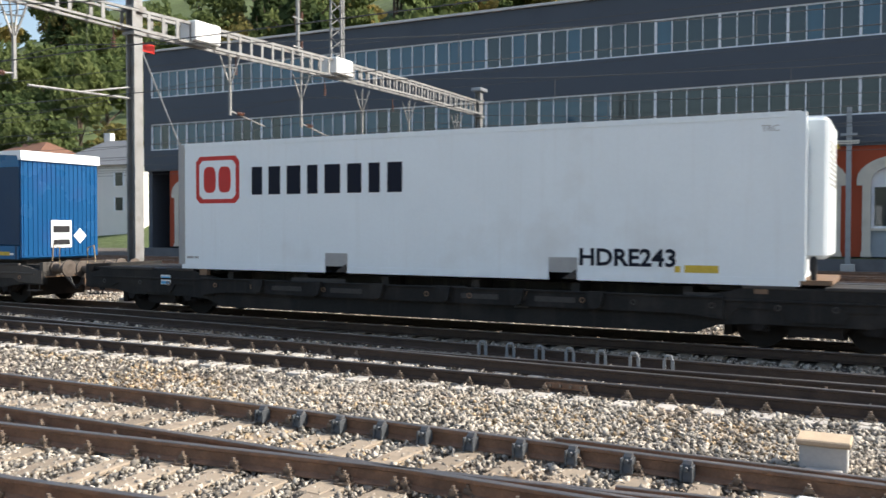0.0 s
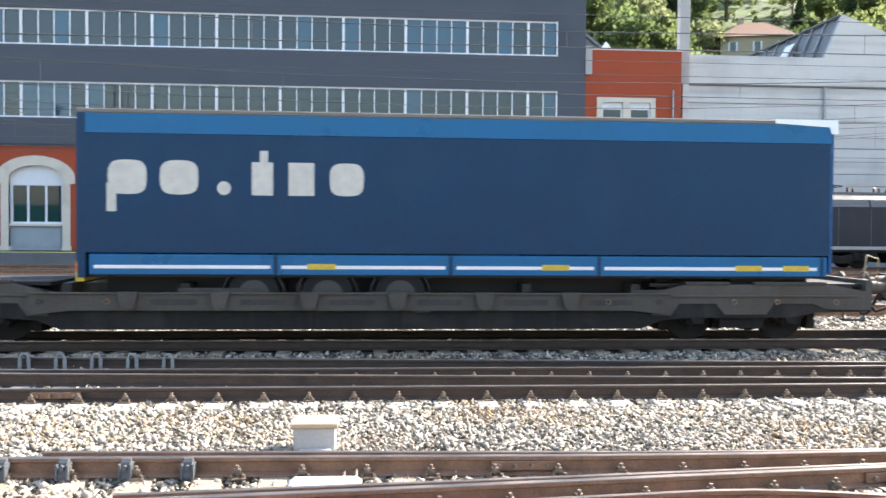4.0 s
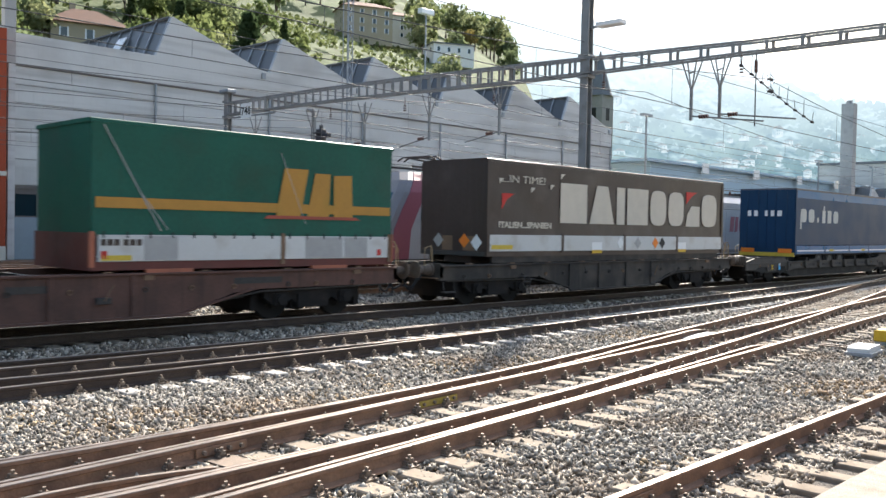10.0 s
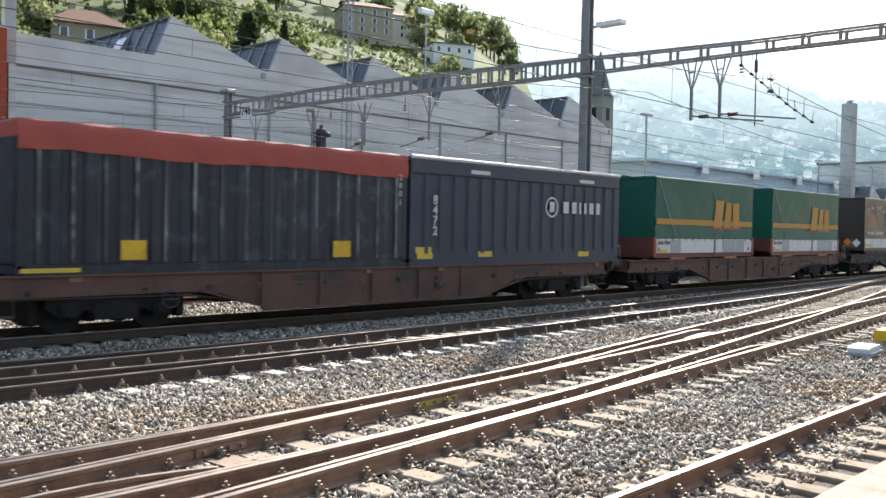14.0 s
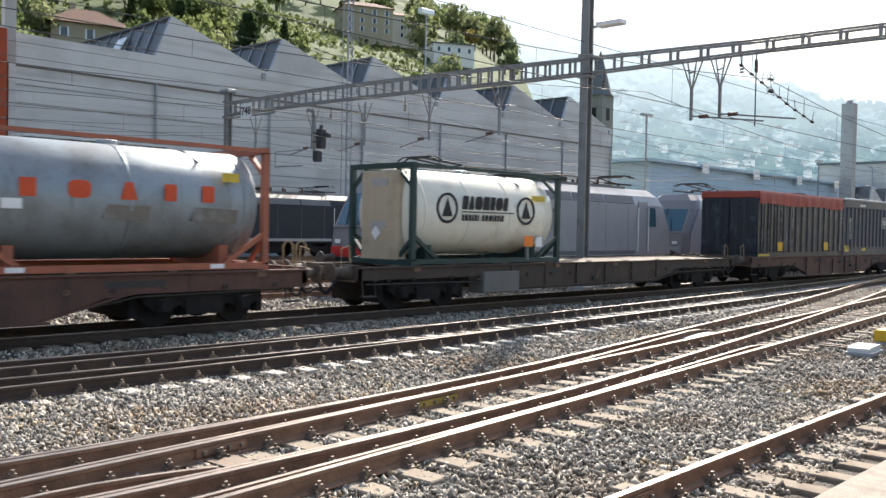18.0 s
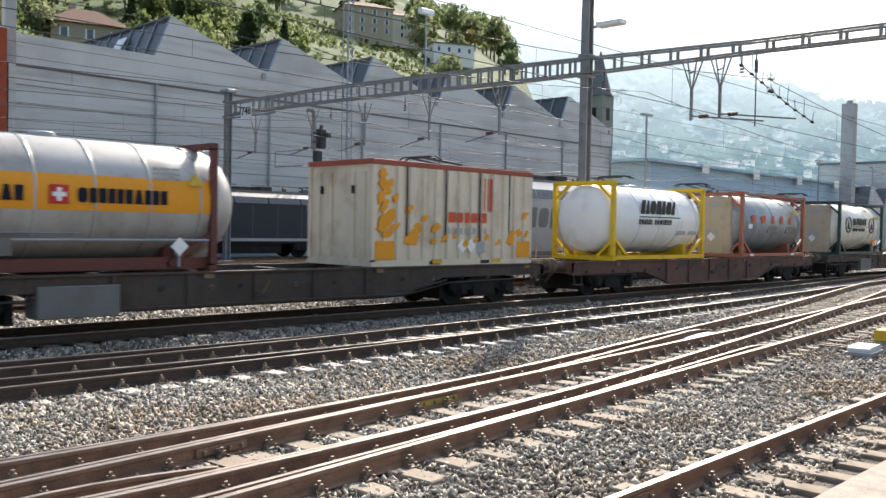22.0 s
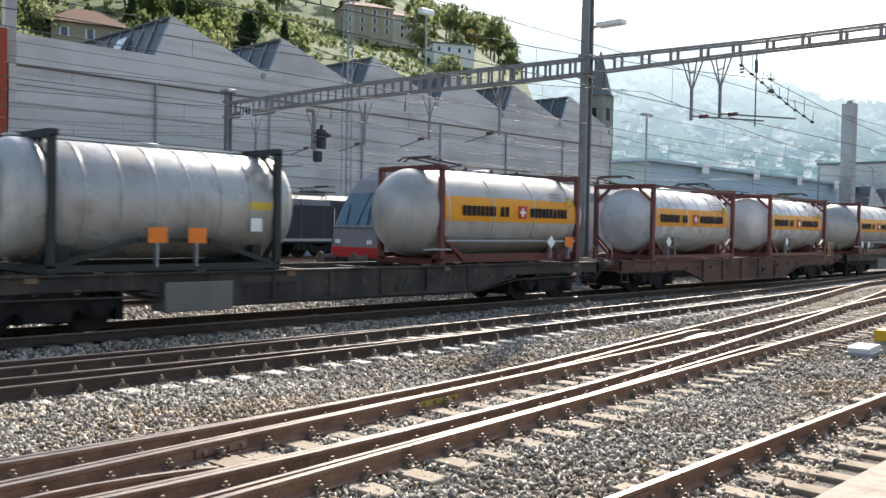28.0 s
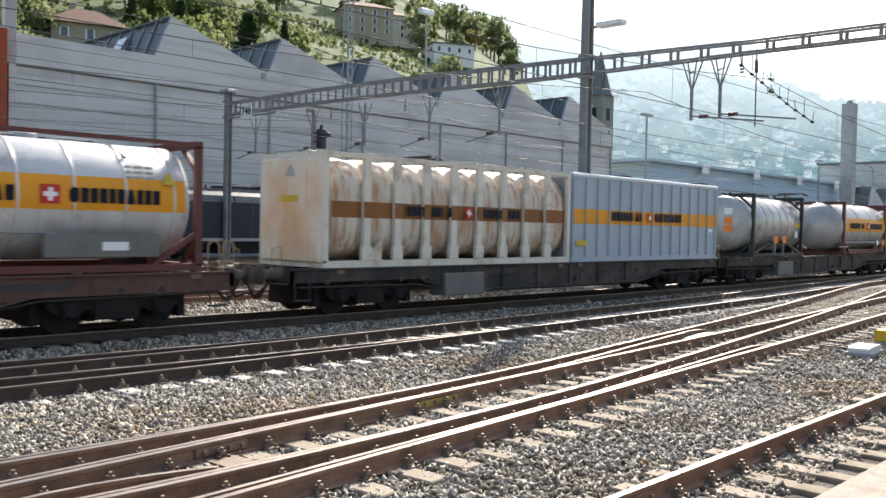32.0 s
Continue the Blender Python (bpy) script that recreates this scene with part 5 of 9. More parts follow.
# distant valley side, far beyond everything; haze painted in as a pale glow
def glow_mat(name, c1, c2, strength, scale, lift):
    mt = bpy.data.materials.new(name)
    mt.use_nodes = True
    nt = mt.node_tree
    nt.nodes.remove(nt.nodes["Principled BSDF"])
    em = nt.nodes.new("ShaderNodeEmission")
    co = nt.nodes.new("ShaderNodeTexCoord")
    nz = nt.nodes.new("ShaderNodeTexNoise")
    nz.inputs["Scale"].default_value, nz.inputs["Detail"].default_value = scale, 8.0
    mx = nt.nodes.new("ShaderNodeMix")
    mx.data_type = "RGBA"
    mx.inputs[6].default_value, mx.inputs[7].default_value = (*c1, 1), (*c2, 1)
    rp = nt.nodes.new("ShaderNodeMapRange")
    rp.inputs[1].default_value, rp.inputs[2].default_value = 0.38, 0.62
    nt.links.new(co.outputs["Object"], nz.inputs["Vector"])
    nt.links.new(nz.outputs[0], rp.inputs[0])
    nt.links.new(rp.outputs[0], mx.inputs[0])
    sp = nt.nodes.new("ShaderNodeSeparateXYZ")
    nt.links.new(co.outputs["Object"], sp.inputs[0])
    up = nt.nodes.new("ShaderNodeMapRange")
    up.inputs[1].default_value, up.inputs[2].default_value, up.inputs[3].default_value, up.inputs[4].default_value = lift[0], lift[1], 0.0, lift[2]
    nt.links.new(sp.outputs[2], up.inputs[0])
    # Glow pales towards near-white with height, in place of thickening haze.
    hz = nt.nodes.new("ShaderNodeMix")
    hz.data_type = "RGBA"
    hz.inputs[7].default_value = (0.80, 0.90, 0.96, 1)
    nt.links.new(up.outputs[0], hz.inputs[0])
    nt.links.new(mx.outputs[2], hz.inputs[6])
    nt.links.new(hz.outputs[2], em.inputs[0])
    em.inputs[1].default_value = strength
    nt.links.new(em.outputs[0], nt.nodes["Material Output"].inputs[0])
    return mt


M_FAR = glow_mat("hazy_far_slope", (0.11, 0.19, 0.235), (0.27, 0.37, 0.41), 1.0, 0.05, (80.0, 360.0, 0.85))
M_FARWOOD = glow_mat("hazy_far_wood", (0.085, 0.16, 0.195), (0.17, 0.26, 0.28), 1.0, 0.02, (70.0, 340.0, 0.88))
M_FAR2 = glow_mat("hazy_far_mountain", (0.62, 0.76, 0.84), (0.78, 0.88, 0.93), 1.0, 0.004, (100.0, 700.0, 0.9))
SLOPE = [(40, 0.25), (44, 0.24), (52, 0.225), (60, 0.19), (68, 0.15), (76, 0.12), (88, 0.09)]


def crest(profile, b, dist):
    e = float(np.interp(b, [p[0] for p in profile], [p[1] for p in profile]))
    return e * (1 + 0.10 * noise.noise(Vector((b * 0.35, dist * 0.01, 0))) + 0.05 * noise.noise(Vector((b * 1.6, dist * 0.01, 3))))


def ridge(name, dist, profile, mat, label, depth):
    """A far slope: (bearing from +y in degrees, elevation ratio of its crest), rising back from its foot."""
    bm = bmesh.new()
    rows = []
    n = 120
    b0, b1 = profile[0][0], profile[-1][0]
    for i in range(n + 1):
        b = b0 + (b1 - b0) * i / n
        e = crest(profile, b, dist)
        s, c = math.sin(radians(b)), math.cos(radians(b))
        rows.append([bm.verts.new((s * (dist + depth * k), c * (dist + depth * k), -2 + e * (dist + depth * k) * k)) for k in (0.0, 0.25, 0.5, 0.75, 1.0)])
    for p, q in zip(rows, rows[1:]):
        for i in range(4):
            bm.faces.new((p[i], q[i], q[i + 1], p[i + 1]))
    return tagged(part(name, bm, mat, smooth=True), label, "backdrop", kind="structure")


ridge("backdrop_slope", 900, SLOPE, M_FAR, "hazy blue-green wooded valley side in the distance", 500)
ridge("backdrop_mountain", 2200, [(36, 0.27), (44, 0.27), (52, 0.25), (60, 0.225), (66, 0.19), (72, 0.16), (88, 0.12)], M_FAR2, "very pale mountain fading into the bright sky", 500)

# woods on the far slope, glowing in painted haze colours
bm = bmesh.new()
fw = random.Random(8)
for i in range(3000):
    b = fw.uniform(47, 77)
    k = fw.uniform(0.0, 0.97)
    if noise.noise(Vector((b * 0.5, k * 9, 5))) < -0.12:
        continue
    d = 900 + 500 * k
    leaf_cloud(bm, Vector((math.sin(radians(b)) * d, math.cos(radians(b)) * d, 2 + crest(SLOPE, b, 900) * d * k)), fw.uniform(5, 9), 6, fw.uniform(3, 5.5), fw, 0.8)
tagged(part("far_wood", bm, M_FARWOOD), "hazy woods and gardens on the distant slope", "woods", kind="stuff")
# town houses on the far slope, haze put into their glowing colours
tr = random.Random(21)
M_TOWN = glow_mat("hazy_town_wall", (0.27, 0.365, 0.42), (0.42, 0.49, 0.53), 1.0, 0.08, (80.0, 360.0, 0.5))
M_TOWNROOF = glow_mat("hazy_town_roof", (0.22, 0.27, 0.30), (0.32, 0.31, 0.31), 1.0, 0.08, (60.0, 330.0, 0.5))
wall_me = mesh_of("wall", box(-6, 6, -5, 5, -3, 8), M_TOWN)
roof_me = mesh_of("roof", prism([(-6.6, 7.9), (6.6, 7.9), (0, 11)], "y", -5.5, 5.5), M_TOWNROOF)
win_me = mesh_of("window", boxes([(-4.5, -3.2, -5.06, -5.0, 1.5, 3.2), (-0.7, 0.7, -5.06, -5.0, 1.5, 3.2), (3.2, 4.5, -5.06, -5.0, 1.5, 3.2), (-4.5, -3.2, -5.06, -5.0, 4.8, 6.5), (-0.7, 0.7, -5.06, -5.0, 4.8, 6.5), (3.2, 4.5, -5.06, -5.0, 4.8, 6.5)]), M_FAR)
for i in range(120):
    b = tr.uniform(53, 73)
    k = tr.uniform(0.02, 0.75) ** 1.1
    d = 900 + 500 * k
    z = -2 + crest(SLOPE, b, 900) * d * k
    o = thing("town_house", "small hazy house of the distant town", "house", "houses of the distant town", pose(math.sin(radians(b)) * d, math.cos(radians(b)) * d, z + 1, 0, 0, -b + tr.uniform(-35, 35)))
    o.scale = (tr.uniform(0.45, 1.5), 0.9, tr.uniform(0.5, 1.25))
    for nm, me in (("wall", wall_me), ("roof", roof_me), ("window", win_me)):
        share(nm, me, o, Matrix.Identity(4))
# ---- the freight train: wagons ----
M_WDARK = material("sooty_wagon_steel", (0.036, 0.033, 0.031), 0.7, 0.1, 0.35, 2.0, 20.0, 0.25, (0.115, 0.095, 0.078), 0.42, 1.1, streak=0.45)
M_WBLACK = material("black_sooty_shaded_steel", (0.018, 0.0175, 0.017), 0.75, 0.1, 0.35, 2.0, 20.0, 0.25, (0.06, 0.052, 0.045), 0.25, 1.1, streak=0.25)
M_WRUST = material("brown_grey_wagon_steel", (0.072, 0.056, 0.046), 0.72, 0.1, 0.3, 2.0, 20.0, 0.2, (0.04, 0.031, 0.026), 0.4, 1.1, streak=0.45)
M_WGREY = material("grey_brown_wagon_steel", (0.09, 0.08, 0.07), 0.75, 0.15, 0.2, 2.0, 20.0, 0.15, (0.07, 0.055, 0.045), 0.35, 1.2, streak=0.3)
M_WBROWN = material("red_brown_wagon_steel", (0.122, 0.064, 0.05), 0.7, 0.05, 0.25, 1.5, 20.0, 0.2, (0.045, 0.032, 0.027), 0.4, 1.0, streak=0.5)
M_BOGIE = material("greasy_bogie_steel", (0.02, 0.018, 0.017), 0.85, 0.2, 0.3, 4.0, 30.0, 0.2, (0.06, 0.045, 0.035), 0.3, 2.0)
M_RUST = material("rusty_fittings", (0.20, 0.13, 0.085), 0.75, 0.1, 0.25, 5.0, 30.0, 0.2)
M_GREYBOX = material("pale_grey_box", (0.17, 0.165, 0.155), 0.7, 0.1, 0.15, 2.0, 20.0, 0.1, (0.14, 0.12, 0.10), 0.35, 1.5)
M_LABELBLUE = material("bright_blue_label", (0.10, 0.42, 0.70), 0.5)
M_LABELWHITE = material("white_label", (0.78, 0.79, 0.78), 0.5, 0, 0.04)
M_ORANGE = material("orange_plate", (0.80, 0.22, 0.03), 0.5, 0, 0.06)
M_WOOD = material("pale_deck_boards", (0.15, 0.12, 0.095), 0.85, 0, 0.2, 3.0, 20.0, 0.3)
M_TANPIPE = material("tan_pipe_paint", (0.36, 0.27, 0.16), 0.6, 0.1, 0.2, 6.0, 30.0, 0.1)
M_RECESS = material("dusty_sill_recess", (0.065, 0.06, 0.056), 0.8, 0.1, 0.3, 2.0, 20.0, 0.2, (0.05, 0.045, 0.04), 0.4, 2.0)
TRAIN_Y = 17.0
ROLLING, WHEELSETS = [], []


def wheelset_mesh():
    bm = bmesh.new()
    for s in (-1, 1):
        add_lathe(bm, [(s * 0.70 - 0.06, 0.10), (s * 0.70 - 0.065, 0.30), (s * 0.70 - 0.07, 0.45), (s * 0.70 + 0.065, 0.46), (s * 0.70 + 0.06, 0.30), (s * 0.70 + 0.10, 0.12)][::s], "y", 24)
    add_rod(bm, (0, -1.02, 0), (0, 1.02, 0), 0.08, 10)
    for k in range(6):
        a = k * math.pi / 3
        for s in (-1, 1):
            add_rod(bm, (math.cos(a) * 0.2, s * 0.80, math.sin(a) * 0.2), (math.cos(a) * 0.2, s * 0.83, math.sin(a) * 0.2), 0.03, 6)
    bmesh.ops.recalc_face_normals(bm, faces=bm.faces[:])
    return mesh_of("wheelset", bm, M_BOGIE)


def bogie_frame_mesh():
    o = [(-1.30, 0.52), (-1.28, 0.66), (-0.95, 0.70), (-0.55, 0.62), (0.55, 0.62), (0.95, 0.70), (1.28, 0.66), (1.30, 0.52), (1.10, 0.36), (0.72, 0.36), (0.55, 0.46), (0.35, 0.30), (-0.35, 0.30), (-0.55, 0.46), (-0.72, 0.36), (-1.10, 0.36)]
    bm = prism(o, "y", -1.07, -0.93)
    for ax in (-0.9, 0.9):
        add_box(bm, ax - 0.16, ax + 0.16, -1.16, -0.93, 0.33, 0.60)
        add_rod(bm, (ax, -1.16, 0.46), (ax, -1.22, 0.46), 0.12, 12)
    for sx in (-0.28, 0.0, 0.28):
        for k in range(4):
            add_rod(bm, (sx, -1.0, 0.32 + k * 0.085), (sx, -1.0, 0.37 + k * 0.085), 0.085, 8)
    return mesh_of("side_frame", bm, M_BOGIE)


WHEEL_MESH, FRAME_MESH = wheelset_mesh(), bogie_frame_mesh()
BOLSTER_MESH = mesh_of("bolster", prism([(-0.95, 0.62), (-0.3, 0.84), (0.3, 0.84), (0.95, 0.62), (0.42, 0.56), (0.42, 0.26), (-0.42, 0.26), (-0.42, 0.56)], "y", -1.12, 1.12), M_BOGIE)
BRAKE_MESH = mesh_of("brake_beam", prism([(-0.08, 0.22), (0.08, 0.22), (0.06, 0.74), (-0.06, 0.74)], "y", -0.9, 0.9), M_BOGIE)


def bogie(wagon, x):
    b = share("bogie", BOLSTER_MESH, wagon, pose(x, 0, 0), "dark two-axle bogie")
    share("side_frame", FRAME_MESH, b, Matrix.Identity(4))
    share("side_frame", FRAME_MESH, b, pose(0, 0, 0, 0, 0, 180))
    for bx in (-1.44, -0.4, 0.4, 1.44):
        share("brake_beam", BRAKE_MESH, b, pose(bx, 0, 0))
    for ax in (-0.9, 0.9):
        w = share("wheelset", WHEEL_MESH, b, pose(ax, 0, 0.46))
        WHEELSETS.append((w, ax))


M_BUFFER = material("dusty_buffer_steel", (0.125, 0.10, 0.082), 0.65, 0.15, 0.3, 4.0, 30.0, 0.2, (0.05, 0.04, 0.034), 0.35, 3.0)


def buffer_mesh():
    bm = bmesh.new()
    add_lathe(bm, [(0.0, 0.17), (0.05, 0.17), (0.06, 0.135), (0.30, 0.125), (0.31, 0.105), (0.50, 0.10), (0.52, 0.225), (0.56, 0.22), (0.58, 0.12)], "x", 18)
    bmesh.ops.recalc_face_normals(bm, faces=bm.faces[:])
    return mesh_of("buffer", bm, M_BUFFER)


BUFFER_MESH = buffer_mesh()


def coupling(wagon, x, s):
    bm = bmesh.new()
    add_box(bm, *sorted((x, x + s * 0.35)), -0.12, 0.12, 0.92, 1.1)
    add_rod(bm, (x + s * 0.3, 0, 1.0), (x + s * 0.62, 0, 0.75), 0.035, 6)
    add_rod(bm, (x + s * 0.1, 0.0, 0.98), (x + s * 0.12, 0.0, 0.52), 0.03, 6)
    part("screw_coupling", bm, M_RUST, wagon)
    part("brake_hose", tube([(x + s * 0.62 * k / 7, -0.45, 0.9 - 0.45 * math.sin(math.pi * k / 7)) for k in range(8)], 0.03, 6), M_BLACK, wagon)
    pts = [(0, -0.95, 1.05), (s * 0.28, -0.95, 1.05), (s * 0.28, -0.95, 1.55), (s * 0.05, -0.95, 1.62), (0.0, -0.95, 1.2)]
    part("shunter_handle", tube([(x + p[0], p[1], p[2]) for p in pts], 0.018, 6), M_TANPIPE, wagon, "tan-painted shunter handle")


SILLS = {
    "belly": lambda h: [(-h, 0.72), (-h, 1.12), (h, 1.12), (h, 0.72), (h - 3.9, 0.72), (h - 4.6, 0.66), (h - 5.9, 0.25), (-h + 5.9, 0.25), (-h + 4.6, 0.66), (-h + 3.9, 0.72)],
    "flat": lambda h: [(-h, 0.80), (-h, 1.12), (h, 1.12), (h, 0.80), (h - 4.2, 0.80), (h - 5.4, 0.44), (-h + 5.4, 0.44), (-h + 4.2, 0.80)],
    "pocket": lambda h: [(-h, 0.58), (-h, 0.92), (-h + 0.8, 1.06), (-h + 3.6, 1.06), (-h + 4.3, 0.90), (-h + 5.3, 0.88), (h - 5.3, 0.88), (h - 4.3, 0.90), (h - 3.6, 1.06), (h - 0.8, 1.06), (h, 0.92), (h, 0.58), (h - 1.1, 0.55), (h - 1.6, 0.46), (h - 3.4, 0.46), (h - 4.0, 0.42), (h - 4.4, 0.26), (-h + 4.4, 0.26), (-h + 4.0, 0.42), (-h + 3.4, 0.46), (-h + 1.6, 0.46), (-h + 1.1, 0.55)],
}


def wagon(u0, u1, style, mat, label, stops=(), deck=1.12):
    """A bogie container or pocket wagon between its headstocks, standing on the rails."""
    h = (u1 - u0) / 2
    uc = (u0 + u1) / 2
    w = thing("freight_wagon", label, "freight wagon", "wagons of the freight train", pose(uc, TRAIN_Y, 0))
    ROLLING.append((w, uc, 0.0))
    out = SILLS[style](h)
    rnd = random.Random(int(-u0 * 10))
    for y in (-1.24, 1.10):
        # Pocket sills take near-black to put the lower web's shade into its colour.
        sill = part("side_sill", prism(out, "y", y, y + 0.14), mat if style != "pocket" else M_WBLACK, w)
        if y > 0:
            continue
        lows = {"belly": 0.30, "flat": 0.47, "pocket": 0.36}[style]
        x = -h + 5.6
        if style == "pocket":
            # the upper beam stands proud of the lower web, whose shade is painted near-black
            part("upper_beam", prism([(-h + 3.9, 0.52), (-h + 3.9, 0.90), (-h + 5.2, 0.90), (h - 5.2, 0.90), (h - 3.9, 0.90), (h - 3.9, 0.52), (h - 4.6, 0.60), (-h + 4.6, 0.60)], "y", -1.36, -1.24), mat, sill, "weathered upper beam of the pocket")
            part("beam_flange", box(-h + 3.9, h - 3.9, -1.40, -1.24, 0.885, 0.915, 0.006), mat, sill)
            for s_ in (-1, 1):
                part("end_plate", prism([(s_ * (h - 0.02), 0.60), (s_ * (h - 0.02), 0.93), (s_ * (h - 0.8), 1.07), (s_ * (h - 3.6), 1.07), (s_ * (h - 4.2), 0.91), (s_ * (h - 4.2), 0.50), (s_ * (h - 3.85), 0.50), (s_ * (h - 3.7), 0.72), (s_ * (h - 3.0), 0.72), (s_ * (h - 2.85), 0.52), (s_ * (h - 2.05), 0.52), (s_ * (h - 1.9), 0.72), (s_ * (h - 1.15), 0.72), (s_ * (h - 0.9), 0.62)][::s_], "y", -1.27, -1.24), mat, sill, "weathered end plate cut out over the wheels")
                part("deck_edge", box(*sorted((s_ * (h - 0.9), s_ * (h - 2.3))), -1.29, -1.2, 1.06, 1.12, 0.01), M_RECESS, sill, "worn raised deck edge")
                part("deck_edge", box(*sorted((s_ * (h - 2.75), s_ * (h - 3.6))), -1.29, -1.2, 1.06, 1.12, 0.01), M_RECESS, sill)
                part("sole_bar", box(*sorted((s_ * (h - 0.3), s_ * (h - 4.1))), -1.30, -1.27, 0.84, 0.88, 0.006), mat, sill)
            while x < h - 5.0:
                part("lifting_bracket", prism([(x - 0.17, 0.93), (x + 0.17, 0.93), (x + 0.14, 0.80), (x + 0.11, 0.66), (x - 0.02, 0.60), (x - 0.12, 0.68)], "y", -1.47, -1.34), mat, sill, "bent steel bracket of the pocket")
                if rnd.random() < 0.7:
                    part("sill_recess", box(x + 0.35, x + 1.15, -1.366, -1.358, 0.70, 0.80, 0.002), M_RECESS, sill, "dusty recess of the beam")
                x += 1.55
        else:
            part("top_flange", box(-h, h, -1.30, -1.24, 1.075, 1.118, 0.006), mat, sill)
            part("flange", box(-h + 5.6, h - 5.6, -1.31, -1.24, lows - 0.05, lows, 0.006), mat, sill)
            while x < h - 5.5:
                part("stiffener", box(x - 0.045, x + 0.045, -1.29, -1.24, lows, 1.075, 0.008), mat, sill)
                x += 1.55
            for s_ in (-1, 1):
                part("knee_flange", beams([((s_ * (h - 4.1), -1.27, 0.74), (s_ * (h - 5.8), -1.27, lows), 0.06, 0.04)]), mat, sill)
        # small fittings of the sill: ring bolts, cable clamps, lever, release handle, plates
        for k in range(int(2 * h / 1.1)):
            xa = -h + 0.9 + k * 1.1 + rnd.uniform(-0.25, 0.25)
            part("lashing_ring", ring(xa, 0.80 if style != "pocket" else 0.76, 0.035, 0.055, -1.275 if style != "pocket" else -1.38, -1.25 if style != "pocket" else -1.36, 8), M_RUST if rnd.random() < 0.4 else M_RECESS, sill)
        xl = rnd.uniform(-1.5, 2.5)
        lev = part("brake_lever", beams([((xl, -1.34, 0.62), (xl + 0.16, -1.36, 0.92), 0.03, 0.02)]), M_RECESS if rnd.random() < 0.6 else M_RUST, sill, "small brake changeover lever")
        part("lever_plate", box(xl - 0.14, xl + 0.14, -1.33, -1.24, 0.56, 0.68, 0.008), M_RECESS, lev)
        part("brake_pipe", tube([(-h + 0.3, -1.18, 0.70), (-h + 3.9, -1.18, 0.66), (-h + 5.6, -1.16, 0.40), (h - 5.6, -1.16, 0.38), (h - 3.9, -1.18, 0.66), (h - 0.3, -1.18, 0.70)], 0.022, 6), M_RECESS, sill)
    for s_ in (-1, 1):
        xs_ = s_ * (h - 0.35)
        part("end_step", tube([(xs_ - 0.2, -1.2, 0.80), (xs_ - 0.2, -1.24, 0.42), (xs_ + 0.2, -1.24, 0.42), (xs_ + 0.2, -1.2, 0.80)], 0.02, 6), M_RECESS, w, "bent stirrup step below the headstock")
        part("step_tread", box(xs_ - 0.2, xs_ + 0.2, -1.30, -1.12, 0.40, 0.43), M_RECESS, w)
        part("air_pipe", tube([(s_ * (h - 2.2), -0.7, 0.95), (s_ * (h + 0.02), -0.7, 0.95), (s_ * (h + 0.15), -0.68, 0.80), (s_ * (h + 0.45), -0.62, 0.52), (s_ * (h + 0.72), -0.6, 0.60)], 0.03, 6), M_BLACK, w, "hanging black air hose")
        part("end_cock", box(s_ * h - 0.05, s_ * h + 0.05, -0.78, -0.64, 0.88, 1.0, 0.01), M_TANPIPE, w, "tan end cock")
        part("uncoupling_bar", tube([(s_ * (h + 0.05), -1.2, 0.78), (s_ * (h + 0.05), -0.2, 0.78), (s_ * (h + 0.05), 0.2, 0.86), (s_ * (h + 0.05), 1.2, 0.78)], 0.018, 5), M_RUST, w)
    if style != "pocket":
        for k in range(9):
            xa = -h + 1.2 + k * (2 * h - 2.4) / 8
            part("spigot", box(xa - 0.09, xa + 0.09, -1.22, -1.08, 1.118, 1.15, 0.008), M_RUST, w, "rusty folding spigot")
    part("brake_cylinder", lathe([(-0.4, 0.02), (-0.38, 0.17), (0.3, 0.17), (0.42, 0.05), (0.6, 0.03)], "x", 14, (1.4, -0.85, 0.52)), M_WDARK, w)
    part("equipment_box", box(2.6, 3.3, -1.05, -0.6, 0.34, 0.72, 0.02), M_WDARK, w, "dark valve box under the frame")
    part("centre_beam", prism([(-h + 0.2, 0.74), (-h + 0.2, 1.02), (h - 0.2, 1.02), (h - 0.2, 0.74), (h - 4.2, 0.74), (h - 5.0, 0.46), (-h + 5.0, 0.46), (-h + 4.2, 0.74)], "y", -0.4, 0.4), M_WDARK, w)
    cross = [(x - 0.08, x + 0.08, -1.1, 1.1, 0.86, 1.06) for x in [-h + 0.4 + i * (2 * h - 0.8) / 9 for i in range(10)]]
    for r in cross:
        part("cross_member", box(*r), M_WDARK, w)
    if style == "pocket":
        part("pocket_floor", boxes([(-h + 4.9, h - 4.9, -1.1, 1.1, 0.24, 0.32)]), M_WDARK, w)
        for s in (-1, 1):
            for xa, xb in ((h - 0.9, h - 2.2), (h - 2.9, h - 4.05)):
                for ya in (-1.0, 0.5):
                    part("deck_opening", boxes([sorted((s * xa, s * xb)) + [ya, ya + 0.5, 1.08, 1.084]]), M_BLACK, w, "dark slot in the end deck")
            part("end_platform", boxes([sorted((s * (h - 0.1), s * (h - 4.2))) + [-1.1, 1.1, 1.02, 1.08]]), M_WBLACK, w)
    for s in (-1, 1):
        part("headstock", boxes([sorted((s * h, s * (h - 0.12))) + [-1.24, 1.24, 0.80, 1.16]]), mat, w)
        for y in (-0.875, 0.875):
            b = share("buffer", BUFFER_MESH, w, pose(s * h, y, 1.0, 0, 0, 0 if s > 0 else 180))
        coupling(w, s * h, s)
        bogie(w, s * (h - 2.45))
    for sx in stops:
        x = sx - uc
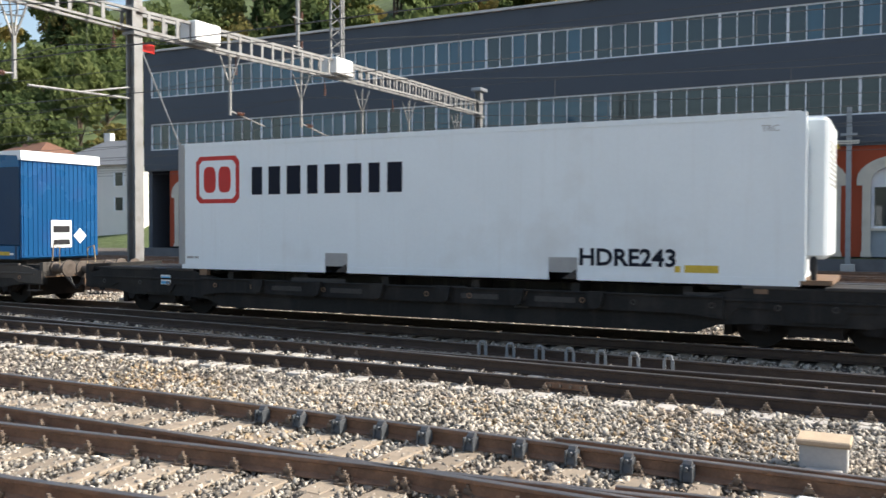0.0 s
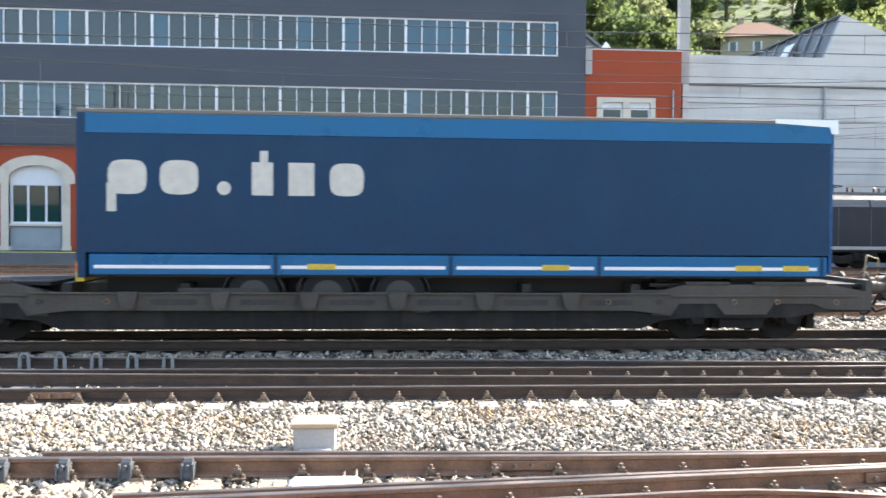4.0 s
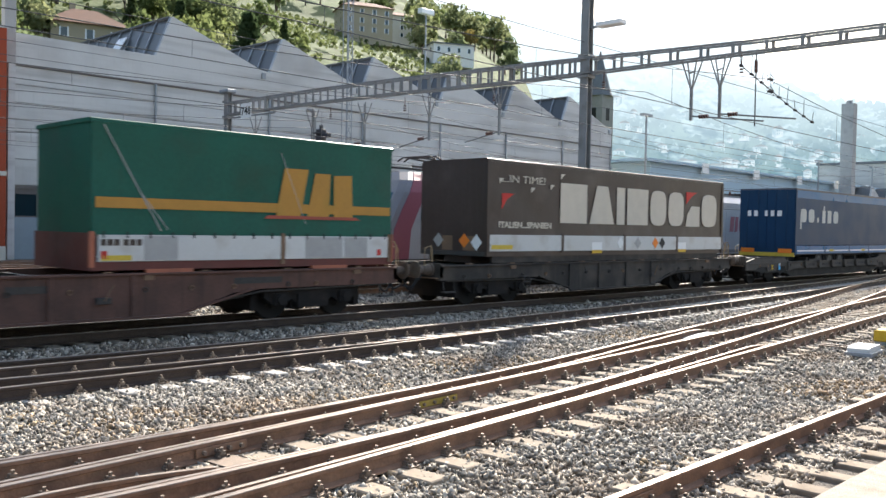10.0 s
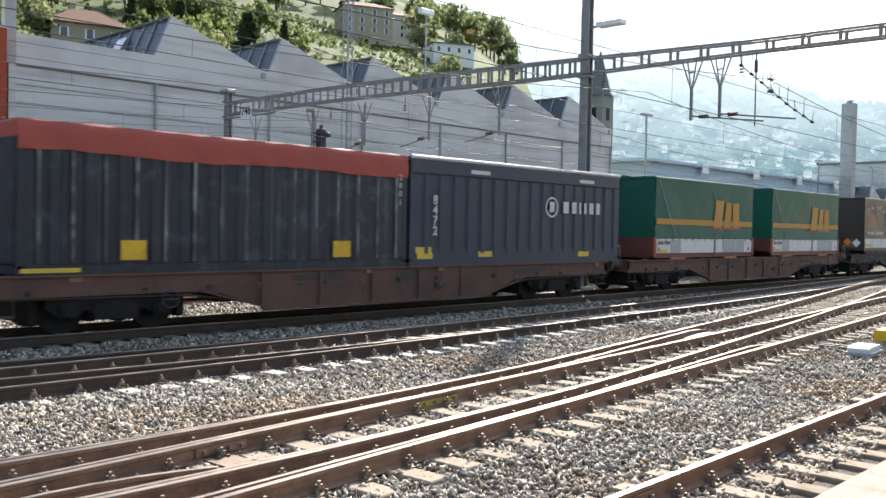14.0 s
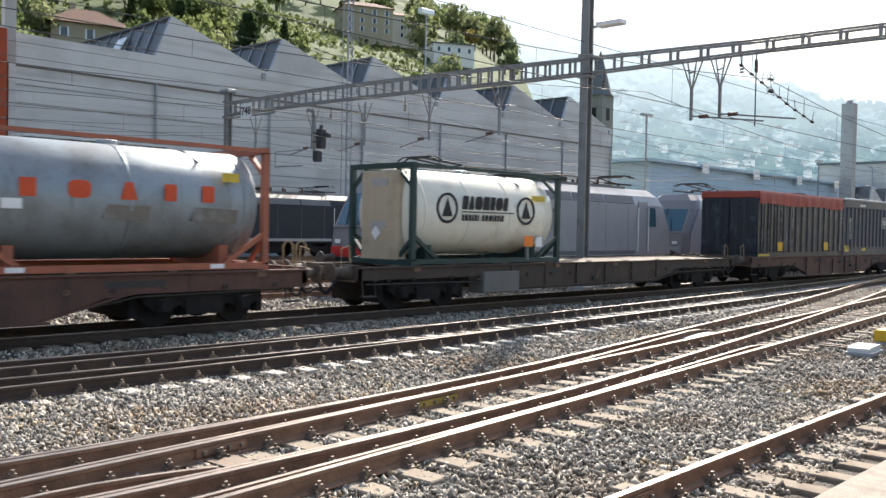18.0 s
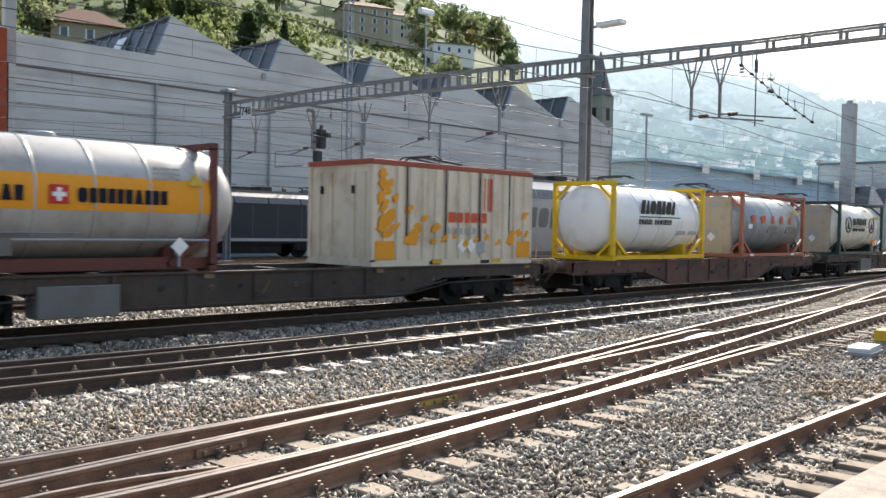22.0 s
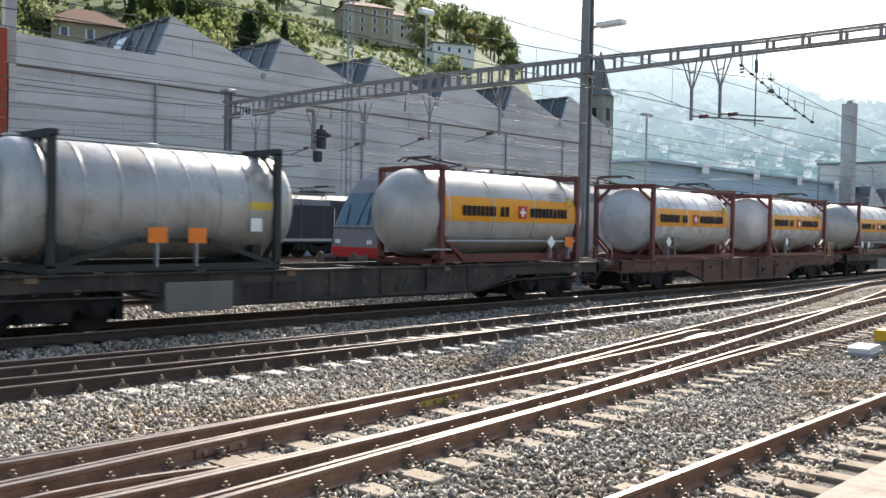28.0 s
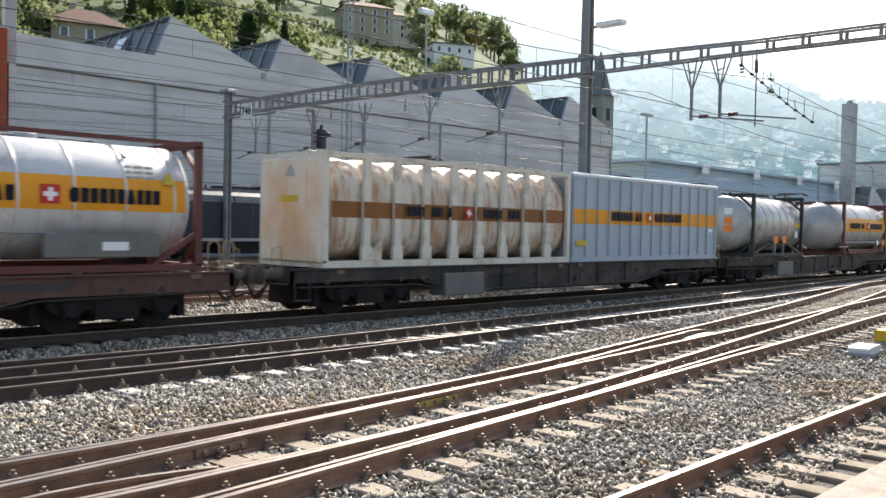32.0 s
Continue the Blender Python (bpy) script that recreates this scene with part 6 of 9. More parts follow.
        for y in (-1.28, 1.16):
            part("container_stop", boxes([(x - 0.11, x + 0.11, y, y + 0.12, 0.98, deck)]), M_RUST, w, "fold-down container stop")
    bx = part("brake_box", box(-5.1, -3.6, -1.34, -0.75, 0.34, 0.92, 0.02), M_GREYBOX, w, "pale grey equipment box under the frame") if style == "flat" else None
    if style == "belly":
        for xa in (h - 0.55, h - 0.2):
            part("hand_rail", tube([(xa, -1.12, 1.12), (xa, -1.12, 1.62), (xa + 0.06, -1.12, 1.72), (xa + 0.2, -1.12, 1.72), (xa + 0.26, -1.12, 1.62), (xa + 0.26, -1.12, 1.12)], 0.018, 6), M_TANPIPE, w, "bent tan hand rail")
        wh = part("hand_brake_wheel", tube([(-h + 3.45 + math.cos(2 * math.pi * k / 18) * 0.17, -1.32, 0.60 + math.sin(2 * math.pi * k / 18) * 0.17) for k in range(18)], 0.016, 5, True), M_RECESS, w)
        part("spoke", beams([((-h + 3.29, -1.32, 0.60), (-h + 3.61, -1.32, 0.60), 0.025, 0.025)]), M_RECESS, wh)
        part("hub", rod((-h + 3.45, -1.34, 0.60), (-h + 3.45, -1.2, 0.60), 0.035, 6), M_RECESS, wh)
    tank = bmesh.new()
    add_lathe(tank, [(-h + 6.5, 0.02), (-h + 6.55, 0.16), (-h + 7.6, 0.16), (-h + 7.65, 0.02)], "x", 12, (0, -0.7, 0.62))
    part("air_tank", tank, M_WDARK, w)
    part("air_tank", lathe([(h - 7.65, 0.02), (h - 7.6, 0.15), (h - 6.6, 0.15), (h - 6.55, 0.02)], "x", 12, (0, -0.65, 0.60)), M_WDARK, w)
    rig = bmesh.new()
    add_rod(rig, (-h + 3.9, -0.6, 0.5), (h - 3.9, -0.6, 0.5), 0.03, 6)
    add_rod(rig, (-h + 1.0, 0.3, 0.42), (h - 1.0, 0.3, 0.42), 0.03, 6)
    part("brake_rod", rig, M_WDARK, w)
    for xa, xb, za in ((h - 4.6, h - 3.4, 0.84), (-h + 6.4, -h + 7.8, 0.86), (0.2, 0.9, 0.80)):
        part("lettering_panel", box(xa, xb, -1.246, -1.24, za, za + 0.13), M_RECESS, w, "small weathered lettering panel")
    return w


W_A = wagon(-18.2, 1.3, "pocket", M_WBLACK, "dark sooty pocket wagon under a white container", (-14.3, -2.0), 1.12)
W_B = wagon(-38.9, -19.8, "pocket", M_WGREY, "grey-brown pocket wagon carrying a blue trailer", ())
W_C = wagon(-56.3, -40.2, "belly", M_WDARK, "dark dirty wagon carrying a brown trailer", (-53.4, -42.1))
W_D = wagon(-76.4, -57.8, "belly", M_WBROWN, "rusty brown container wagon under two green bodies", (-73.6, -68.2, -64.3, -59.1))
W_E = wagon(-96.2, -77.6, "belly", M_WBROWN, "red-brown fish-bellied wagon under dark bulk boxes", (-94.6, -87.6, -85.2, -78.2))
W_F = wagon(-116.8, -97.9, "flat", M_WRUST, "brown-grey half-empty container wagon with one tank", (-114.9, -109.1, -106.0, -100.0))
W_G = wagon(-136.8, -118.3, "belly", M_WBROWN, "brown fish-bellied wagon carrying two tank containers", (-134.3, -128.7, -125.2, -119.5))
W_H = wagon(-156.8, -138.2, "flat", M_WRUST, "brown-grey container wagon with a box and a tank", (-154.9, -149.2, -144.6, -139.0))
W_I = wagon(-176.8, -158.3, "belly", M_WBROWN, "red-brown fish-bellied wagon under two silver tanks", (-174.5, -168.9, -165.2, -159.6))
W_J = wagon(-197.4, -178.0, "flat", M_WDARK, "dark container wagon under two silver tanks", (-195.3, -189.8, -184.9, -179.2))
W_K = wagon(-217.8, -198.0, "flat", M_WDARK, "dark container wagon under two striped bulk containers", (-216.4, -208.0, -207.0, -198.6))
W_L = wagon(-238.0, -219.2, "belly", M_WBROWN, "red-brown wagon under a silver tank", (-225.8, -220.1))
LAB = part("route_label", box(-7.17, -6.87, -1.285, -1.275, 0.72, 0.95), M_LABELWHITE, W_A, "white and blue destination label")
for k in range(2):
    part("label_stripe", box(-7.15, -6.89, -1.29, -1.285, 0.74 + k * 0.11, 0.80 + k * 0.11), M_LABELBLUE, LAB)
LAB = part("route_label", box(-6.5, -6.3, -1.285, -1.275, 0.58, 0.88), M_LABELBLUE, W_B, "blue destination label")
part("label_stripe", box(-6.48, -6.32, -1.29, -1.285, 0.76, 0.85), M_LABELWHITE, LAB)
part("lifting_mark", prism([(-7.24, 0.60), (-6.96, 0.60), (-7.05, 0.66), (-7.05, 0.72), (-6.96, 0.78), (-7.24, 0.78), (-7.15, 0.72), (-7.15, 0.66)], "y", -1.285, -1.27), M_YELLOW, W_B, "yellow lifting mark")
part("deck_plate", boxes([(-1.0, 9.2, -1.0, 1.0, 1.06, 1.10)]), M_WOOD, W_F, "bare pale deck of the empty half")
# ---- the loads ----
M_WHITEBOX = material("white_reefer_skin", (0.78, 0.84, 0.865), 0.45, 0, 0.03, 0.8, 20.0, 0.03, (0.60, 0.60, 0.57), 0.15, 0.6, streak=0.12)
M_NAVYTEXT = material("navy_lettering", (0.010, 0.013, 0.024), 0.6, spec=0.15)
M_LOGORED = material("red_logo_paint", (0.50, 0.035, 0.03), 0.5)
M_GREYPATCH = material("grey_patch", (0.36, 0.36, 0.35), 0.7, 0, 0.1, 6.0)
M_BLUETARP = material("dark_blue_tarpaulin", (0.0055, 0.037, 0.092), 0.48, 0, 0.15, 0.8, 14.0, 0.06, (0.014, 0.047, 0.095), 0.3, 0.7, streak=0.15, spec=0.25)
M_BLUEBAND = material("bright_blue_band", (0.008, 0.115, 0.27), 0.32, 0, 0.08, 1.0, 14.0, 0.05)
M_BLUEWALL = material("light_blue_trailer_wall", (0.010, 0.075, 0.20), 0.25, 0, 0.08, 1.0, 14.0, 0.05, (0.03, 0.07, 0.2), 0.2, 1.2, streak=0.15)
M_GREYTEXT = material("grey_white_lettering", (0.52, 0.52, 0.48), 0.6)
M_BROWNTARP = material("dark_brown_tarpaulin", (0.046, 0.031, 0.026), 0.4, 0, 0.2, 0.8, 12.0, 0.1, (0.10, 0.08, 0.07), 0.3, 1.0, streak=0.2, spec=0.4)
M_CREAMTEXT = material("cream_lettering", (0.58, 0.53, 0.44), 0.65, 0, 0.08, 3.0)
M_ALU = material("white_aluminium_boards", (0.55, 0.56, 0.55), 0.5, 0.1, 0.06, 1.0, 20.0, 0.05, (0.35, 0.32, 0.27), 0.25, 1.5)
M_GREENTARP = material("green_tarpaulin", (0.010, 0.088, 0.060), 0.46, 0, 0.2, 0.7, 12.0, 0.1, (0.02, 0.06, 0.04), 0.3, 1.0, streak=0.2, spec=0.25)
M_ORANGESTRIPE = material("orange_stripe", (0.42, 0.22, 0.045), 0.6, 0, 0.1, 2.0, 12.0, 0.0, (0.25, 0.18, 0.04), 0.2, 1.0)
M_BULKBLUE = material("blue_black_bulk_steel", (0.030, 0.040, 0.064), 0.45, 0.0, 0.2, 1.0, 15.0, 0.05, (0.06, 0.06, 0.062), 0.3, 1.0, streak=0.3, spec=0.35)
M_BULKBLACK = material("black_scratched_steel", (0.018, 0.022, 0.031), 0.40, 0.0, 0.3, 1.0, 15.0, 0.08, (0.095, 0.108, 0.128), 0.2, 2.4, streak=0.4, spec=0.35)
M_WORNRIB = material("bare_worn_rib", (0.035, 0.04, 0.05), 0.4, 0.1, 0.5, 3.0, 20.0, 0.1, (0.34, 0.35, 0.36), 0.35, 2.2, streak=0.7, spec=0.5)
M_REDTARP = material("faded_red_tarpaulin", (0.31, 0.068, 0.05), 0.6, 0, 0.1, 1.0, 12.0, 0.12, (0.22, 0.05, 0.04), 0.25, 1.2)
M_TANKWHITE = material("white_tank_cladding", (0.78, 0.79, 0.78), 0.22, 0, 0.03, 0.8, 15.0, 0.02, (0.5, 0.48, 0.43), 0.18, 1.2, streak=0.12)
M_TANKCREAM = material("cream_tank_cladding", (0.76, 0.73, 0.62), 0.24, 0, 0.04, 0.8, 15.0, 0.02, (0.45, 0.41, 0.32), 0.2, 1.2, streak=0.15)
M_TANKSTEEL = material("dull_steel_cladding", (0.56, 0.57, 0.57), 0.28, 0.2, 0.08, 0.8, 15.0, 0.03, (0.30, 0.26, 0.21), 0.4, 0.9, streak=0.35)
M_TANKDULL = material("dull_grey_cladding", (0.42, 0.415, 0.395), 0.34, 0.2, 0.10, 0.8, 15.0, 0.03, (0.22, 0.19, 0.155), 0.42, 0.9, streak=0.4)
M_TANKGREY = material("dirty_grey_cladding", (0.40, 0.405, 0.395), 0.30, 0.2, 0.12, 0.8, 15.0, 0.04, (0.17, 0.135, 0.10), 0.42, 0.9, streak=0.45)
M_TANKBLUEGREY = material("blue_grey_tank_cladding", (0.27, 0.31, 0.335), 0.42, 0.35, 0.14, 0.6, 12.0, 0.03, (0.12, 0.11, 0.095), 0.45, 0.9, streak=0.45)
M_FYELLOW = material("yellow_frame_paint", (0.72, 0.46, 0.015), 0.45, 0, 0.08, 3.0, 20.0, 0.03, (0.3, 0.2, 0.06), 0.2, 3.0)
M_FORANGE = material("orange_brown_frame_paint", (0.36, 0.125, 0.075), 0.55, 0, 0.12, 3.0, 20.0, 0.05, (0.2, 0.09, 0.06), 0.3, 2.0)
M_FGREEN = material("dark_green_frame_paint", (0.03, 0.055, 0.05), 0.5, 0, 0.15, 3.0, 20.0, 0.05)
M_FMAROON = material("maroon_frame_paint", (0.13, 0.042, 0.036), 0.5, 0, 0.12, 3.0, 20.0, 0.05, (0.08, 0.04, 0.035), 0.3, 2.0)
M_FBLACK = material("black_green_frame_paint", (0.028, 0.033, 0.032), 0.5, 0, 0.15, 3.0, 20.0, 0.05)
M_BANDYELLOW = material("amber_band", (0.74, 0.31, 0.018), 0.5, 0, 0.05, 1.0, 12.0, 0.0, (0.45, 0.22, 0.04), 0.15, 1.0)
M_BANDBROWN = material("brown_band", (0.24, 0.10, 0.03), 0.6, 0, 0.12, 1.0, 12.0, 0.0, (0.35, 0.2, 0.1), 0.2, 1.0)
M_BEIGEEND = material("beige_heater_box", (0.46, 0.39, 0.28), 0.6, 0, 0.08, 1.5, 15.0, 0.03, (0.28, 0.22, 0.15), 0.3, 1.5, streak=0.2)
M_CREAMBOX = material("cream_ribbed_steel", (0.66, 0.585, 0.455), 0.5, 0, 0.08, 0.8, 15.0, 0.03, (0.33, 0.235, 0.14), 0.3, 1.2, streak=0.4)
M_ORANGERED = material("orange_red_lettering", (0.58, 0.085, 0.03), 0.5)
M_ROOFRED = material("red_brown_roof_edge", (0.30, 0.075, 0.05), 0.55, 0, 0.1, 1.5, 15.0, 0.05)
M_PALEBLUE = material("pale_blue_ribbed_steel", (0.37, 0.43, 0.49), 0.5, 0, 0.05, 0.8, 15.0, 0.03, (0.28, 0.33, 0.38), 0.2, 1.0, streak=0.12)
M_RUSTYWHITE = material("rust_streaked_white_steel", (0.62, 0.57, 0.48), 0.6, 0, 0.10, 0.7, 15.0, 0.06, (0.36, 0.17, 0.07), 0.42, 1.5, streak=0.8, run=0.47)
M_POSTWHITE = material("chipped_white_post", (0.66, 0.62, 0.53), 0.6, 0, 0.08, 1.0, 15.0, 0.05, (0.30, 0.17, 0.09), 0.25, 2.0, streak=0.3)
M_ORANGESTAIN = material("orange_stained_end", (0.74, 0.66, 0.54), 0.55, 0, 0.10, 0.5, 12.0, 0.04, (0.60, 0.30, 0.09), 0.55, 0.6, streak=0.35)
M_STAIN = material("brown_tank_stain", (0.17, 0.15, 0.125), 0.6, 0, 0.3, 6.0, 30.0, 0.05, (0.26, 0.27, 0.27), 0.4, 5.0)
M_PLATE = material("stained_yellow_plate", (0.58, 0.42, 0.06), 0.6, 0, 0.15, 10.0, 40.0)
M_TYRE = material("tyre_rubber", (0.018, 0.018, 0.018), 0.85, 0, 0.2, 10.0)
M_RIM = material("grey_wheel_rim", (0.07, 0.07, 0.07), 0.6, 0.3, 0.1, 5.0)


def load(name, u0, u1, z, label, category):
    o = thing(name, label, category, "loads of the freight train", pose((u0 + u1) / 2, TRAIN_Y, z))
    ROLLING.append((o, (u0 + u1) / 2, z))
    return o, (u1 - u0) / 2


def bars(parent, name, x, z, widths, height, mat, y, gap=0.1, label="", lean=0.0):
    """A row of plain bars in place of brand lettering."""
    for w in widths:
        if w > 0:
            bm = prism([(x, z), (x + w, z), (x + w + lean, z + height), (x + lean, z + height)], "y", y - 0.006, y)
            part(name, bm, mat, parent, label)
        x += abs(w) + gap
    return x


def brand_row(parent, name, x, z, rows, height, mat, y, gap=0.1, label="", slope=0.0):
    """A row of plain blocks, wedges and rounds in place of brand lettering."""
    for kind, w in rows:
        if kind == "wedge":
            pts = [(x, z), (x + w, z), (x + 0.72 * w, z + height), (x + 0.28 * w, z + height)]
        elif kind == "round":
            pts = [(x + w / 2 + w / 2 * math.copysign(abs(math.cos(q)) ** 0.6, math.cos(q)), z + height / 2 + height / 2 * math.copysign(abs(math.sin(q)) ** 0.6, math.sin(q))) for q in [2 * math.pi * k / 20 for k in range(20)]]
        else:
            pts = [(x, z), (x + w, z), (x + w, z + height), (x, z + height)]
        if kind != "space":
            part(name, prism([(u + slope * (v - z), v) for u, v in pts], "y", y - 0.006, y), mat, parent, label)
        x += w + gap
    return x


def draped(x0, x1, y, z0, z1, depth, seed, nx=70, nz=14):
    """A hanging sheet with slack folds, pressed in from the plane y."""
    bm = bmesh.new()
    g = []
    for i in range(nx + 1):
        col = []
        for j in range(nz + 1):
            x, z = x0 + (x1 - x0) * i / nx, z0 + (z1 - z0) * j / nz
            f = 0.6 * noise.noise(Vector((x * 0.9 + z * 0.7, z * 0.5, seed))) + 0.4 * noise.noise(Vector((x * 2.3 - z * 1.6, z * 0.9, seed + 7)))
            edge = min(1.0, 4 * min(j, nz - j) / nz)
            col.append(bm.verts.new((x, y + 0.002 + depth * edge * max(0.0, 0.5 + 0.9 * f), z)))
        g.append(col)
    for i in range(nx):
        for j in range(nz):
            bm.faces.new((g[i][j], g[i + 1][j], g[i + 1][j + 1], g[i][j + 1]))
    return bm


def diamond(parent, x, z, r, mat, y):
    part("hazard_diamond", prism([(x, z - r), (x + r, z), (x, z + r), (x - r, z)], "y", y - 0.012, y), mat, parent, "diamond hazard placard")


def corner_castings(parent, h, w, height, mat):
    for sx in (-1, 1):
        for sy in (-1, 1):
            for zz in (0, height - 0.118):
                x = sx * (h - 0.089)
                y = sy * (w - 0.081)
                part("corner_casting", box(x - 0.092, x + 0.092, y - 0.084, y + 0.084, zz, zz + 0.118, 0.012), mat, parent)


def ribbed_side(h, y, z0, z1, pitch, depth, flat=0.5):
    """Sheet with upright ribs, as one folded skin."""
    bm = bmesh.new()
    n = max(1, round(2 * h / pitch))
    p = 2 * h / n
    pts = []
    for i in range(n):
        b = -h + i * p
        pts += [(b, 0), (b + p * flat, 0), (b + p * (flat + 0.06), depth), (b + p * 0.94, depth)]
    pts.append((h, 0))
    a = [bm.verts.new((q[0], y - q[1], z0)) for q in pts]
    b = [bm.verts.new((q[0], y - q[1], z1)) for q in pts]
    for i in range(len(pts) - 1):
        bm.faces.new((a[i], a[i + 1], b[i + 1], b[i]))
    return bm


# white refrigerated container
def reefer():
    o, h = load("refrigerated_container", -14.95, -1.4, 1.12, "long white refrigerated container with red and navy markings", "container")
    H, w = 2.92, 1.27
    part("body", box(-h, h - 0.05, -w, w, 0.10, H - 0.06, 0.015), M_WHITEBOX, o)
    part("bottom_rail", boxes([(-h, h, -w - 0.012, w + 0.012, 0, 0.14)]), M_WHITEBOX, o)
    part("top_rail", boxes([(-h, h, -w - 0.012, w + 0.012, H - 0.1, H)]), M_WHITEBOX, o, "white top rail")
    for sx in (-1, 1):
        part("corner_post", boxes([(sx * h - 0.09, sx * h + 0.09, -w - 0.015, -w + 0.12, 0.1, H - 0.02)]), M_WHITEBOX if sx > 0 else M_GREYPATCH, o)
    for i in range(1, 12):
        x = -h + i * 2 * h / 12
        part("panel_seam", box(x - 0.006, x + 0.006, -w - 0.003, -w, 0.2, H - 0.14), M_WHITEBOX, o)
    unit = part("cooling_unit", box(h - 0.02, h + 0.42, -1.05, 1.05, 0.45, H - 0.08, 0.07), M_WHITEBOX, o, "white cooling unit on the container end")
    part("grille", boxes([(h + 0.415, h + 0.43, -0.8, 0.8, 1.7 + 0.09 * k, 1.75 + 0.09 * k) for k in range(9)]), M_GREYPATCH, unit)
    part("unit_pipe", rod((h + 0.2, -1.0, 0.1), (h + 0.2, -1.0, 0.5), 0.05), M_BLACK, unit)
    part("unit_tray", boxes([(h + 0.02, h + 0.5, -1.1, 1.1, 0.02, 0.1)]), M_RUST, unit)
    for k in range(2):
        part("door", box(-h - 0.05, -h, -w + 0.06 + k * (w - 0.05), k * (w - 0.05) - 0.02 + 0.0, 0.15, H - 0.12), M_WHITEBOX, o)
    for y in (-0.95, -0.3, 0.3, 0.95):
        part("locking_bar", rod((-h - 0.08, y, 0.15), (-h - 0.08, y, H - 0.15), 0.02, 6), M_GREYPATCH, o)
    y = -w - 0.002
    lx, lz, lw, lh = -h + 0.44, 1.52, 1.28, 1.08
    o2 = [(lx + 0.12, lz), (lx + lw - 0.12, lz), (lx + lw, lz + 0.12), (lx + lw, lz + lh - 0.12), (lx + lw - 0.12, lz + lh), (lx + 0.12, lz + lh), (lx, lz + lh - 0.12), (lx, lz + 0.12)]
    fr = part("logo_frame", prism(o2, "y", y - 0.004, y), M_LOGORED, o, "red rounded logo frame")
    part("logo_field", prism([(lx + lw / 2 + (p[0] - lx - lw / 2) * 0.84, lz + lh / 2 + (p[1] - lz - lh / 2) * 0.82) for p in o2], "y", y - 0.008, y - 0.004), M_WHITEBOX, fr)
    brand_row(fr, "logo_mark", lx + 0.24, lz + 0.24, (("round", 0.36), ("round", 0.36)), lh - 0.48, M_LOGORED, y - 0.008, 0.08)
    brand_row(o, "brand_mark", -h + 2.08, 1.70, (("bar", 0.288), ("bar", 0.32), ("bar", 0.368), ("bar", 0.272), ("bar", 0.4), ("bar", 0.352), ("bar", 0.272), ("bar", 0.352)), 0.62, M_NAVYTEXT, y, 0.18, "navy shape of the brand row")
    text_mesh("fleet_number", "HDRE243", 0.43, M_NAVYTEXT, o, on_side(h - 3.82, y, 0.29), wide=1.03, bold=0.012)
    part("data_plate", box(h - 2.05, h - 1.95, y - 0.004, y, 0.19, 0.3), M_PLATE, o)
    part("data_plate", box(h - 1.88, h - 1.3, y - 0.004, y, 0.19, 0.32), M_PLATE, o, "yellow data plate")
    for x in (-h + 4.35, -h + 9.43):
        pt = part("lifting_patch", box(x - 0.28, x + 0.28, y - 0.01, y, 0.0, 0.42), M_GREYPATCH, o, "grey lifting patch")
        part("lifting_mark", prism([(x - 0.02, 0.02), (x + 0.26, 0.02), (x + 0.26, 0.2)], "y", y - 0.014, y - 0.01), M_RECESS, pt)
    text_mesh("type_code", "TRC", 0.15, M_GREYPATCH, o, on_side(h - 0.62, y, 2.6))
    bars(o, "small_print", -h + 0.15, 0.24, (0.2, 0.12), 0.05, M_GREYPATCH, y, 0.03)


reefer()


# curtain-sided semi-trailers
def trailer_wheels(o, xs, z):
    for x in xs:
        for y in (-0.98, 0.98):
            bm = bmesh.new()
            add_lathe(bm, [(y - 0.17, 0.28), (y - 0.17, 0.46), (y - 0.12, 0.49), (y + 0.12, 0.49), (y + 0.17, 0.46), (y + 0.17, 0.28)], "y", 24, (x, 0, z))
            t = part("wheel", bm, M_TYRE, o, "black trailer tyre")
            bm = bmesh.new()
            s = -1 if y < 0 else 1
            add_lathe(bm, [(y + s * 0.175, 0.05), (y + s * 0.16, 0.10), (y + s * 0.12, 0.2), (y + s * 0.16, 0.28), (y + s * 0.176, 0.28)][::s], "y", 20, (x, 0, z))
            bmesh.ops.recalc_face_normals(bm, faces=bm.faces[:])
            part("rim", bm, M_RIM, t)


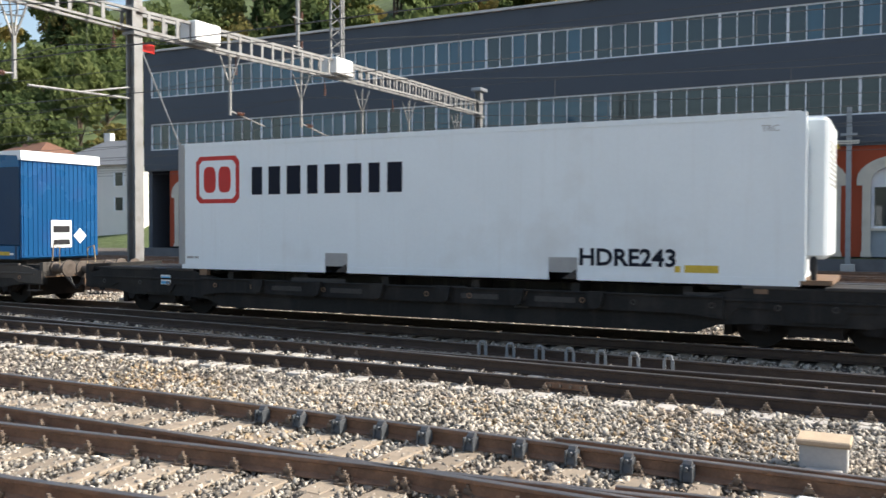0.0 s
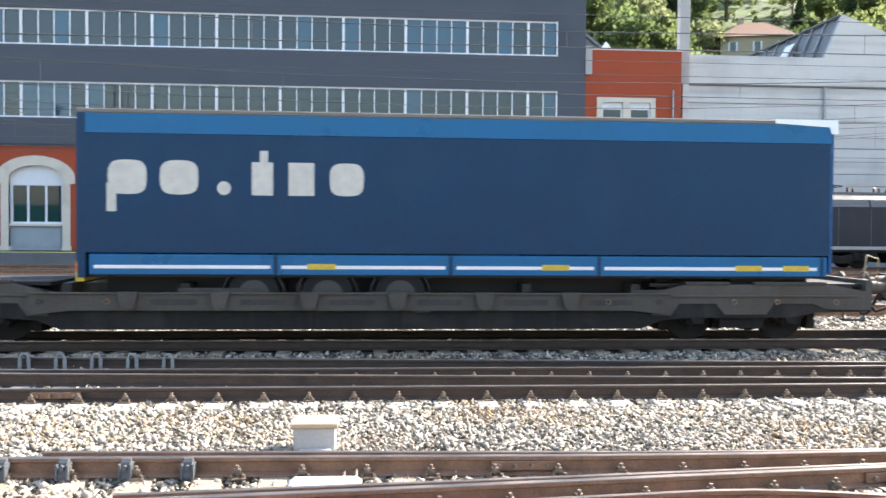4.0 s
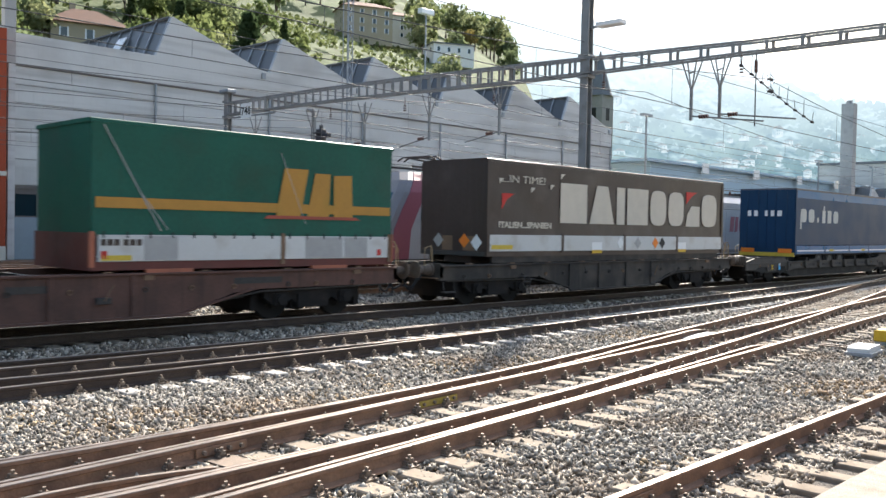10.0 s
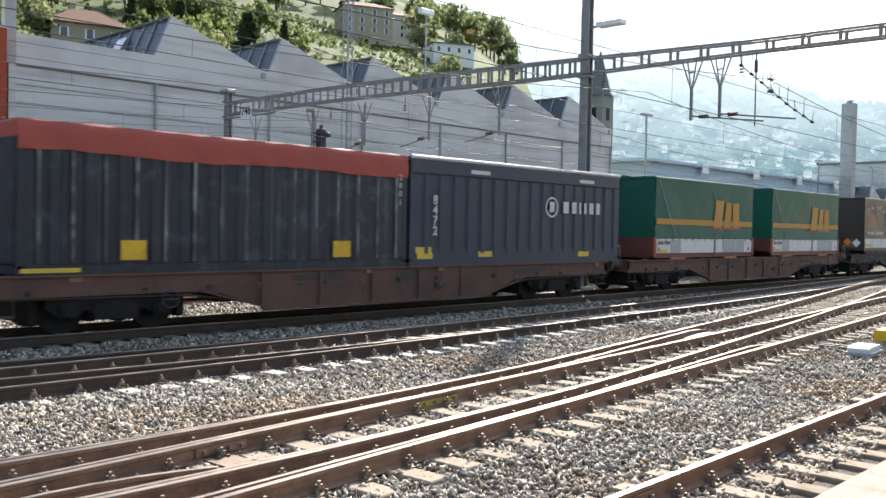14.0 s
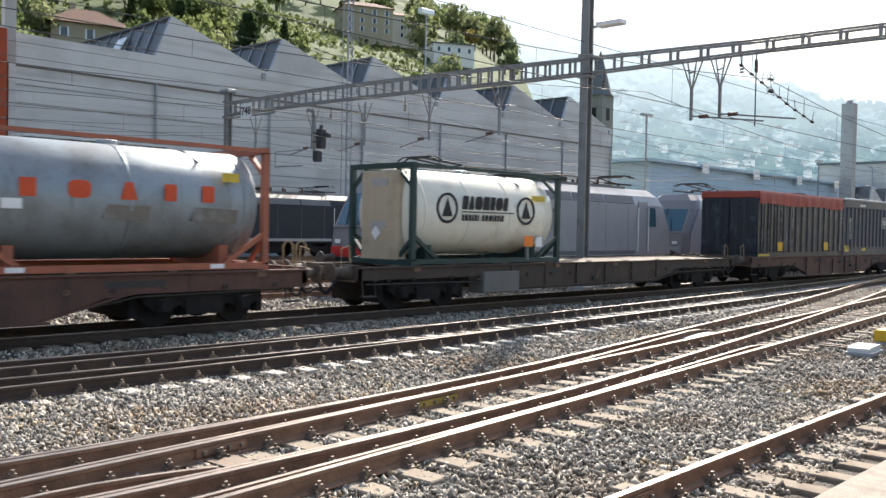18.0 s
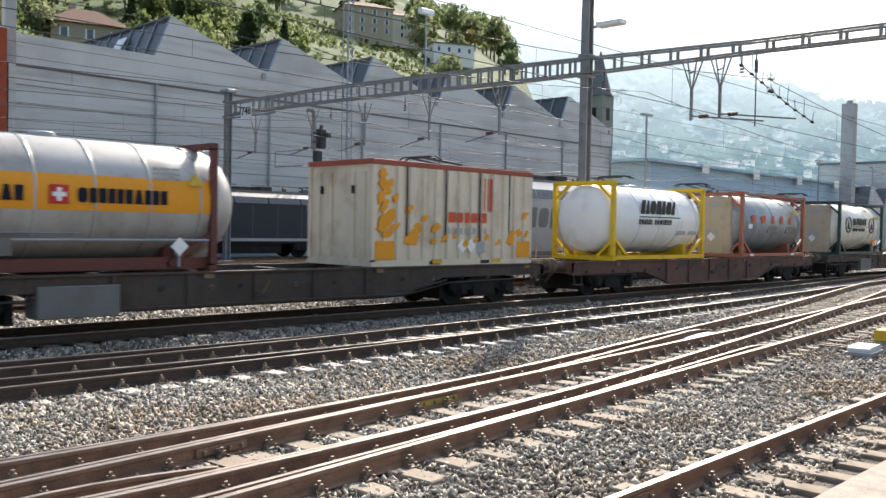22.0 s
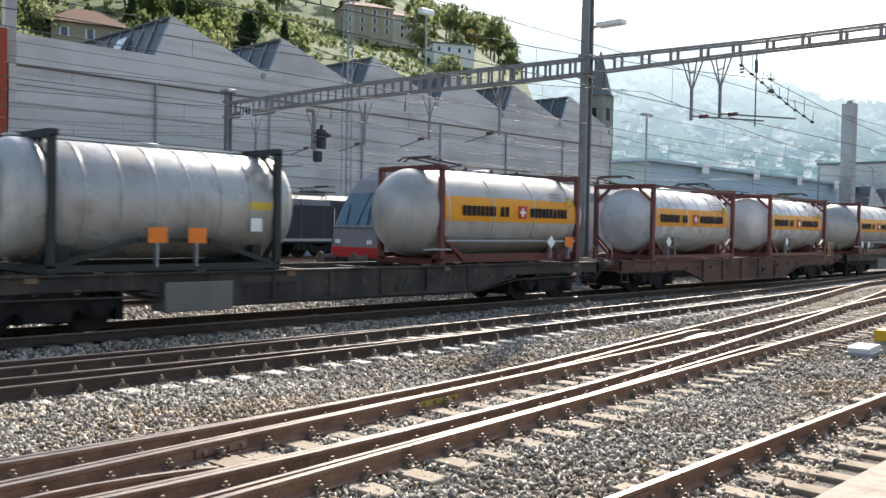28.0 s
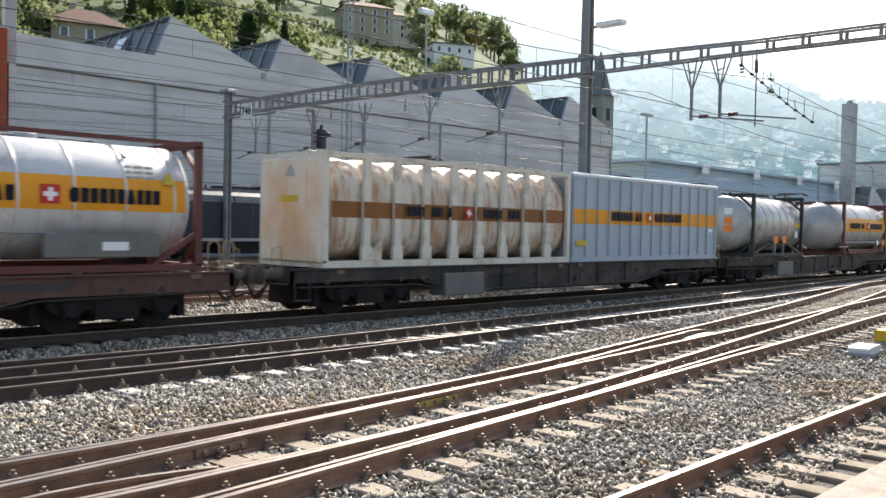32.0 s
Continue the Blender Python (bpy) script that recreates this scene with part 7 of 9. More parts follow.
def blue_trailer():
    o, h = load("semi_trailer", -34.2, -20.6, 0.36, "blue curtain-sided semi-trailer with pale brand markings", "semi-trailer")
    w, z0, z1 = 1.27, 0.86, 3.74
    part("curtain", box(-h + 0.12, h - 0.06, -w, w, z0 + 0.38, z1 - 0.42, 0.01), M_BLUETARP, o, "dark blue tarpaulin curtain")
    part("top_band", box(-h + 0.12, h - 0.06, -w - 0.003, w + 0.003, z1 - 0.42, z1 - 0.08), M_BLUEBAND, o, "bright blue upper band")
    part("roof_rail", boxes([(-h, h, -w - 0.02, w + 0.02, z1 - 0.08, z1)], 0.015), M_GREYBOX, o, "weathered grey roof rail")
    part("side_guard", boxes([(-h + 0.2, h - 0.1, -w - 0.004, w + 0.004, z0 + 0.0, z0 + 0.36)], 0.012), M_BLUEBAND, o, "bright blue side board")
    for a, b in ((-h + 0.28, -h + 3.3), (-h + 3.5, -h + 6.4), (-h + 6.6, -h + 9.1), (-h + 9.3, h - 0.3)):
        part("reflective_line", box(a, b, -w - 0.009, -w - 0.004, z0 + 0.11, z0 + 0.17), M_LABELWHITE, o)
        part("board_gap", box(b + 0.06, b + 0.13, -w - 0.007, -w - 0.003, z0, z0 + 0.36), M_BLUETARP, o)
    for x in (-h + 4.2, -h + 8.4, h - 1.6, h - 0.7):
        part("marker_plate", box(x - 0.25, x + 0.25, -w - 0.012, -w - 0.004, z0 + 0.1, z0 + 0.2), M_PLATE, o)
    part("rear_frame", boxes([(-h, -h + 0.14, -w - 0.012, w + 0.012, z0 - 0.05, z1)], 0.01), M_BLUETARP, o)
    for k in (0, 1):
        part("rear_door", box(-h - 0.03, -h, -w + 0.05 + k * (w - 0.03), -0.02 + k * (w - 0.03), z0 + 0.25, z1 - 0.1), M_BLUETARP, o, "navy rear door")
    for y in (-0.4, -0.9, 0.4, 0.9):
        part("lock_rod", rod((-h - 0.05, y, z0 + 0.2), (-h - 0.05, y, z1 - 0.12), 0.014, 6), M_BLUETARP, o)
    part("rear_bumper", boxes([(-h - 0.04, -h + 0.1, -w + 0.03, w - 0.03, z0 - 0.12, z0 + 0.05)]), M_PLATE, o, "yellow rear bumper strip")
    for y in (-0.85, 0.85):
        part("tail_lamp", box(-h - 0.07, -h - 0.03, y - 0.3, y + 0.3, z0 + 0.03, z0 + 0.22), M_ORANGE, o, "orange tail lamp block")
    part("front_wall", box(h - 0.06, h, -w + 0.02, w - 0.02, z0 + 0.05, z1 - 0.02), M_BLUEWALL, o, "light blue front wall")
    for i in range(17):
        yy = -w + 0.1 + i * (2 * w - 0.2) / 16
        part("wall_rib", box(h, h + 0.014, yy - 0.025, yy + 0.025, z0 + 0.1, z1 - 0.24), M_BLUEWALL, o)
    part("front_cap", prism([(h - 1.15, z1 - 0.06), (h - 1.15, z1 + 0.015), (h + 0.05, z1 + 0.015), (h + 0.06, z1 - 0.24), (h - 0.06, z1 - 0.24), (h - 0.1, z1 - 0.12)], "y", -w - 0.03, w + 0.03), M_WHITEBOX, o, "white roof cap tapering back from the front")
    panel = part("service_panel", box(h, h + 0.03, -0.35, 0.32, z0 + 0.3, z0 + 1.05), M_WHITEBOX, o, "white coupling panel")
    part("panel_recess", boxes([(h + 0.025, h + 0.045, -0.28, 0.25, z0 + 0.38, z0 + 0.52), (h + 0.025, h + 0.045, -0.28, 0.25, z0 + 0.72, z0 + 0.9)]), M_BLACK, panel)
    dm = part("hazard_diamond", prism([(0.62, z0 + 0.4), (0.84, z0 + 0.62), (0.62, z0 + 0.84), (0.40, z0 + 0.62)], "x", h + 0.002, h + 0.02), M_WHITEBOX, o)
    part("floor", box(-h + 0.2, h - 0.2, -1.2, 1.2, z0 - 0.04, z0), M_BLACK, o)
    for yy in (-0.475, 0.475):
        part("chassis_beam", box(-h + 0.3, h - 0.4, yy - 0.075, yy + 0.075, z0 - 0.34, z0 - 0.04), M_BLACK, o)
    part("kingpin_plate", boxes([(h - 1.8, h - 0.3, -0.9, 0.9, z0 - 0.14, z0 - 0.04), (h - 1.3, h - 1.0, -0.3, 0.3, 0.7, z0 - 0.1)]), M_WDARK, o)
    trailer_wheels(o, (-h + 3.0, -h + 4.3, -h + 5.6), 0.49)
    for x in (-h + 3.0, -h + 4.3, -h + 5.6):
        part("mudguard", prism([(x + 0.56 * math.cos(a), 0.49 + 0.56 * math.sin(a)) for a in [math.pi * i / 10 for i in range(11)]] + [(x - 0.53, 0.49)] + [(x + 0.53 * math.cos(a), 0.49 + 0.53 * math.sin(a)) for a in [math.pi - math.pi * i / 10 for i in range(11)]], "y", -1.2, -0.75), M_BLACK, o)
    part("landing_leg", boxes([(h - 3.2, h - 3.0, -0.8, -0.66, 0.2, z0), (h - 3.3, h - 2.9, -0.85, -0.6, 0.15, 0.2)]), M_WDARK, o)
    y = -w - 0.002
    brand_row(o, "brand_mark", -h + 0.52, z0 + 1.40, (("round", 0.66), ("space", 0.12), ("round", 0.66)), 0.60, M_GREYTEXT, y, 0.05, "pale shape of the brand row")
    part("brand_mark", box(-h + 0.50, -h + 0.66, y - 0.004, y, z0 + 1.10, z0 + 1.60), M_GREYTEXT, o)
    part("brand_dot", lathe([(y - 0.006, 0.12), (y, 0.12)], "y", 16, (-h + 2.50, 0, z0 + 1.52)), M_GREYTEXT, o)
    brand_row(o, "brand_mark", -h + 2.98, z0 + 1.40, (("bar", 0.368), ("bar", 0.448), ("round", 0.60)), 0.58, M_GREYTEXT, y, 0.27)
    part("brand_mark", box(-h + 3.12, -h + 3.26, y - 0.006, y, z0 + 1.98, z0 + 2.18), M_GREYTEXT, o)
    for a_, b_ in ((-0.95, -0.70), (-0.62, -0.38), (-0.12, 0.06), (0.14, 0.36), (0.44, 0.7)):
        fb = box(-h - 0.045, -h - 0.032, -b_ + 0.03, -a_ - 0.03, z0 + 1.65, z0 + 1.90)
        part("brand_mark", fb, M_LABELWHITE, o)


blue_trailer()


def brown_trailer():
    o, h = load("swap_trailer", -54.55, -40.95, 1.12, "dark brown tarpaulin trailer with cream markings and pale side boards", "semi-trailer")
    w, z1 = 1.25, 2.88
    part("tarpaulin", box(-h + 0.05, h - 0.05, -w + 0.05, w, 0.80, z1 - 0.05, 0.02), M_BROWNTARP, o, "dark brown tarpaulin")
    part("tarpaulin_side", draped(-h + 0.05, h - 0.05, -w, 0.78, z1 - 0.06, 0.03, 3.0, 110), M_BROWNTARP, o, "slack brown side sheet", smooth=True)
    part("roof", prism([(-w - 0.01, z1 - 0.1), (-w - 0.005, z1 - 0.02), (-w + 0.03, z1), (w - 0.03, z1), (w + 0.01, z1 - 0.1)], "x", -h, h), M_BROWNTARP, o)
    n = 4
    for i in range(n):
        a, b = -h + 0.06 + i * (2 * h - 0.12) / n, -h + 0.06 + (i + 1) * (2 * h - 0.12) / n
        part("side_board", box(a + 0.06, b - 0.04, -w - 0.02, -w + 0.05, 0.34, 0.80, 0.008), M_ALU, o, "pale aluminium side board")
        part("side_board", box(a + 0.06, b - 0.04, w - 0.05, w + 0.02, 0.34, 0.80), M_ALU, o)
        part("stake", box(a - 0.05, a + 0.06, -w - 0.03, -w + 0.05, 0.3, 0.85), M_BROWNTARP, o)
    part("frame", boxes([(-h, h, -w + 0.02, w - 0.02, 0.2, 0.34), (-h + 0.2, h - 0.2, -0.5, 0.5, 0.0, 0.2), (-h, -h + 0.12, -w - 0.02, w + 0.02, 0.2, z1 - 0.06), (h - 0.12, h, -w - 0.02, w + 0.02, 0.2, z1 - 0.06)]), M_BROWNTARP, o)
    part("under_rail", boxes([(-h + 0.3, h - 0.3, -w + 0.04, -w + 0.12, 0.02, 0.2), (-h + 0.3, h - 0.3, w - 0.12, w - 0.04, 0.02, 0.2)]), M_WDARK, o)
    y = -w - 0.003
    brand_row(o, "brand_mark", -h + 3.3, 1.17, (("bar", 1.36), ("wedge", 1.36), ("bar", 0.46), ("bar", 1.28), ("round", 1.04), ("round", 1.06)), 1.19, M_CREAMTEXT, y, 0.15, "cream block of the brand row")
    x = -h + 10.78
    part("brand_mark", prism([(x, 1.17), (x + 1.0, 1.17), (x + 1.0, 1.9), (x + 0.4, 1.9), (x + 0.1, 1.6)], "y", y - 0.006, y), M_CREAMTEXT, o)
    part("brand_corner", prism([(x, 1.95), (x, 2.40), (x + 0.78, 2.40), (x + 0.45, 2.28), (x + 0.2, 2.12)], "y", y - 0.006, y), M_LOGORED, o, "red corner shape")
    brand_row(o, "brand_mark", -h + 11.93, 1.17, (("round", 1.15),), 1.19, M_CREAMTEXT, y)
    text_mesh("slogan", "...IN TIME!", 0.30, M_CREAMTEXT, o, on_side(-h + 0.62, y, 2.26), wide=1.5)
    text_mesh("slogan", "ITALIEN...SPANIEN", 0.235, M_CREAMTEXT, o, on_side(-h + 0.5, y, 1.0), wide=1.25, bold=0.008)
    part("red_mark", prism([(-h + 0.62, 1.5), (-h + 0.62, 1.95), (-h + 1.15, 1.95), (-h + 0.85, 1.8)], "y", y - 0.005, y), M_LOGORED, o)
    for cx, cz in ((-h + 0.5, 2.2), (-h + 1.9, 2.0), (-h + 2.8, 2.12), (-h + 3.3, 2.46)):
        part("small_mark", prism([(cx, cz), (cx + 0.2, cz + 0.16), (cx, cz + 0.16)], "y", y - 0.005, y), M_CREAMTEXT, o)
    yb = -w - 0.022
    for cx, mt in ((-h + 6.55, M_LABELWHITE), (-h + 7.6, M_GREYPATCH), (-h + 8.7, M_ORANGE), (-h + 9.15, M_BLACK)):
        diamond(o, cx, 0.58, 0.19, mt, yb)
    for cx in (-h + 5.2, -h + 10.5):
        part("grapple_plate", box(cx - 0.25, cx + 0.3, yb - 0.004, yb, 0.26, 0.6), M_LABELWHITE, o)
        part("grapple_mark", box(cx - 0.25, cx + 0.3, yb - 0.006, yb, 0.26, 0.36), M_YELLOW, o, "yellow grapple mark")
    part("data_plate", box(-h + 0.2, -h + 1.1, yb - 0.004, yb, 0.4, 0.52), M_PLATE, o)
    for yy in (-0.6, 0.2):
        part("end_plate", boxes([(-h - 0.01, -h, yy - 0.2, yy + 0.2, 0.35, 0.75)]), M_RUST, o)
    part("end_diamond", prism([(-0.9, 0.35), (-0.7, 0.58), (-0.9, 0.8), (-1.1, 0.58)], "x", -h - 0.015, -h), M_LABELWHITE, o)
    for yy, mt in ((-0.45, M_ORANGE), (0.55, M_GREYPATCH)):
        part("end_diamond", prism([(yy, 0.42), (yy + 0.2, 0.62), (yy, 0.82), (yy - 0.2, 0.62)], "x", -h - 0.015, -h), mt, o)
    part("end_bumper", box(-h - 0.03, -h + 0.02, -w + 0.05, w - 0.05, 0.2, 0.32, 0.01), M_RECESS, o)


brown_trailer()


def green_body(u0, u1):
    o, h = load("tarpaulin_container", u0, u1, 1.12, "green tarpaulin swap body with an orange stripe and pale boards", "swap body")
    w, z1 = 1.25, 2.86
    part("tarpaulin", box(-h + 0.04, h - 0.04, -w + 0.06, w, 0.72, z1 - 0.05, 0.02), M_GREENTARP, o, "green tarpaulin")
    part("tarpaulin_side", draped(-h + 0.04, h - 0.04, -w, 0.70, z1 - 0.05, 0.04, u0, 60), M_GREENTARP, o, "slack green side sheet", smooth=True)
    part("roof", prism([(-w - 0.01, z1 - 0.08), (-w - 0.005, z1 - 0.02), (-w + 0.03, z1), (w - 0.03, z1), (w + 0.01, z1 - 0.08)], "x", -h, h), M_GREENTARP, o)
    for k, (a, b) in enumerate(((-h + 0.1, h * 0.14), (h * 0.14, h - 0.1))):
        part("side_board", box(a + 0.05, b - 0.05, -w - 0.02, -w + 0.04, 0.22, 0.72, 0.01), M_ALU, o, "pale dropside board")
        part("side_board", box(a + 0.05, b - 0.05, w - 0.04, w + 0.02, 0.22, 0.72), M_ALU, o)
        part("stake", box(b - 0.05, b + 0.05, -w - 0.03, -w + 0.04, 0.12, 0.78), M_RUST, o)
    part("frame", boxes([(-h, h, -w + 0.01, w - 0.01, 0.06, 0.22), (-h + 0.4, h - 0.4, -0.6, 0.6, 0.0, 0.06), (-h, -h + 0.1, -w - 0.02, w + 0.02, 0.06, 0.75)]), M_FMAROON, o, "rusty red floor frame")
    y = -w - 0.003
    part("stripe", box(-h + 0.1, h - 0.1, y - 0.004, y, 1.22, 1.42), M_ORANGESTRIPE, o, "orange stripe")
    bx, bz, k = h - 3.35, 1.12, 0.95
    for pts in ([(-0.05, 0.0), (0.62, 0.0), (0.85, 1.12), (0.18, 1.12)], [(0.82, 0.0), (1.46, 0.0), (1.50, 1.05), (1.05, 1.05)], [(1.62, 0.0), (2.2, 0.0), (2.15, 1.05), (1.60, 1.02)]):
        part("brand_shape", prism([(bx + u * k, bz + v * k) for u, v in pts], "y", y - 0.007, y - 0.003), M_ORANGESTRIPE, o, "faded orange brand shape")
    rope = bmesh.new()
    add_beam(rope, (-h + 0.25, -w - 0.006, z1 - 0.12), (-h + 1.4, -w - 0.006, 0.8), 0.012, 0.02)
    add_beam(rope, (-h + 1.0, -w - 0.006, 1.5), (-h + 1.55, -w - 0.006, 0.82), 0.01, 0.014)
    add_beam(rope, (h * 0.12, -w - 0.006, z1 - 0.35), (h * 0.3, -w - 0.006, 1.0), 0.01, 0.014)
    part("lashing_rope", rope, M_GREYPATCH, o, "grey lashing rope")
    for i in range(16):
        x = -h + 0.25 + i * (2 * h - 0.5) / 15
        part("eyelet_loop", box(x - 0.018, x + 0.018, -w - 0.03, -w - 0.02, 0.66, 0.78), M_BLACK, o)
    for xa, xb in ((-h + 1.05, -h + 1.75), (h * 0.30, h * 0.58), (h * 0.60, h * 0.78)):
        part("board_patch", box(xa, xb, -w - 0.026, -w - 0.02, 0.24, 0.70), M_GREYPATCH, o, "grey replaced panel of the board")
    part("data_plate", box(-h + 0.2, -h + 0.8, -w - 0.026, -w - 0.02, 0.24, 0.34), M_PLATE, o, "yellow data plate")
    bars(o, "small_print", -h + 0.2, 0.52, (0.1, 0.1, 0.1, -0.02, 0.1, 0.1, 0.1), 0.12, M_BROWNTARP, -w - 0.02, 0.03)
    part("stake", box(-h - 0.01, -h + 0.08, -w - 0.03, -w + 0.04, 0.12, 0.78), M_FORANGE, o, "red corner stake")
    part("stake", box(h - 0.08, h + 0.005, -w - 0.03, -w + 0.04, 0.12, 0.78), M_FORANGE, o)
    part("emblem_shadow", prism([(bx - 0.35, 1.09), (bx + 2.3, 1.09), (bx + 2.2, 1.16), (bx - 0.25, 1.16)], "y", y - 0.0085, y - 0.0045), M_ROOFRED, o, "dull red line under the emblem")
    for x in (-h + 0.2, h - 0.5):
        part("tail_mark", box(x, x + 0.12, -w - 0.026, -w - 0.02, 0.28, 0.42), M_LOGORED, o)
    for x in (-h + 1.6, h - 1.9):
        part("support_leg", boxes([(x - 0.5, x + 0.5, -w - 0.01, -w + 0.09, 0.0, 0.07)]), M_FORANGE, o)


green_body(-65.45, -58.0)
green_body(-74.75, -67.2)


def box_frame(o, h, w, H, mat, base=0.16):
    part("bottom_rail", boxes([(-h, h, -w, -w + 0.1, 0, base), (-h, h, w - 0.1, w, 0, base), (-h, -h + 0.1, -w, w, 0, base), (h - 0.1, h, -w, w, 0, base)]), mat, o)
    part("top_rail", boxes([(-h, h, -w, -w + 0.1, H - 0.1, H), (-h, h, w - 0.1, w, H - 0.1, H), (-h, -h + 0.1, -w, w, H - 0.1, H), (h - 0.1, h, -w, w, H - 0.1, H)]), mat, o)
    for sx in (-1, 1):
        for sy in (-1, 1):
            part("corner_post", box(min(sx * h, sx * (h - 0.14)), max(sx * h, sx * (h - 0.14)), min(sy * w, sy * (w - 0.12)), max(sy * w, sy * (w - 0.12)), base, H - 0.1), mat, o)
    corner_castings(o, h + 0.004, w + 0.004, H, mat)


def bulk_blue():
    o, h = load("bulk_container", -86.3, -77.0, 1.12, "blue-black ribbed steel bulk container with white numerals", "bulk container")
    w, H = 1.25, 2.72
    box_frame(o, h, w, H, M_BULKBLUE)
    part("side", ribbed_side(h - 0.13, -w + 0.03, 0.3, H - 0.42, 0.52, 0.05, 0.66), M_BULKBLUE, o, "ribbed side wall")
    part("side", ribbed_side(h - 0.13, w - 0.08, 0.3, H - 0.42, 0.52, 0.05, 0.66), M_BULKBLUE, o)
    part("inner_box", box(-h + 0.1, h - 0.1, -w + 0.04, w - 0.09, 0.1, H - 0.1), M_BULKBLUE, o)
    part("lower_band", box(-h + 0.12, h - 0.12, -w - 0.002, -w + 0.05, 0.12, 0.40), M_BULKBLUE, o)
    part("cover_skirt", box(-h, h, -w - 0.015, w + 0.015, H - 0.42, H - 0.02, 0.03), M_BULKBLUE, o, "dark tarpaulin skirt over the top")
    part("cover_edge", rod((-h, -w, H + 0.0), (h, -w, H + 0.0), 0.05, 10), M_ALU, o, "pale rolled cover edge")
    y = -w - 0.03
    for k, c in enumerate("8472"):
        text_mesh("numeral", c, 0.32, M_GREYTEXT, o, on_side(-h + 0.78, y, 1.56 - k * 0.26), bold=0.008)
    part("brand_ring", ring(-h + 5.72, 1.62, 0.25, 0.30, y - 0.004, y + 0.02, 28), M_GREYTEXT, o, "white ring emblem")
    part("brand_mark", box(-h + 5.61, -h + 5.83, y - 0.004, y, 1.48, 1.78), M_GREYTEXT, o)
    brand_row(o, "brand_mark", -h + 6.28, 1.46, (("bar", 0.264), ("bar", 0.224), ("bar", 0.09), ("bar", 0.11), ("bar", 0.224), ("bar", 0.176)), 0.34, M_GREYTEXT, y, 0.16, "white shape of the brand row")
    for x, z in ((-h + 0.2, 0.32), (-h + 0.25, 0.17), (-h + 2.55, 0.20), (h - 2.2, 0.17)):
        part("marker_plate", box(x, x + 0.55, -w - 0.012, -w - 0.002, z, z + 0.15), M_PLATE, o, "stained yellow marker plate")
    for x in (-h + 2.2, h - 2.2):
        part("label_plate", box(x, x + 0.75, -w - 0.025, -w - 0.015, H - 0.32, H - 0.22), M_GREYTEXT, o)


bulk_blue()


def bulk_red():
    o, h = load("bulk_container", -95.6, -86.42, 1.12, "black ribbed bulk container under a faded red tarpaulin", "bulk container")
    w, H = 1.25, 2.74
    box_frame(o, h, w, H - 0.05, M_BULKBLACK)
    part("side", ribbed_side(h - 0.13, -w + 0.03, 0.2, H - 0.5, 0.62, 0.05, 0.6), M_BULKBLACK, o, "scratched ribbed side wall")
    part("side", ribbed_side(h - 0.13, w - 0.08, 0.2, H - 0.5, 0.62, 0.05, 0.6), M_BULKBLACK, o)
    part("inner_box", box(-h + 0.1, h - 0.1, -w + 0.04, w - 0.09, 0.1, H - 0.15), M_BULKBLACK, o)
    part("end_door", boxes([(-h - 0.02, -h + 0.02, -w + 0.12, -0.02, 0.2, H - 0.3), (-h - 0.02, -h + 0.02, 0.02, w - 0.12, 0.2, H - 0.3)]), M_BULKBLACK, o)
    for i in range(15):
        x = -h + 0.35 + i * (2 * h - 0.7) / 14
        part("rib", box(x - 0.035, x + 0.035, -w - 0.022, -w + 0.03, 0.2, H - 0.45, 0.01), M_WORNRIB, o, "upright rib scraped to bare metal")
    part("tarpaulin", box(-h - 0.02, h, -w - 0.005, w + 0.03, H - 0.36, H - 0.03, 0.03), M_REDTARP, o, "faded red tarpaulin")
    hem = bmesh.new()
    nx = 90
    g = []
    for i in range(nx + 1):
        x = -h - 0.02 + (2 * h + 0.02) * i / nx
        low = H - 0.56 + 0.03 * math.sin(x * 1.3) + 0.02 * noise.noise(Vector((x * 2, 0, 5)))
        f = noise.noise(Vector((x * 1.4, 0, 2)))
        g.append([hem.verts.new((x, yy, zz)) for yy, zz in ((-w + 0.25, H + 0.0 + 0.02 * f), (-w - 0.02, H - 0.02 + 0.02 * f), (-w - 0.045 - 0.05 * f, H - 0.16), (-w - 0.05 - 0.09 * noise.noise(Vector((x * 2.1 + 1, 0, 9))), (H + low) / 2 - 0.08), (-w - 0.035 - 0.025 * f, low))])
    for p, q in zip(g, g[1:]):
        for j in range(4):
            hem.faces.new((p[j], p[j + 1], q[j + 1], q[j]))
    part("tarpaulin_hem", hem, M_REDTARP, o, "creased red hem hanging over the side", smooth=True)
    for x in (-h + 1.85, h - 2.3):
        part("marker_plate", box(x, x + 0.5, -w - 0.035, -w - 0.02, 0.25, 0.62), M_YELLOW, o, "plain yellow plate")
    part("marker_plate", box(-h + 0.05, -h + 1.1, -w - 0.012, -w - 0.002, 0.04, 0.12), M_PLATE, o)
    for k, c in enumerate("2001"):
        text_mesh("numeral", c, 0.2, M_GREYTEXT, o, on_side(h - 0.3, -w - 0.04, 2.1 - k * 0.2))


bulk_red()


ROW_LONG = (("bar", 0.144), ("bar", 0.136), ("bar", 0.144), ("bar", 0.12), ("bar", 0.128), ("bar", 0.128), ("bar", 0.144), ("bar", 0.07), ("space", 0.10), ("wedge", 0.18), ("bar", 0.144))
ROW_TEN = (("round", 0.17), ("bar", 0.136), ("bar", 0.136), ("bar", 0.136), ("bar", 0.12), ("bar", 0.136), ("wedge", 0.17), ("bar", 0.12), ("bar", 0.128), ("bar", 0.136))


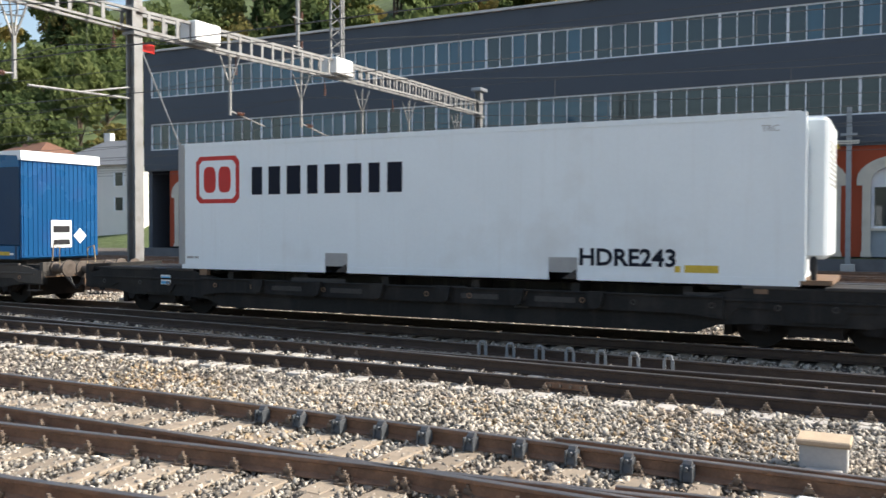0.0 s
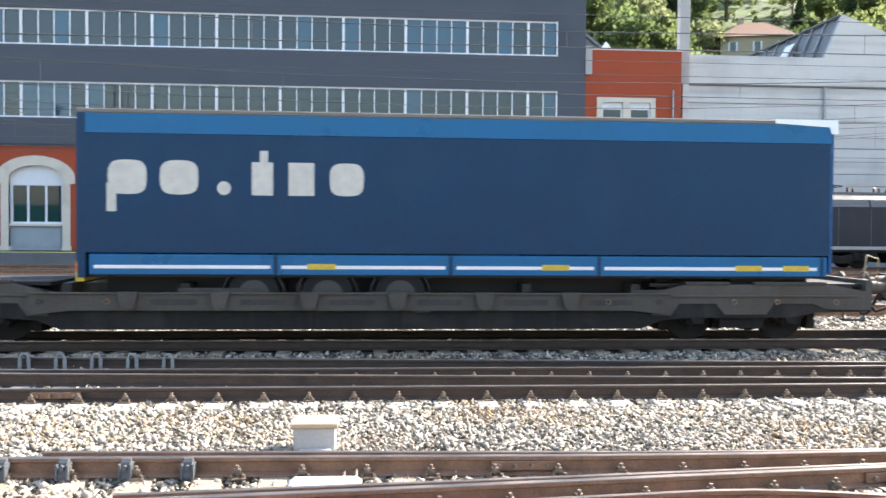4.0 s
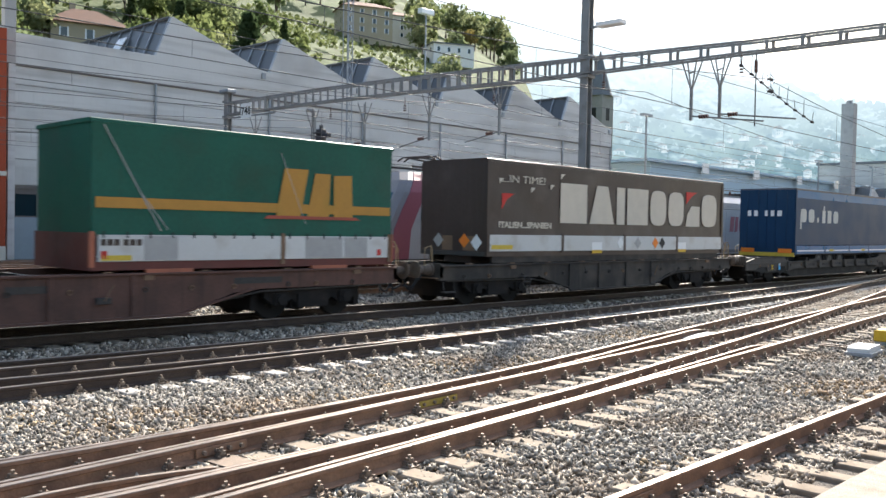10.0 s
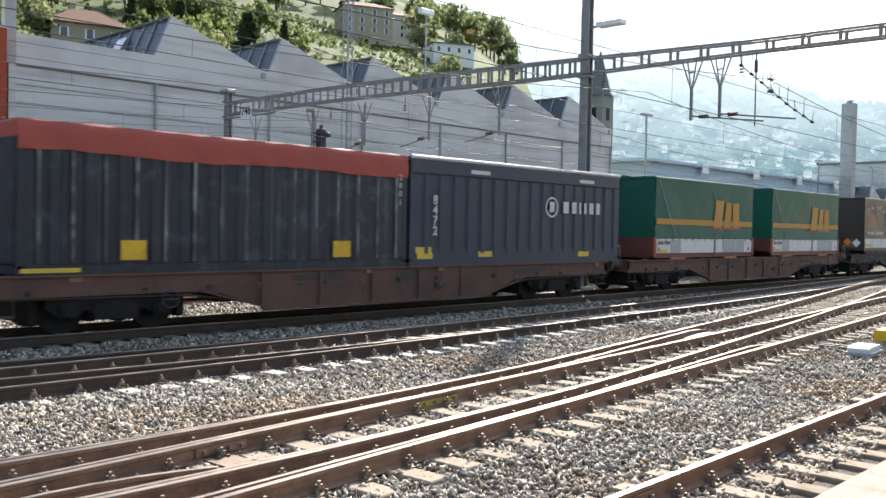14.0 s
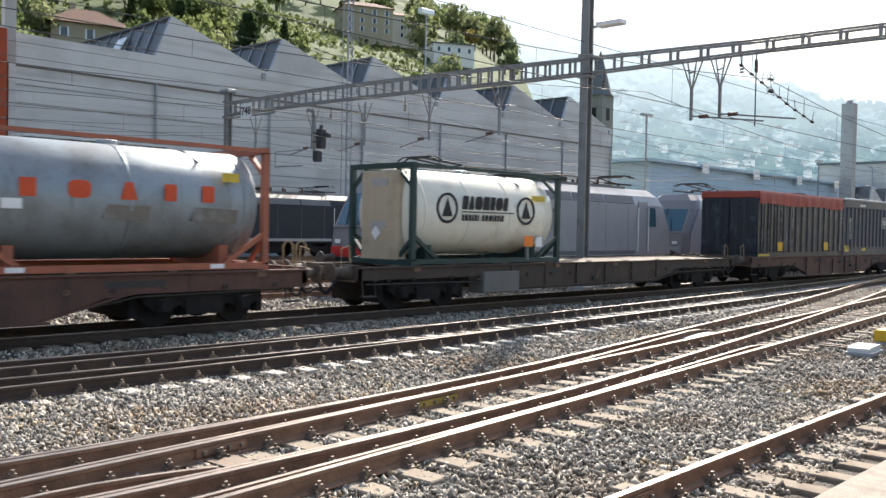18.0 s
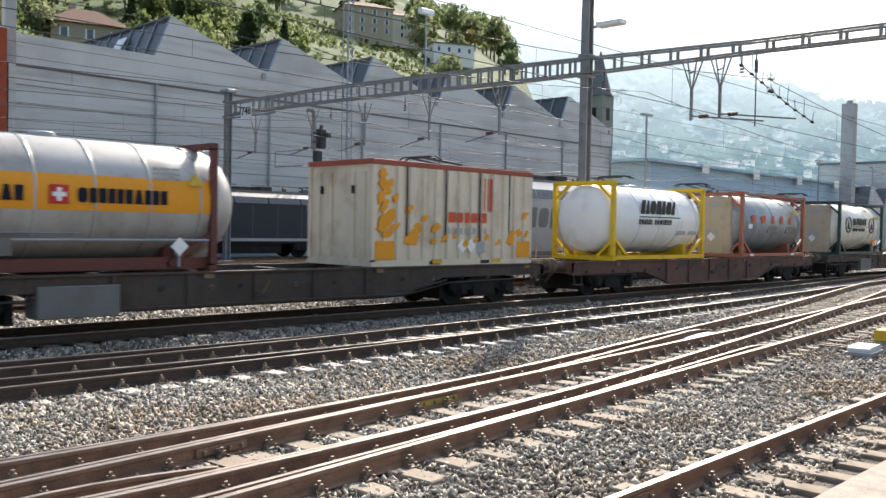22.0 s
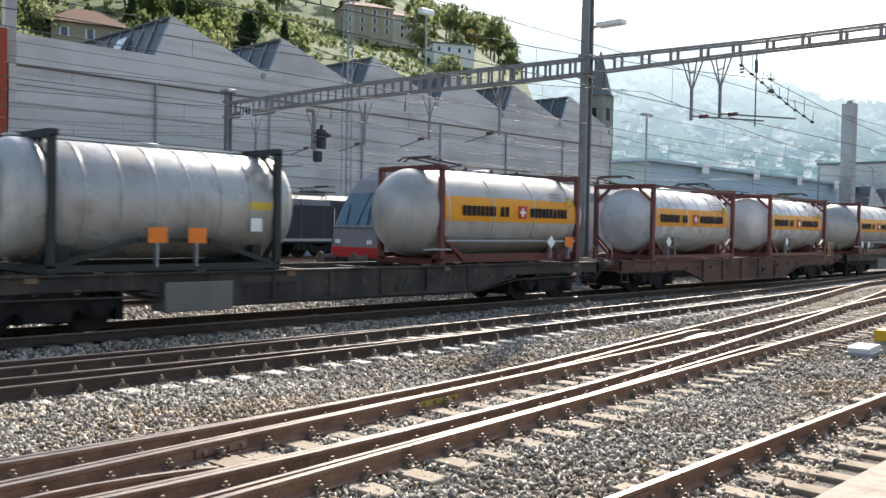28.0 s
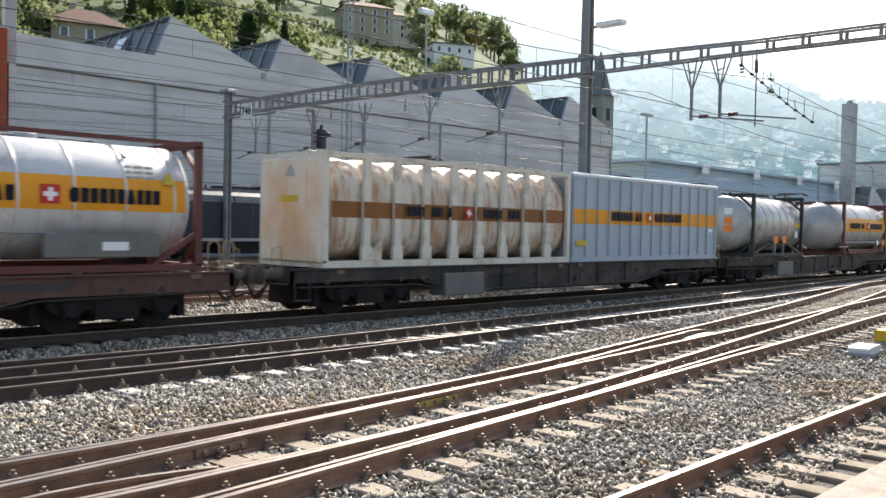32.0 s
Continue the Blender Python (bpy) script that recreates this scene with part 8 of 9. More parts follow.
def capsule(h, r, dome):
    pr = []
    for i in range(9):
        a = math.pi / 2 * i / 8
        pr.append((-h - dome * math.cos(a) + 0.0, max(0.02, r * math.sin(a))))
    pr = [(s, q) for s, q in pr]
    return pr + [(-s, q) for s, q in pr[::-1]]


def tank_container(u0, u1, tank_mat, frame_mat, label, band=None, style="full", logo=None, end_mat=None, walkway=True, rings=5, base=1.12, side=None, cross_x=0.05, inset=0.0):
    """A tank in a lifting frame; style beam: frame only at the two ends, swap: tank longer than its frame."""
    o, h = load("tank_container", u0, u1, base, label, "tank container")
    w, H = 1.219, 2.59
    r = 1.13 if style != "swap" else 1.18
    cz = 1.36
    th, dome = (h - 0.30, 0.27) if style == "full" else (h - 0.25, 0.42) if style == "beam" else (h - 0.1, 0.95)
    bm = lathe(capsule(th, r, dome), "x", 48, (0, 0, cz))
    t = part("tank", bm, tank_mat, o, smooth=True)
    if band:
        n = 16
        a0, a1 = math.radians(158), math.radians(190)
        bb = bmesh.new()
        rows = []
        for i in range(n + 1):
            a = a0 + (a1 - a0) * i / n
            rows.append([bb.verts.new((x, (r + 0.006) * math.cos(a), cz + (r + 0.006) * math.sin(a))) for x in (-th + 0.02, th - 0.02)])
        for p, q in zip(rows, rows[1:]):
            bb.faces.new((p[0], p[1], q[1], q[0]))
        part("colour_band", bb, band, t, "wide coloured band with brand marks", smooth=True)
        y = -(r + 0.012)
        yb = -math.cos(math.radians(6)) * r - 0.014
        zc = cz + 0.075
        hb = 0.27
        brand_row(t, "brand_mark", cross_x - 2.50, zc - hb / 2, ROW_LONG, hb, M_NAVYTEXT, yb - 0.02, 0.045, "dark shape of the brand row")
        cr = part("cross_emblem", box(cross_x - 0.17, cross_x + 0.17, yb - 0.026, yb - 0.004, zc - 0.17, zc + 0.17), M_LOGORED, t, "red square with a white cross")
        part("cross", boxes([(cross_x - 0.04, cross_x + 0.04, yb - 0.03, yb - 0.026, zc - 0.12, zc + 0.12), (cross_x - 0.12, cross_x - 0.04, yb - 0.03, yb - 0.026, zc - 0.04, zc + 0.04), (cross_x + 0.04, cross_x + 0.12, yb - 0.03, yb - 0.026, zc - 0.04, zc + 0.04)]), M_LABELWHITE, cr)
        brand_row(t, "brand_mark", cross_x + 0.34, zc - hb / 2, ROW_TEN, hb, M_NAVYTEXT, yb - 0.02, 0.04, "dark shape of the brand row")
    if band:
        part("warning_triangle", prism([(th - 0.52, cz + 0.34), (th - 0.24, cz + 0.34), (th - 0.38, cz + 0.58)], "y", -r - 0.012, -r * 0.92), M_PLATE, t, "small amber warning triangle")
        for k in range(3):
            bars(t, "small_print", th - 1.25, cz + 0.42 + 0.1 * k, (0.12, 0.2, 0.16), 0.05, M_GREYPATCH, -r * (0.955 - 0.025 * k), 0.04)
        part("brace_rod", rod((-th + 0.1, -r * 0.86, cz - 0.62), (th * 0.1, -r * 0.86, cz - 0.62), 0.018, 6), M_STEEL, o)
    part("bottom_valve", lathe([(-th - 0.1, 0.02), (-th - 0.1, 0.11), (-th + 0.2, 0.13), (-th + 0.35, 0.02)], "x", 12, (0, -0.15, 0.32)), M_RUST, o, "rusty bottom valve")
    for i in range(rings):
        x = -th + 0.25 + i * (2 * th - 0.5) / max(1, rings - 1)
        bb = lathe([(x - 0.025, r + 0.001), (x - 0.022, r + 0.012), (x + 0.022, r + 0.012), (x + 0.025, r + 0.001)], "x", 48, (0, 0, cz))
        part("tank_band", bb, tank_mat, t, smooth=True)
    fh = h - inset
    if inset:
        part("side_truss", beams([((-fh + 1.75, -w + 0.12, 0.62), (fh - 1.75, -w + 0.12, 0.62), 0.08, 0.09)]), frame_mat, o, "raised side truss of the frame")
        for zz, mt in ((1.35, M_ORANGE), (1.02, M_ORANGE), (1.72, M_LABELWHITE)):
            part("end_placard", box(-h - 0.19, -h - 0.165, -0.62, -0.28, zz, zz + 0.26, 0.004), mt, o, "placard on the domed end")
            part("placard_arm", rod((-h - 0.17, -0.45, zz + 0.1), (-h + 0.15, -0.45, zz + 0.1), 0.02, 5), M_STEEL, o)
    if style in ("full", "beam", "swap"):
        for sx in (-1, 1):
            x0, x1 = sorted((sx * fh, sx * (fh - 0.14)))
            fr = part("end_frame", boxes([(x0, x1, -w, -w + 0.13, 0.1, H - 0.1), (x0, x1, w - 0.13, w, 0.1, H - 0.1), (x0, x1, -w, w, H - 0.14, H), (x0, x1, -w, w, 0, 0.15)]), frame_mat, o, "end frame of the tank")
            xm = sx * (fh - 0.07)
            if style != "swap":
                for ya, za, yb_, zb in ((-w + 0.1, 2.0, -0.55, H - 0.1), (w - 0.1, 2.0, 0.55, H - 0.1), (-w + 0.1, 0.65, -0.55, 0.1), (w - 0.1, 0.65, 0.55, 0.1)):
                    part("frame_brace", beams([((xm, ya, za), (xm, yb_, zb), 0.09, 0.09)]), frame_mat, fr)
            for sy in (-1, 1):
                part("saddle_brace", beams([((sx * (fh - 0.1), sy * (w - 0.07), 0.75 if not inset else 0.12), (sx * (fh - (1.0 if not inset else 1.7)), sy * (w - 0.12), 0.14 if not inset else 0.62), 0.09, 0.10)]), frame_mat, fr)
        corner_castings(o, fh + 0.004, w + 0.004, H, frame_mat)
    if style != "swap":
        part("bottom_rail", boxes([(-fh + 0.14, fh - 0.14, -w, -w + 0.1, 0.03, 0.16), (-fh + 0.14, fh - 0.14, w - 0.1, w, 0.03, 0.16)]), frame_mat, o)
        if style == "full":
            part("top_rail", boxes([(-h + 0.14, h - 0.14, -w, -w + 0.06, H - 0.11, H - 0.03), (-h + 0.14, h - 0.14, w - 0.06, w, H - 0.11, H - 0.03)]), frame_mat, o)
    else:
        part("skid", boxes([(-h, h, -w + 0.15, -w + 0.3, 0.05, 0.28), (-h, h, w - 0.3, w - 0.15, 0.05, 0.28)]), frame_mat, o)
        bb = bmesh.new()
        add_rod(bb, (-h + 0.2, -w + 0.02, 0.62), (h - 0.2, -w + 0.02, 0.62), 0.03, 6)
        add_rod(bb, (-h - 0.6, -w + 0.02, 0.4), (-h + 0.4, -w + 0.02, 0.4), 0.03, 6)
        part("side_pipe", bb, M_STEEL, o, "thin steel side pipe")
    if walkway:
        wl = 1.5 if style == "full" else h - 0.3
        wk = part("walkway", box(-wl, wl, 0.12, 0.50, H - 0.05, H - 0.015), M_ALU, o, "pale roof walkway")
        for k in range(4):
            x = -wl + 0.15 + k * (2 * wl - 0.3) / 3
            part("walkway_bearer", box(x - 0.025, x + 0.025, 0.05, 0.56, cz + r - 0.04, H - 0.05), M_STEEL, wk)
        part("drain_line", tube([(wl * 0.9, 0.1, H - 0.1), (wl * 0.9 + 0.15, -0.35, cz + r * 0.96), (wl * 0.9 + 0.25, -0.8, cz + r * 0.74)], 0.02, 6), M_BLACK, wk, "thin dark drain line over the shell")
    man = bmesh.new()
    add_lathe(man, [(cz + r - 0.05, 0.26), (cz + r + 0.09, 0.26), (cz + r + 0.11, 0.22)], "z", 16, (0.1, 0.25, 0))
    part("manhole", man, M_STEEL, o)
    for x in (-h + 0.9, h - 0.9):
        part("saddle", box(x - 0.1, x + 0.1, -0.9, 0.9, 0.1, cz - r * 0.75), frame_mat, o)
    if end_mat:
        e = part("heater_box", box(-h - 0.02, -h + 0.3, -0.72, 0.72, 0.1, H - 0.18, 0.04), end_mat, o, "tall beige cabinet on the tank end")
        part("cabinet_plate", boxes([(-h - 0.035, -h - 0.02, -0.25, 0.3, 0.9, 1.1), (-h - 0.035, -h - 0.02, -0.3, 0.3, 2.0, 2.2)]), M_GREYPATCH, e)
        part("cabinet_diamond", prism([(0.1, 0.62), (0.28, 0.8), (0.1, 0.98), (-0.08, 0.8)], "x", -h - 0.05, -h - 0.035), M_LABELWHITE, e)
    y = -r - 0.012
    if logo == "black":
        for cx in (-1.72, 1.52):
            part("logo_ring", ring(cx, cz + 0.12, 0.33, 0.40, y - 0.004, y + 0.02), M_BLACK, t, "black round emblem")
            part("logo_core", prism([(cx - 0.2, cz - 0.1), (cx, cz + 0.4), (cx + 0.2, cz - 0.1)], "y", y - 0.004, y), M_BLACK, t)
        brand_row(t, "brand_mark", -1.16, cz + 0.10, (("bar", 0.208), ("wedge", 0.2), ("round", 0.29), ("bar", 0.248), ("bar", 0.192), ("round", 0.29), ("bar", 0.176)), 0.36, M_BLACK, y, 0.04, "black shape of the brand row", 0.12)
        part("logo_line", box(-1.18, 0.98, y - 0.004, y, cz + 0.02, cz + 0.05), M_BLACK, t)
        brand_row(t, "small_mark", -1.18, cz - 0.2, (("bar", 0.08), ("round", 0.12), ("bar", 0.088), ("bar", 0.064), ("bar", 0.08), ("bar", 0.05), ("space", 0.06), ("bar", 0.08), ("round", 0.12), ("round", 0.12), ("bar", 0.04), ("bar", 0.08), ("bar", 0.064), ("bar", 0.04), ("bar", 0.088)), 0.17, M_BLACK, y, 0.038, "", 0.1)
    if logo == "blackbig":
        brand_row(t, "brand_mark", -1.25, cz + 0.2, (("bar", 0.24), ("wedge", 0.24), ("round", 0.36), ("bar", 0.304), ("bar", 0.224), ("round", 0.36), ("bar", 0.208)), 0.46, M_BLACK, y + 0.012, 0.045, "black shape of the brand row", 0.12)
        part("logo_line", box(-1.35, 1.35, y - 0.004, y, cz + 0.08, cz + 0.115), M_BLACK, t)
        brand_row(t, "small_mark", -1.38, cz - 0.16, (("bar", 0.096), ("round", 0.14), ("bar", 0.104), ("bar", 0.08), ("bar", 0.096), ("bar", 0.06), ("space", 0.08), ("bar", 0.096), ("round", 0.14), ("round", 0.14), ("bar", 0.05), ("bar", 0.096), ("bar", 0.08), ("bar", 0.05), ("bar", 0.104)), 0.18, M_BLACK, y, 0.05, "", 0.1)
        for x in (1.3, 2.1):
            part("picture_patch", prism([(x, cz - 0.5), (x + 0.55, cz - 0.5), (x + 0.62, cz - 0.1), (x + 0.3, cz + 0.05), (x + 0.05, cz - 0.15)], "y", -r * 0.93 - 0.02, -r * 0.93 + 0.06), M_GREYPATCH, t)
    if logo == "redwide":
        for xa, xb, za in ((-0.55, 0.35, cz - 0.34), (1.25, 2.3, cz - 0.36)):
            part("stained_patch", prism([(xa, za), (xb, za - 0.03), (xb + 0.05, za + 0.25), (xa + 0.1, za + 0.28)], "y", -r * 0.99 - 0.006, -r * 0.9), M_STAIN, t, "brown stain of removed lettering")
        for xa in (-h + 0.75, h - 1.4):
            part("lifting_mark", box(xa, xa + 0.32, -w - 0.008, -w, 0.05, 0.14, 0.003), M_LABELWHITE, o, "small white lifting mark on the rail")
        brand_row(t, "brand_mark", -2.05, cz + 0.02, (("bar", 0.288), ("round", 0.42), ("wedge", 0.34), ("bar", 0.256), ("bar", 0.272)), 0.33, M_ORANGERED, y, 0.56, "red shape of the brand row")
        part("brand_plate", box(1.95, 2.35, y - 0.0, y + 0.01, cz + 0.46, cz + 0.64), M_PLATE, t)
        part("brand_plate", box(-2.35, -2.0, y - 0.004, y, cz - 0.2, cz - 0.02), M_LABELWHITE, t)
    for x, z, mt in side or ():
        if mt == "diamond":
            diamond(o, x, z, 0.19, M_LABELWHITE, -w - 0.02)
            part("placard_bracket", box(x - 0.02, x + 0.02, -w - 0.02, -w + 0.1, 0.1, z), M_STEEL, o)
        elif mt == "orange":
            part("hazard_plate", box(x - 0.2, x + 0.2, -w - 0.02, -w - 0.01, z - 0.15, z + 0.15), M_ORANGE, o, "orange hazard plate")
            part("placard_bracket", box(x - 0.02, x + 0.02, -w - 0.01, -w + 0.1, 0.1, z), M_STEEL, o)
        elif mt == "grey":
            part("document_box", box(x - 0.25, x + 0.25, -w - 0.01, -w + 0.12, z - 0.15, z + 0.15), M_GREYBOX, o)
            part("placard_bracket", box(x - 0.02, x + 0.02, -w + 0.05, -w + 0.09, 0.1, z), M_STEEL, o)
        elif mt == "wide":
            bx = part("document_box", box(x - 1.1, x + 1.1, -w - 0.06, -w + 0.1, z - 0.22, z + 0.22, 0.015), M_GREYBOX, o, "long grey side cabinet")
            part("label_plate", box(x - 0.05, x + 0.45, -w - 0.07, -w - 0.06, z - 0.09, z + 0.07), M_LABELWHITE, bx)
        elif mt == "yellow":
            part("data_plate", box(x - 0.3, x + 0.3, y + 0.005, y + 0.02, z - 0.08, z + 0.08), M_PLATE, t, "yellow data plate")
        elif mt == "white":
            part("data_plate", box(x - 0.14, x + 0.14, y + 0.0, y + 0.02, z - 0.14, z + 0.14), M_LABELWHITE, t)
    return o


tank_container(-115.05, -108.95, M_TANKCREAM, M_FGREEN, "cream tank container in a dark green frame with black emblems", logo="black", end_mat=M_BEIGEEND, side=((1.55, 0.62, "orange"), (2.15, 0.6, "white"), (2.1, 1.85, "yellow")), rings=4)
tank_container(-125.4, -119.3, M_TANKBLUEGREY, M_FORANGE, "blue-grey tank container in an orange-brown frame", logo="redwide", end_mat=M_BEIGEEND, rings=3)
tank_container(-134.55, -128.5, M_TANKWHITE, M_FYELLOW, "white tank container in a bright yellow frame", style="beam", logo="blackbig", rings=5)
tank_container(-155.1, -149.0, M_TANKDULL, M_FMAROON, "silver tank container with an amber band in maroon frame", band=M_BANDYELLOW, style="swap", side=((-2.6, 0.5, "diamond"), (-1.7, 0.5, "diamond"), (-1.2, 0.5, "grey"), (2.2, 0.5, "diamond")), rings=6, cross_x=-0.14)
tank_container(-165.45, -159.4, M_TANKSTEEL, M_FMAROON, "silver tank container with an amber band in a box frame", band=M_BANDYELLOW, side=((-1.4, 0.62, "diamond"), (-0.85, 0.62, "grey")), rings=6)
tank_container(-174.75, -168.7, M_TANKSTEEL, M_FMAROON, "dull silver tank container with an amber band in maroon frame", band=M_BANDYELLOW, side=((-2.0, 0.62, "diamond"), (-1.4, 0.62, "grey")), rings=6)
tank_container(-185.1, -179.05, M_TANKDULL, M_FMAROON, "silver tank with an amber band and placards in maroon frame", band=M_BANDYELLOW, style="swap", side=((1.6, 0.6, "diamond"), (2.5, 0.6, "orange")), rings=4, cross_x=0.3)
tank_container(-195.5, -189.55, M_TANKGREY, M_FBLACK, "plain dirty grey tank container with orange placards", style="beam", side=((-0.4, 0.72, "orange"), (0.45, 0.72, "orange"), (1.9, 0.95, "white"), (2.0, 1.35, "yellow")), rings=8, inset=0.5)
tank_container(-226.0, -219.95, M_TANKSTEEL, M_FMAROON, "silver tank container with an amber band and grey cabinet", band=M_BANDYELLOW, side=((1.0, 0.52, "wide"),), rings=6)


def cream_box():
    o, h = load("box_container", -144.85, -138.8, 1.12, "cream ribbed box container with red marks and orange splashes", "box container")
    w, H = 1.25, 2.58
    box_frame(o, h, w, H - 0.06, M_CREAMBOX)
    part("roof_edge", boxes([(-h - 0.01, h + 0.01, -w - 0.02, w + 0.02, H - 0.14, H)], 0.01), M_ROOFRED, o, "red-brown roof edge")
    for y in (-w + 0.03, w - 0.1):
        part("side", ribbed_side(h - 0.14, y, 0.16, H - 0.14, 0.46, 0.055, 0.40), M_CREAMBOX, o, "ribbed cream side wall")
    part("inner_box", box(-h + 0.05, h - 0.05, -w + 0.04, w - 0.11, 0.1, H - 0.1), M_CREAMBOX, o)
    for y in (-0.9, -0.5, 0.35, 0.8):
        part("end_rib", box(-h - 0.01, -h + 0.05, y - 0.06, y + 0.06, 0.2, H - 0.3), M_CREAMBOX, o)
    for y in (-0.55, 0.65):
        part("end_hook", box(-h - 0.05, -h, y - 0.04, y + 0.04, 1.75, 1.95), M_BLACK, o)
    ys = -w - 0.022
    rr = random.Random(9)
    spots = [(-h + 0.2 + 0.12 * (k % 3), 2.25 - 0.2 * k, 0.17 + 0.05 * (k > 4)) for k in range(8)]
    spots += [(-h + 0.62 + 0.1 * (k % 2), 2.0 - 0.33 * k, 0.13) for k in range(4)] + [(-h + 1.2, 1.45, 0.14), (-h + 1.3, 0.75, 0.28), (-h + 1.5, 0.95, 0.16), (-h + 1.75, 1.2, 0.11), (-h + 2.1, 0.95, 0.14)]
    spots += [(-h + 2.0 + 0.42 * k, 0.60 + 0.06 * (k % 3), 0.10 + 0.03 * (k % 2)) for k in range(8)] + [(h - 0.95, 0.72, 0.2), (h - 0.6, 0.85, 0.14), (h - 0.35, 1.35, 0.13), (h - 0.3, 0.8, 0.12)]
    for i, (cx, cz, r) in enumerate(spots):
        if cx < -h + 0.15 + r:
            cx = -h + 0.15 + r
        for j in range(3):
            ox, oz = cx + rr.uniform(-0.6, 0.6) * r, cz + rr.uniform(-0.5, 0.5) * r
            pts = [(ox + 0.75 * r * rr.uniform(0.6, 1.25) * math.cos(a), oz + 0.5 * r * rr.uniform(0.6, 1.25) * math.sin(a) + 0.25 * r * math.cos(a)) for a in [2 * math.pi * k / 10 for k in range(10)]]
            part("orange_splash", prism(pts, "y", ys - 0.004 - 0.0002 * (i * 3 + j), ys + 0.03), M_BANDYELLOW, o, "orange painted splash")
    for cx, cl in ((-h + 1.1, 0.75), (-0.55, 0.6), (0.75, 0.6), (h - 1.05, 0.85)):
        part("lashing_strap", box(cx - 0.025, cx + 0.025, ys - 0.012, ys, cl, H - 0.14), M_BLACK, o, "black lashing strap hanging down the side")
    for cx in (-h + 2.1, h - 2.0):
        part("fork_pocket", box(cx - 0.16, cx + 0.16, ys - 0.004, ys + 0.03, 0.03, 0.12), M_BLACK, o, "dark fork pocket")
    part("grey_plate", box(0.62, 0.98, ys - 0.006, ys + 0.02, 0.3, 0.62), M_GREYPATCH, o)
    for cx in (-h + 0.1, h - 0.7):
        part("orange_panel", box(cx, cx + 0.6, ys - 0.006, ys + 0.02, 0.17, 0.62), M_BANDYELLOW, o)
    brand_row(o, "brand_mark", -0.45, 1.10, (("bar", 0.272), ("round", 0.24), ("bar", 0.192), ("round", 0.24), ("bar", 0.112), ("bar", 0.192)), 0.27, M_ORANGERED, ys, 0.05, "red shape of the brand row")
    for x in (0.92, 1.06, 1.2):
        part("brand_stripe", box(x, x + 0.05, ys - 0.006, ys + 0.02, 1.42, 2.3), M_ORANGERED, o, "upright red stripe")
    brand_row(o, "small_mark", -0.45, 0.80, (("bar", 0.08), ("bar", 0.05), ("round", 0.13), ("bar", 0.096), ("bar", 0.08), ("round", 0.13), ("round", 0.13), ("bar", 0.08), ("bar", 0.05), ("round", 0.13)), 0.17, M_GREYPATCH, ys, 0.06)
    for cx in (0.1, 0.42):
        diamond(o, cx, 0.5, 0.19, M_LABELWHITE, ys)
    for cx in (-1.0, 1.3):
        part("twist_plate", box(cx, cx + 0.35, ys - 0.006, ys + 0.02, 0.05, 0.16), M_YELLOW, o)


cream_box()


def blue_bulk():
    o, h = load("bulk_container", -207.45, -198.25, 1.12, "pale blue ribbed bulk container with an amber band", "bulk container")
    w, H = 1.25, 2.66
    box_frame(o, h, w, H, M_PALEBLUE)
    part("inner_box", box(-h + 0.06, h - 0.06, -w + 0.03, w - 0.03, 0.1, H - 0.04), M_PALEBLUE, o, "smooth pale blue wall")
    n = 14
    for i in range(n + 1):
        x = -h + 0.08 + i * (2 * h - 0.16) / n
        part("rib", box(x - 0.045, x + 0.045, -w - 0.035, -w + 0.04, 0.16, H - 0.1, 0.008), M_PALEBLUE, o, "upright stiffening rib")
        if i < n:
            x2 = x + (2 * h - 0.16) / n
            part("band_panel", box(x + 0.045, x2 - 0.045, -w + 0.018, -w + 0.034, 1.17, 1.62), M_BANDYELLOW, o)
        part("band_rib", box(x - 0.047, x + 0.047, -w - 0.038, -w - 0.03, 1.17, 1.62), M_BANDYELLOW, o)
    part("roof_roll", rod((-h, -w + 0.03, H + 0.0), (h, -w + 0.03, H + 0.0), 0.06, 10), M_WHITEBOX, o, "white roof tube")
    y = -w + 0.015
    yr = -w - 0.04
    brand_row(o, "brand_mark", -2.55, 1.29, ROW_LONG, 0.28, M_NAVYTEXT, yr, 0.035, "dark shape of the brand row")
    cr = part("cross_emblem", box(-0.36, -0.10, yr - 0.006, yr, 1.28, 1.54), M_LOGORED, o, "red square with a white cross")
    part("cross", boxes([(-0.26, -0.20, yr - 0.012, yr - 0.006, 1.32, 1.5), (-0.32, -0.26, yr - 0.012, yr - 0.006, 1.38, 1.44), (-0.20, -0.14, yr - 0.012, yr - 0.006, 1.38, 1.44)]), M_LABELWHITE, cr)
    brand_row(o, "brand_mark", 0.08, 1.29, ROW_TEN, 0.28, M_NAVYTEXT, yr, 0.045, "dark shape of the brand row")
    part("marker_plate", box(-h + 0.2, -h + 0.75, yr, yr + 0.06, 0.5, 0.66), M_PLATE, o)
    part("label_plate", box(h - 0.75, h - 0.3, y - 0.006, y + 0.02, 0.98, 1.1), M_LABELWHITE, o)


blue_bulk()


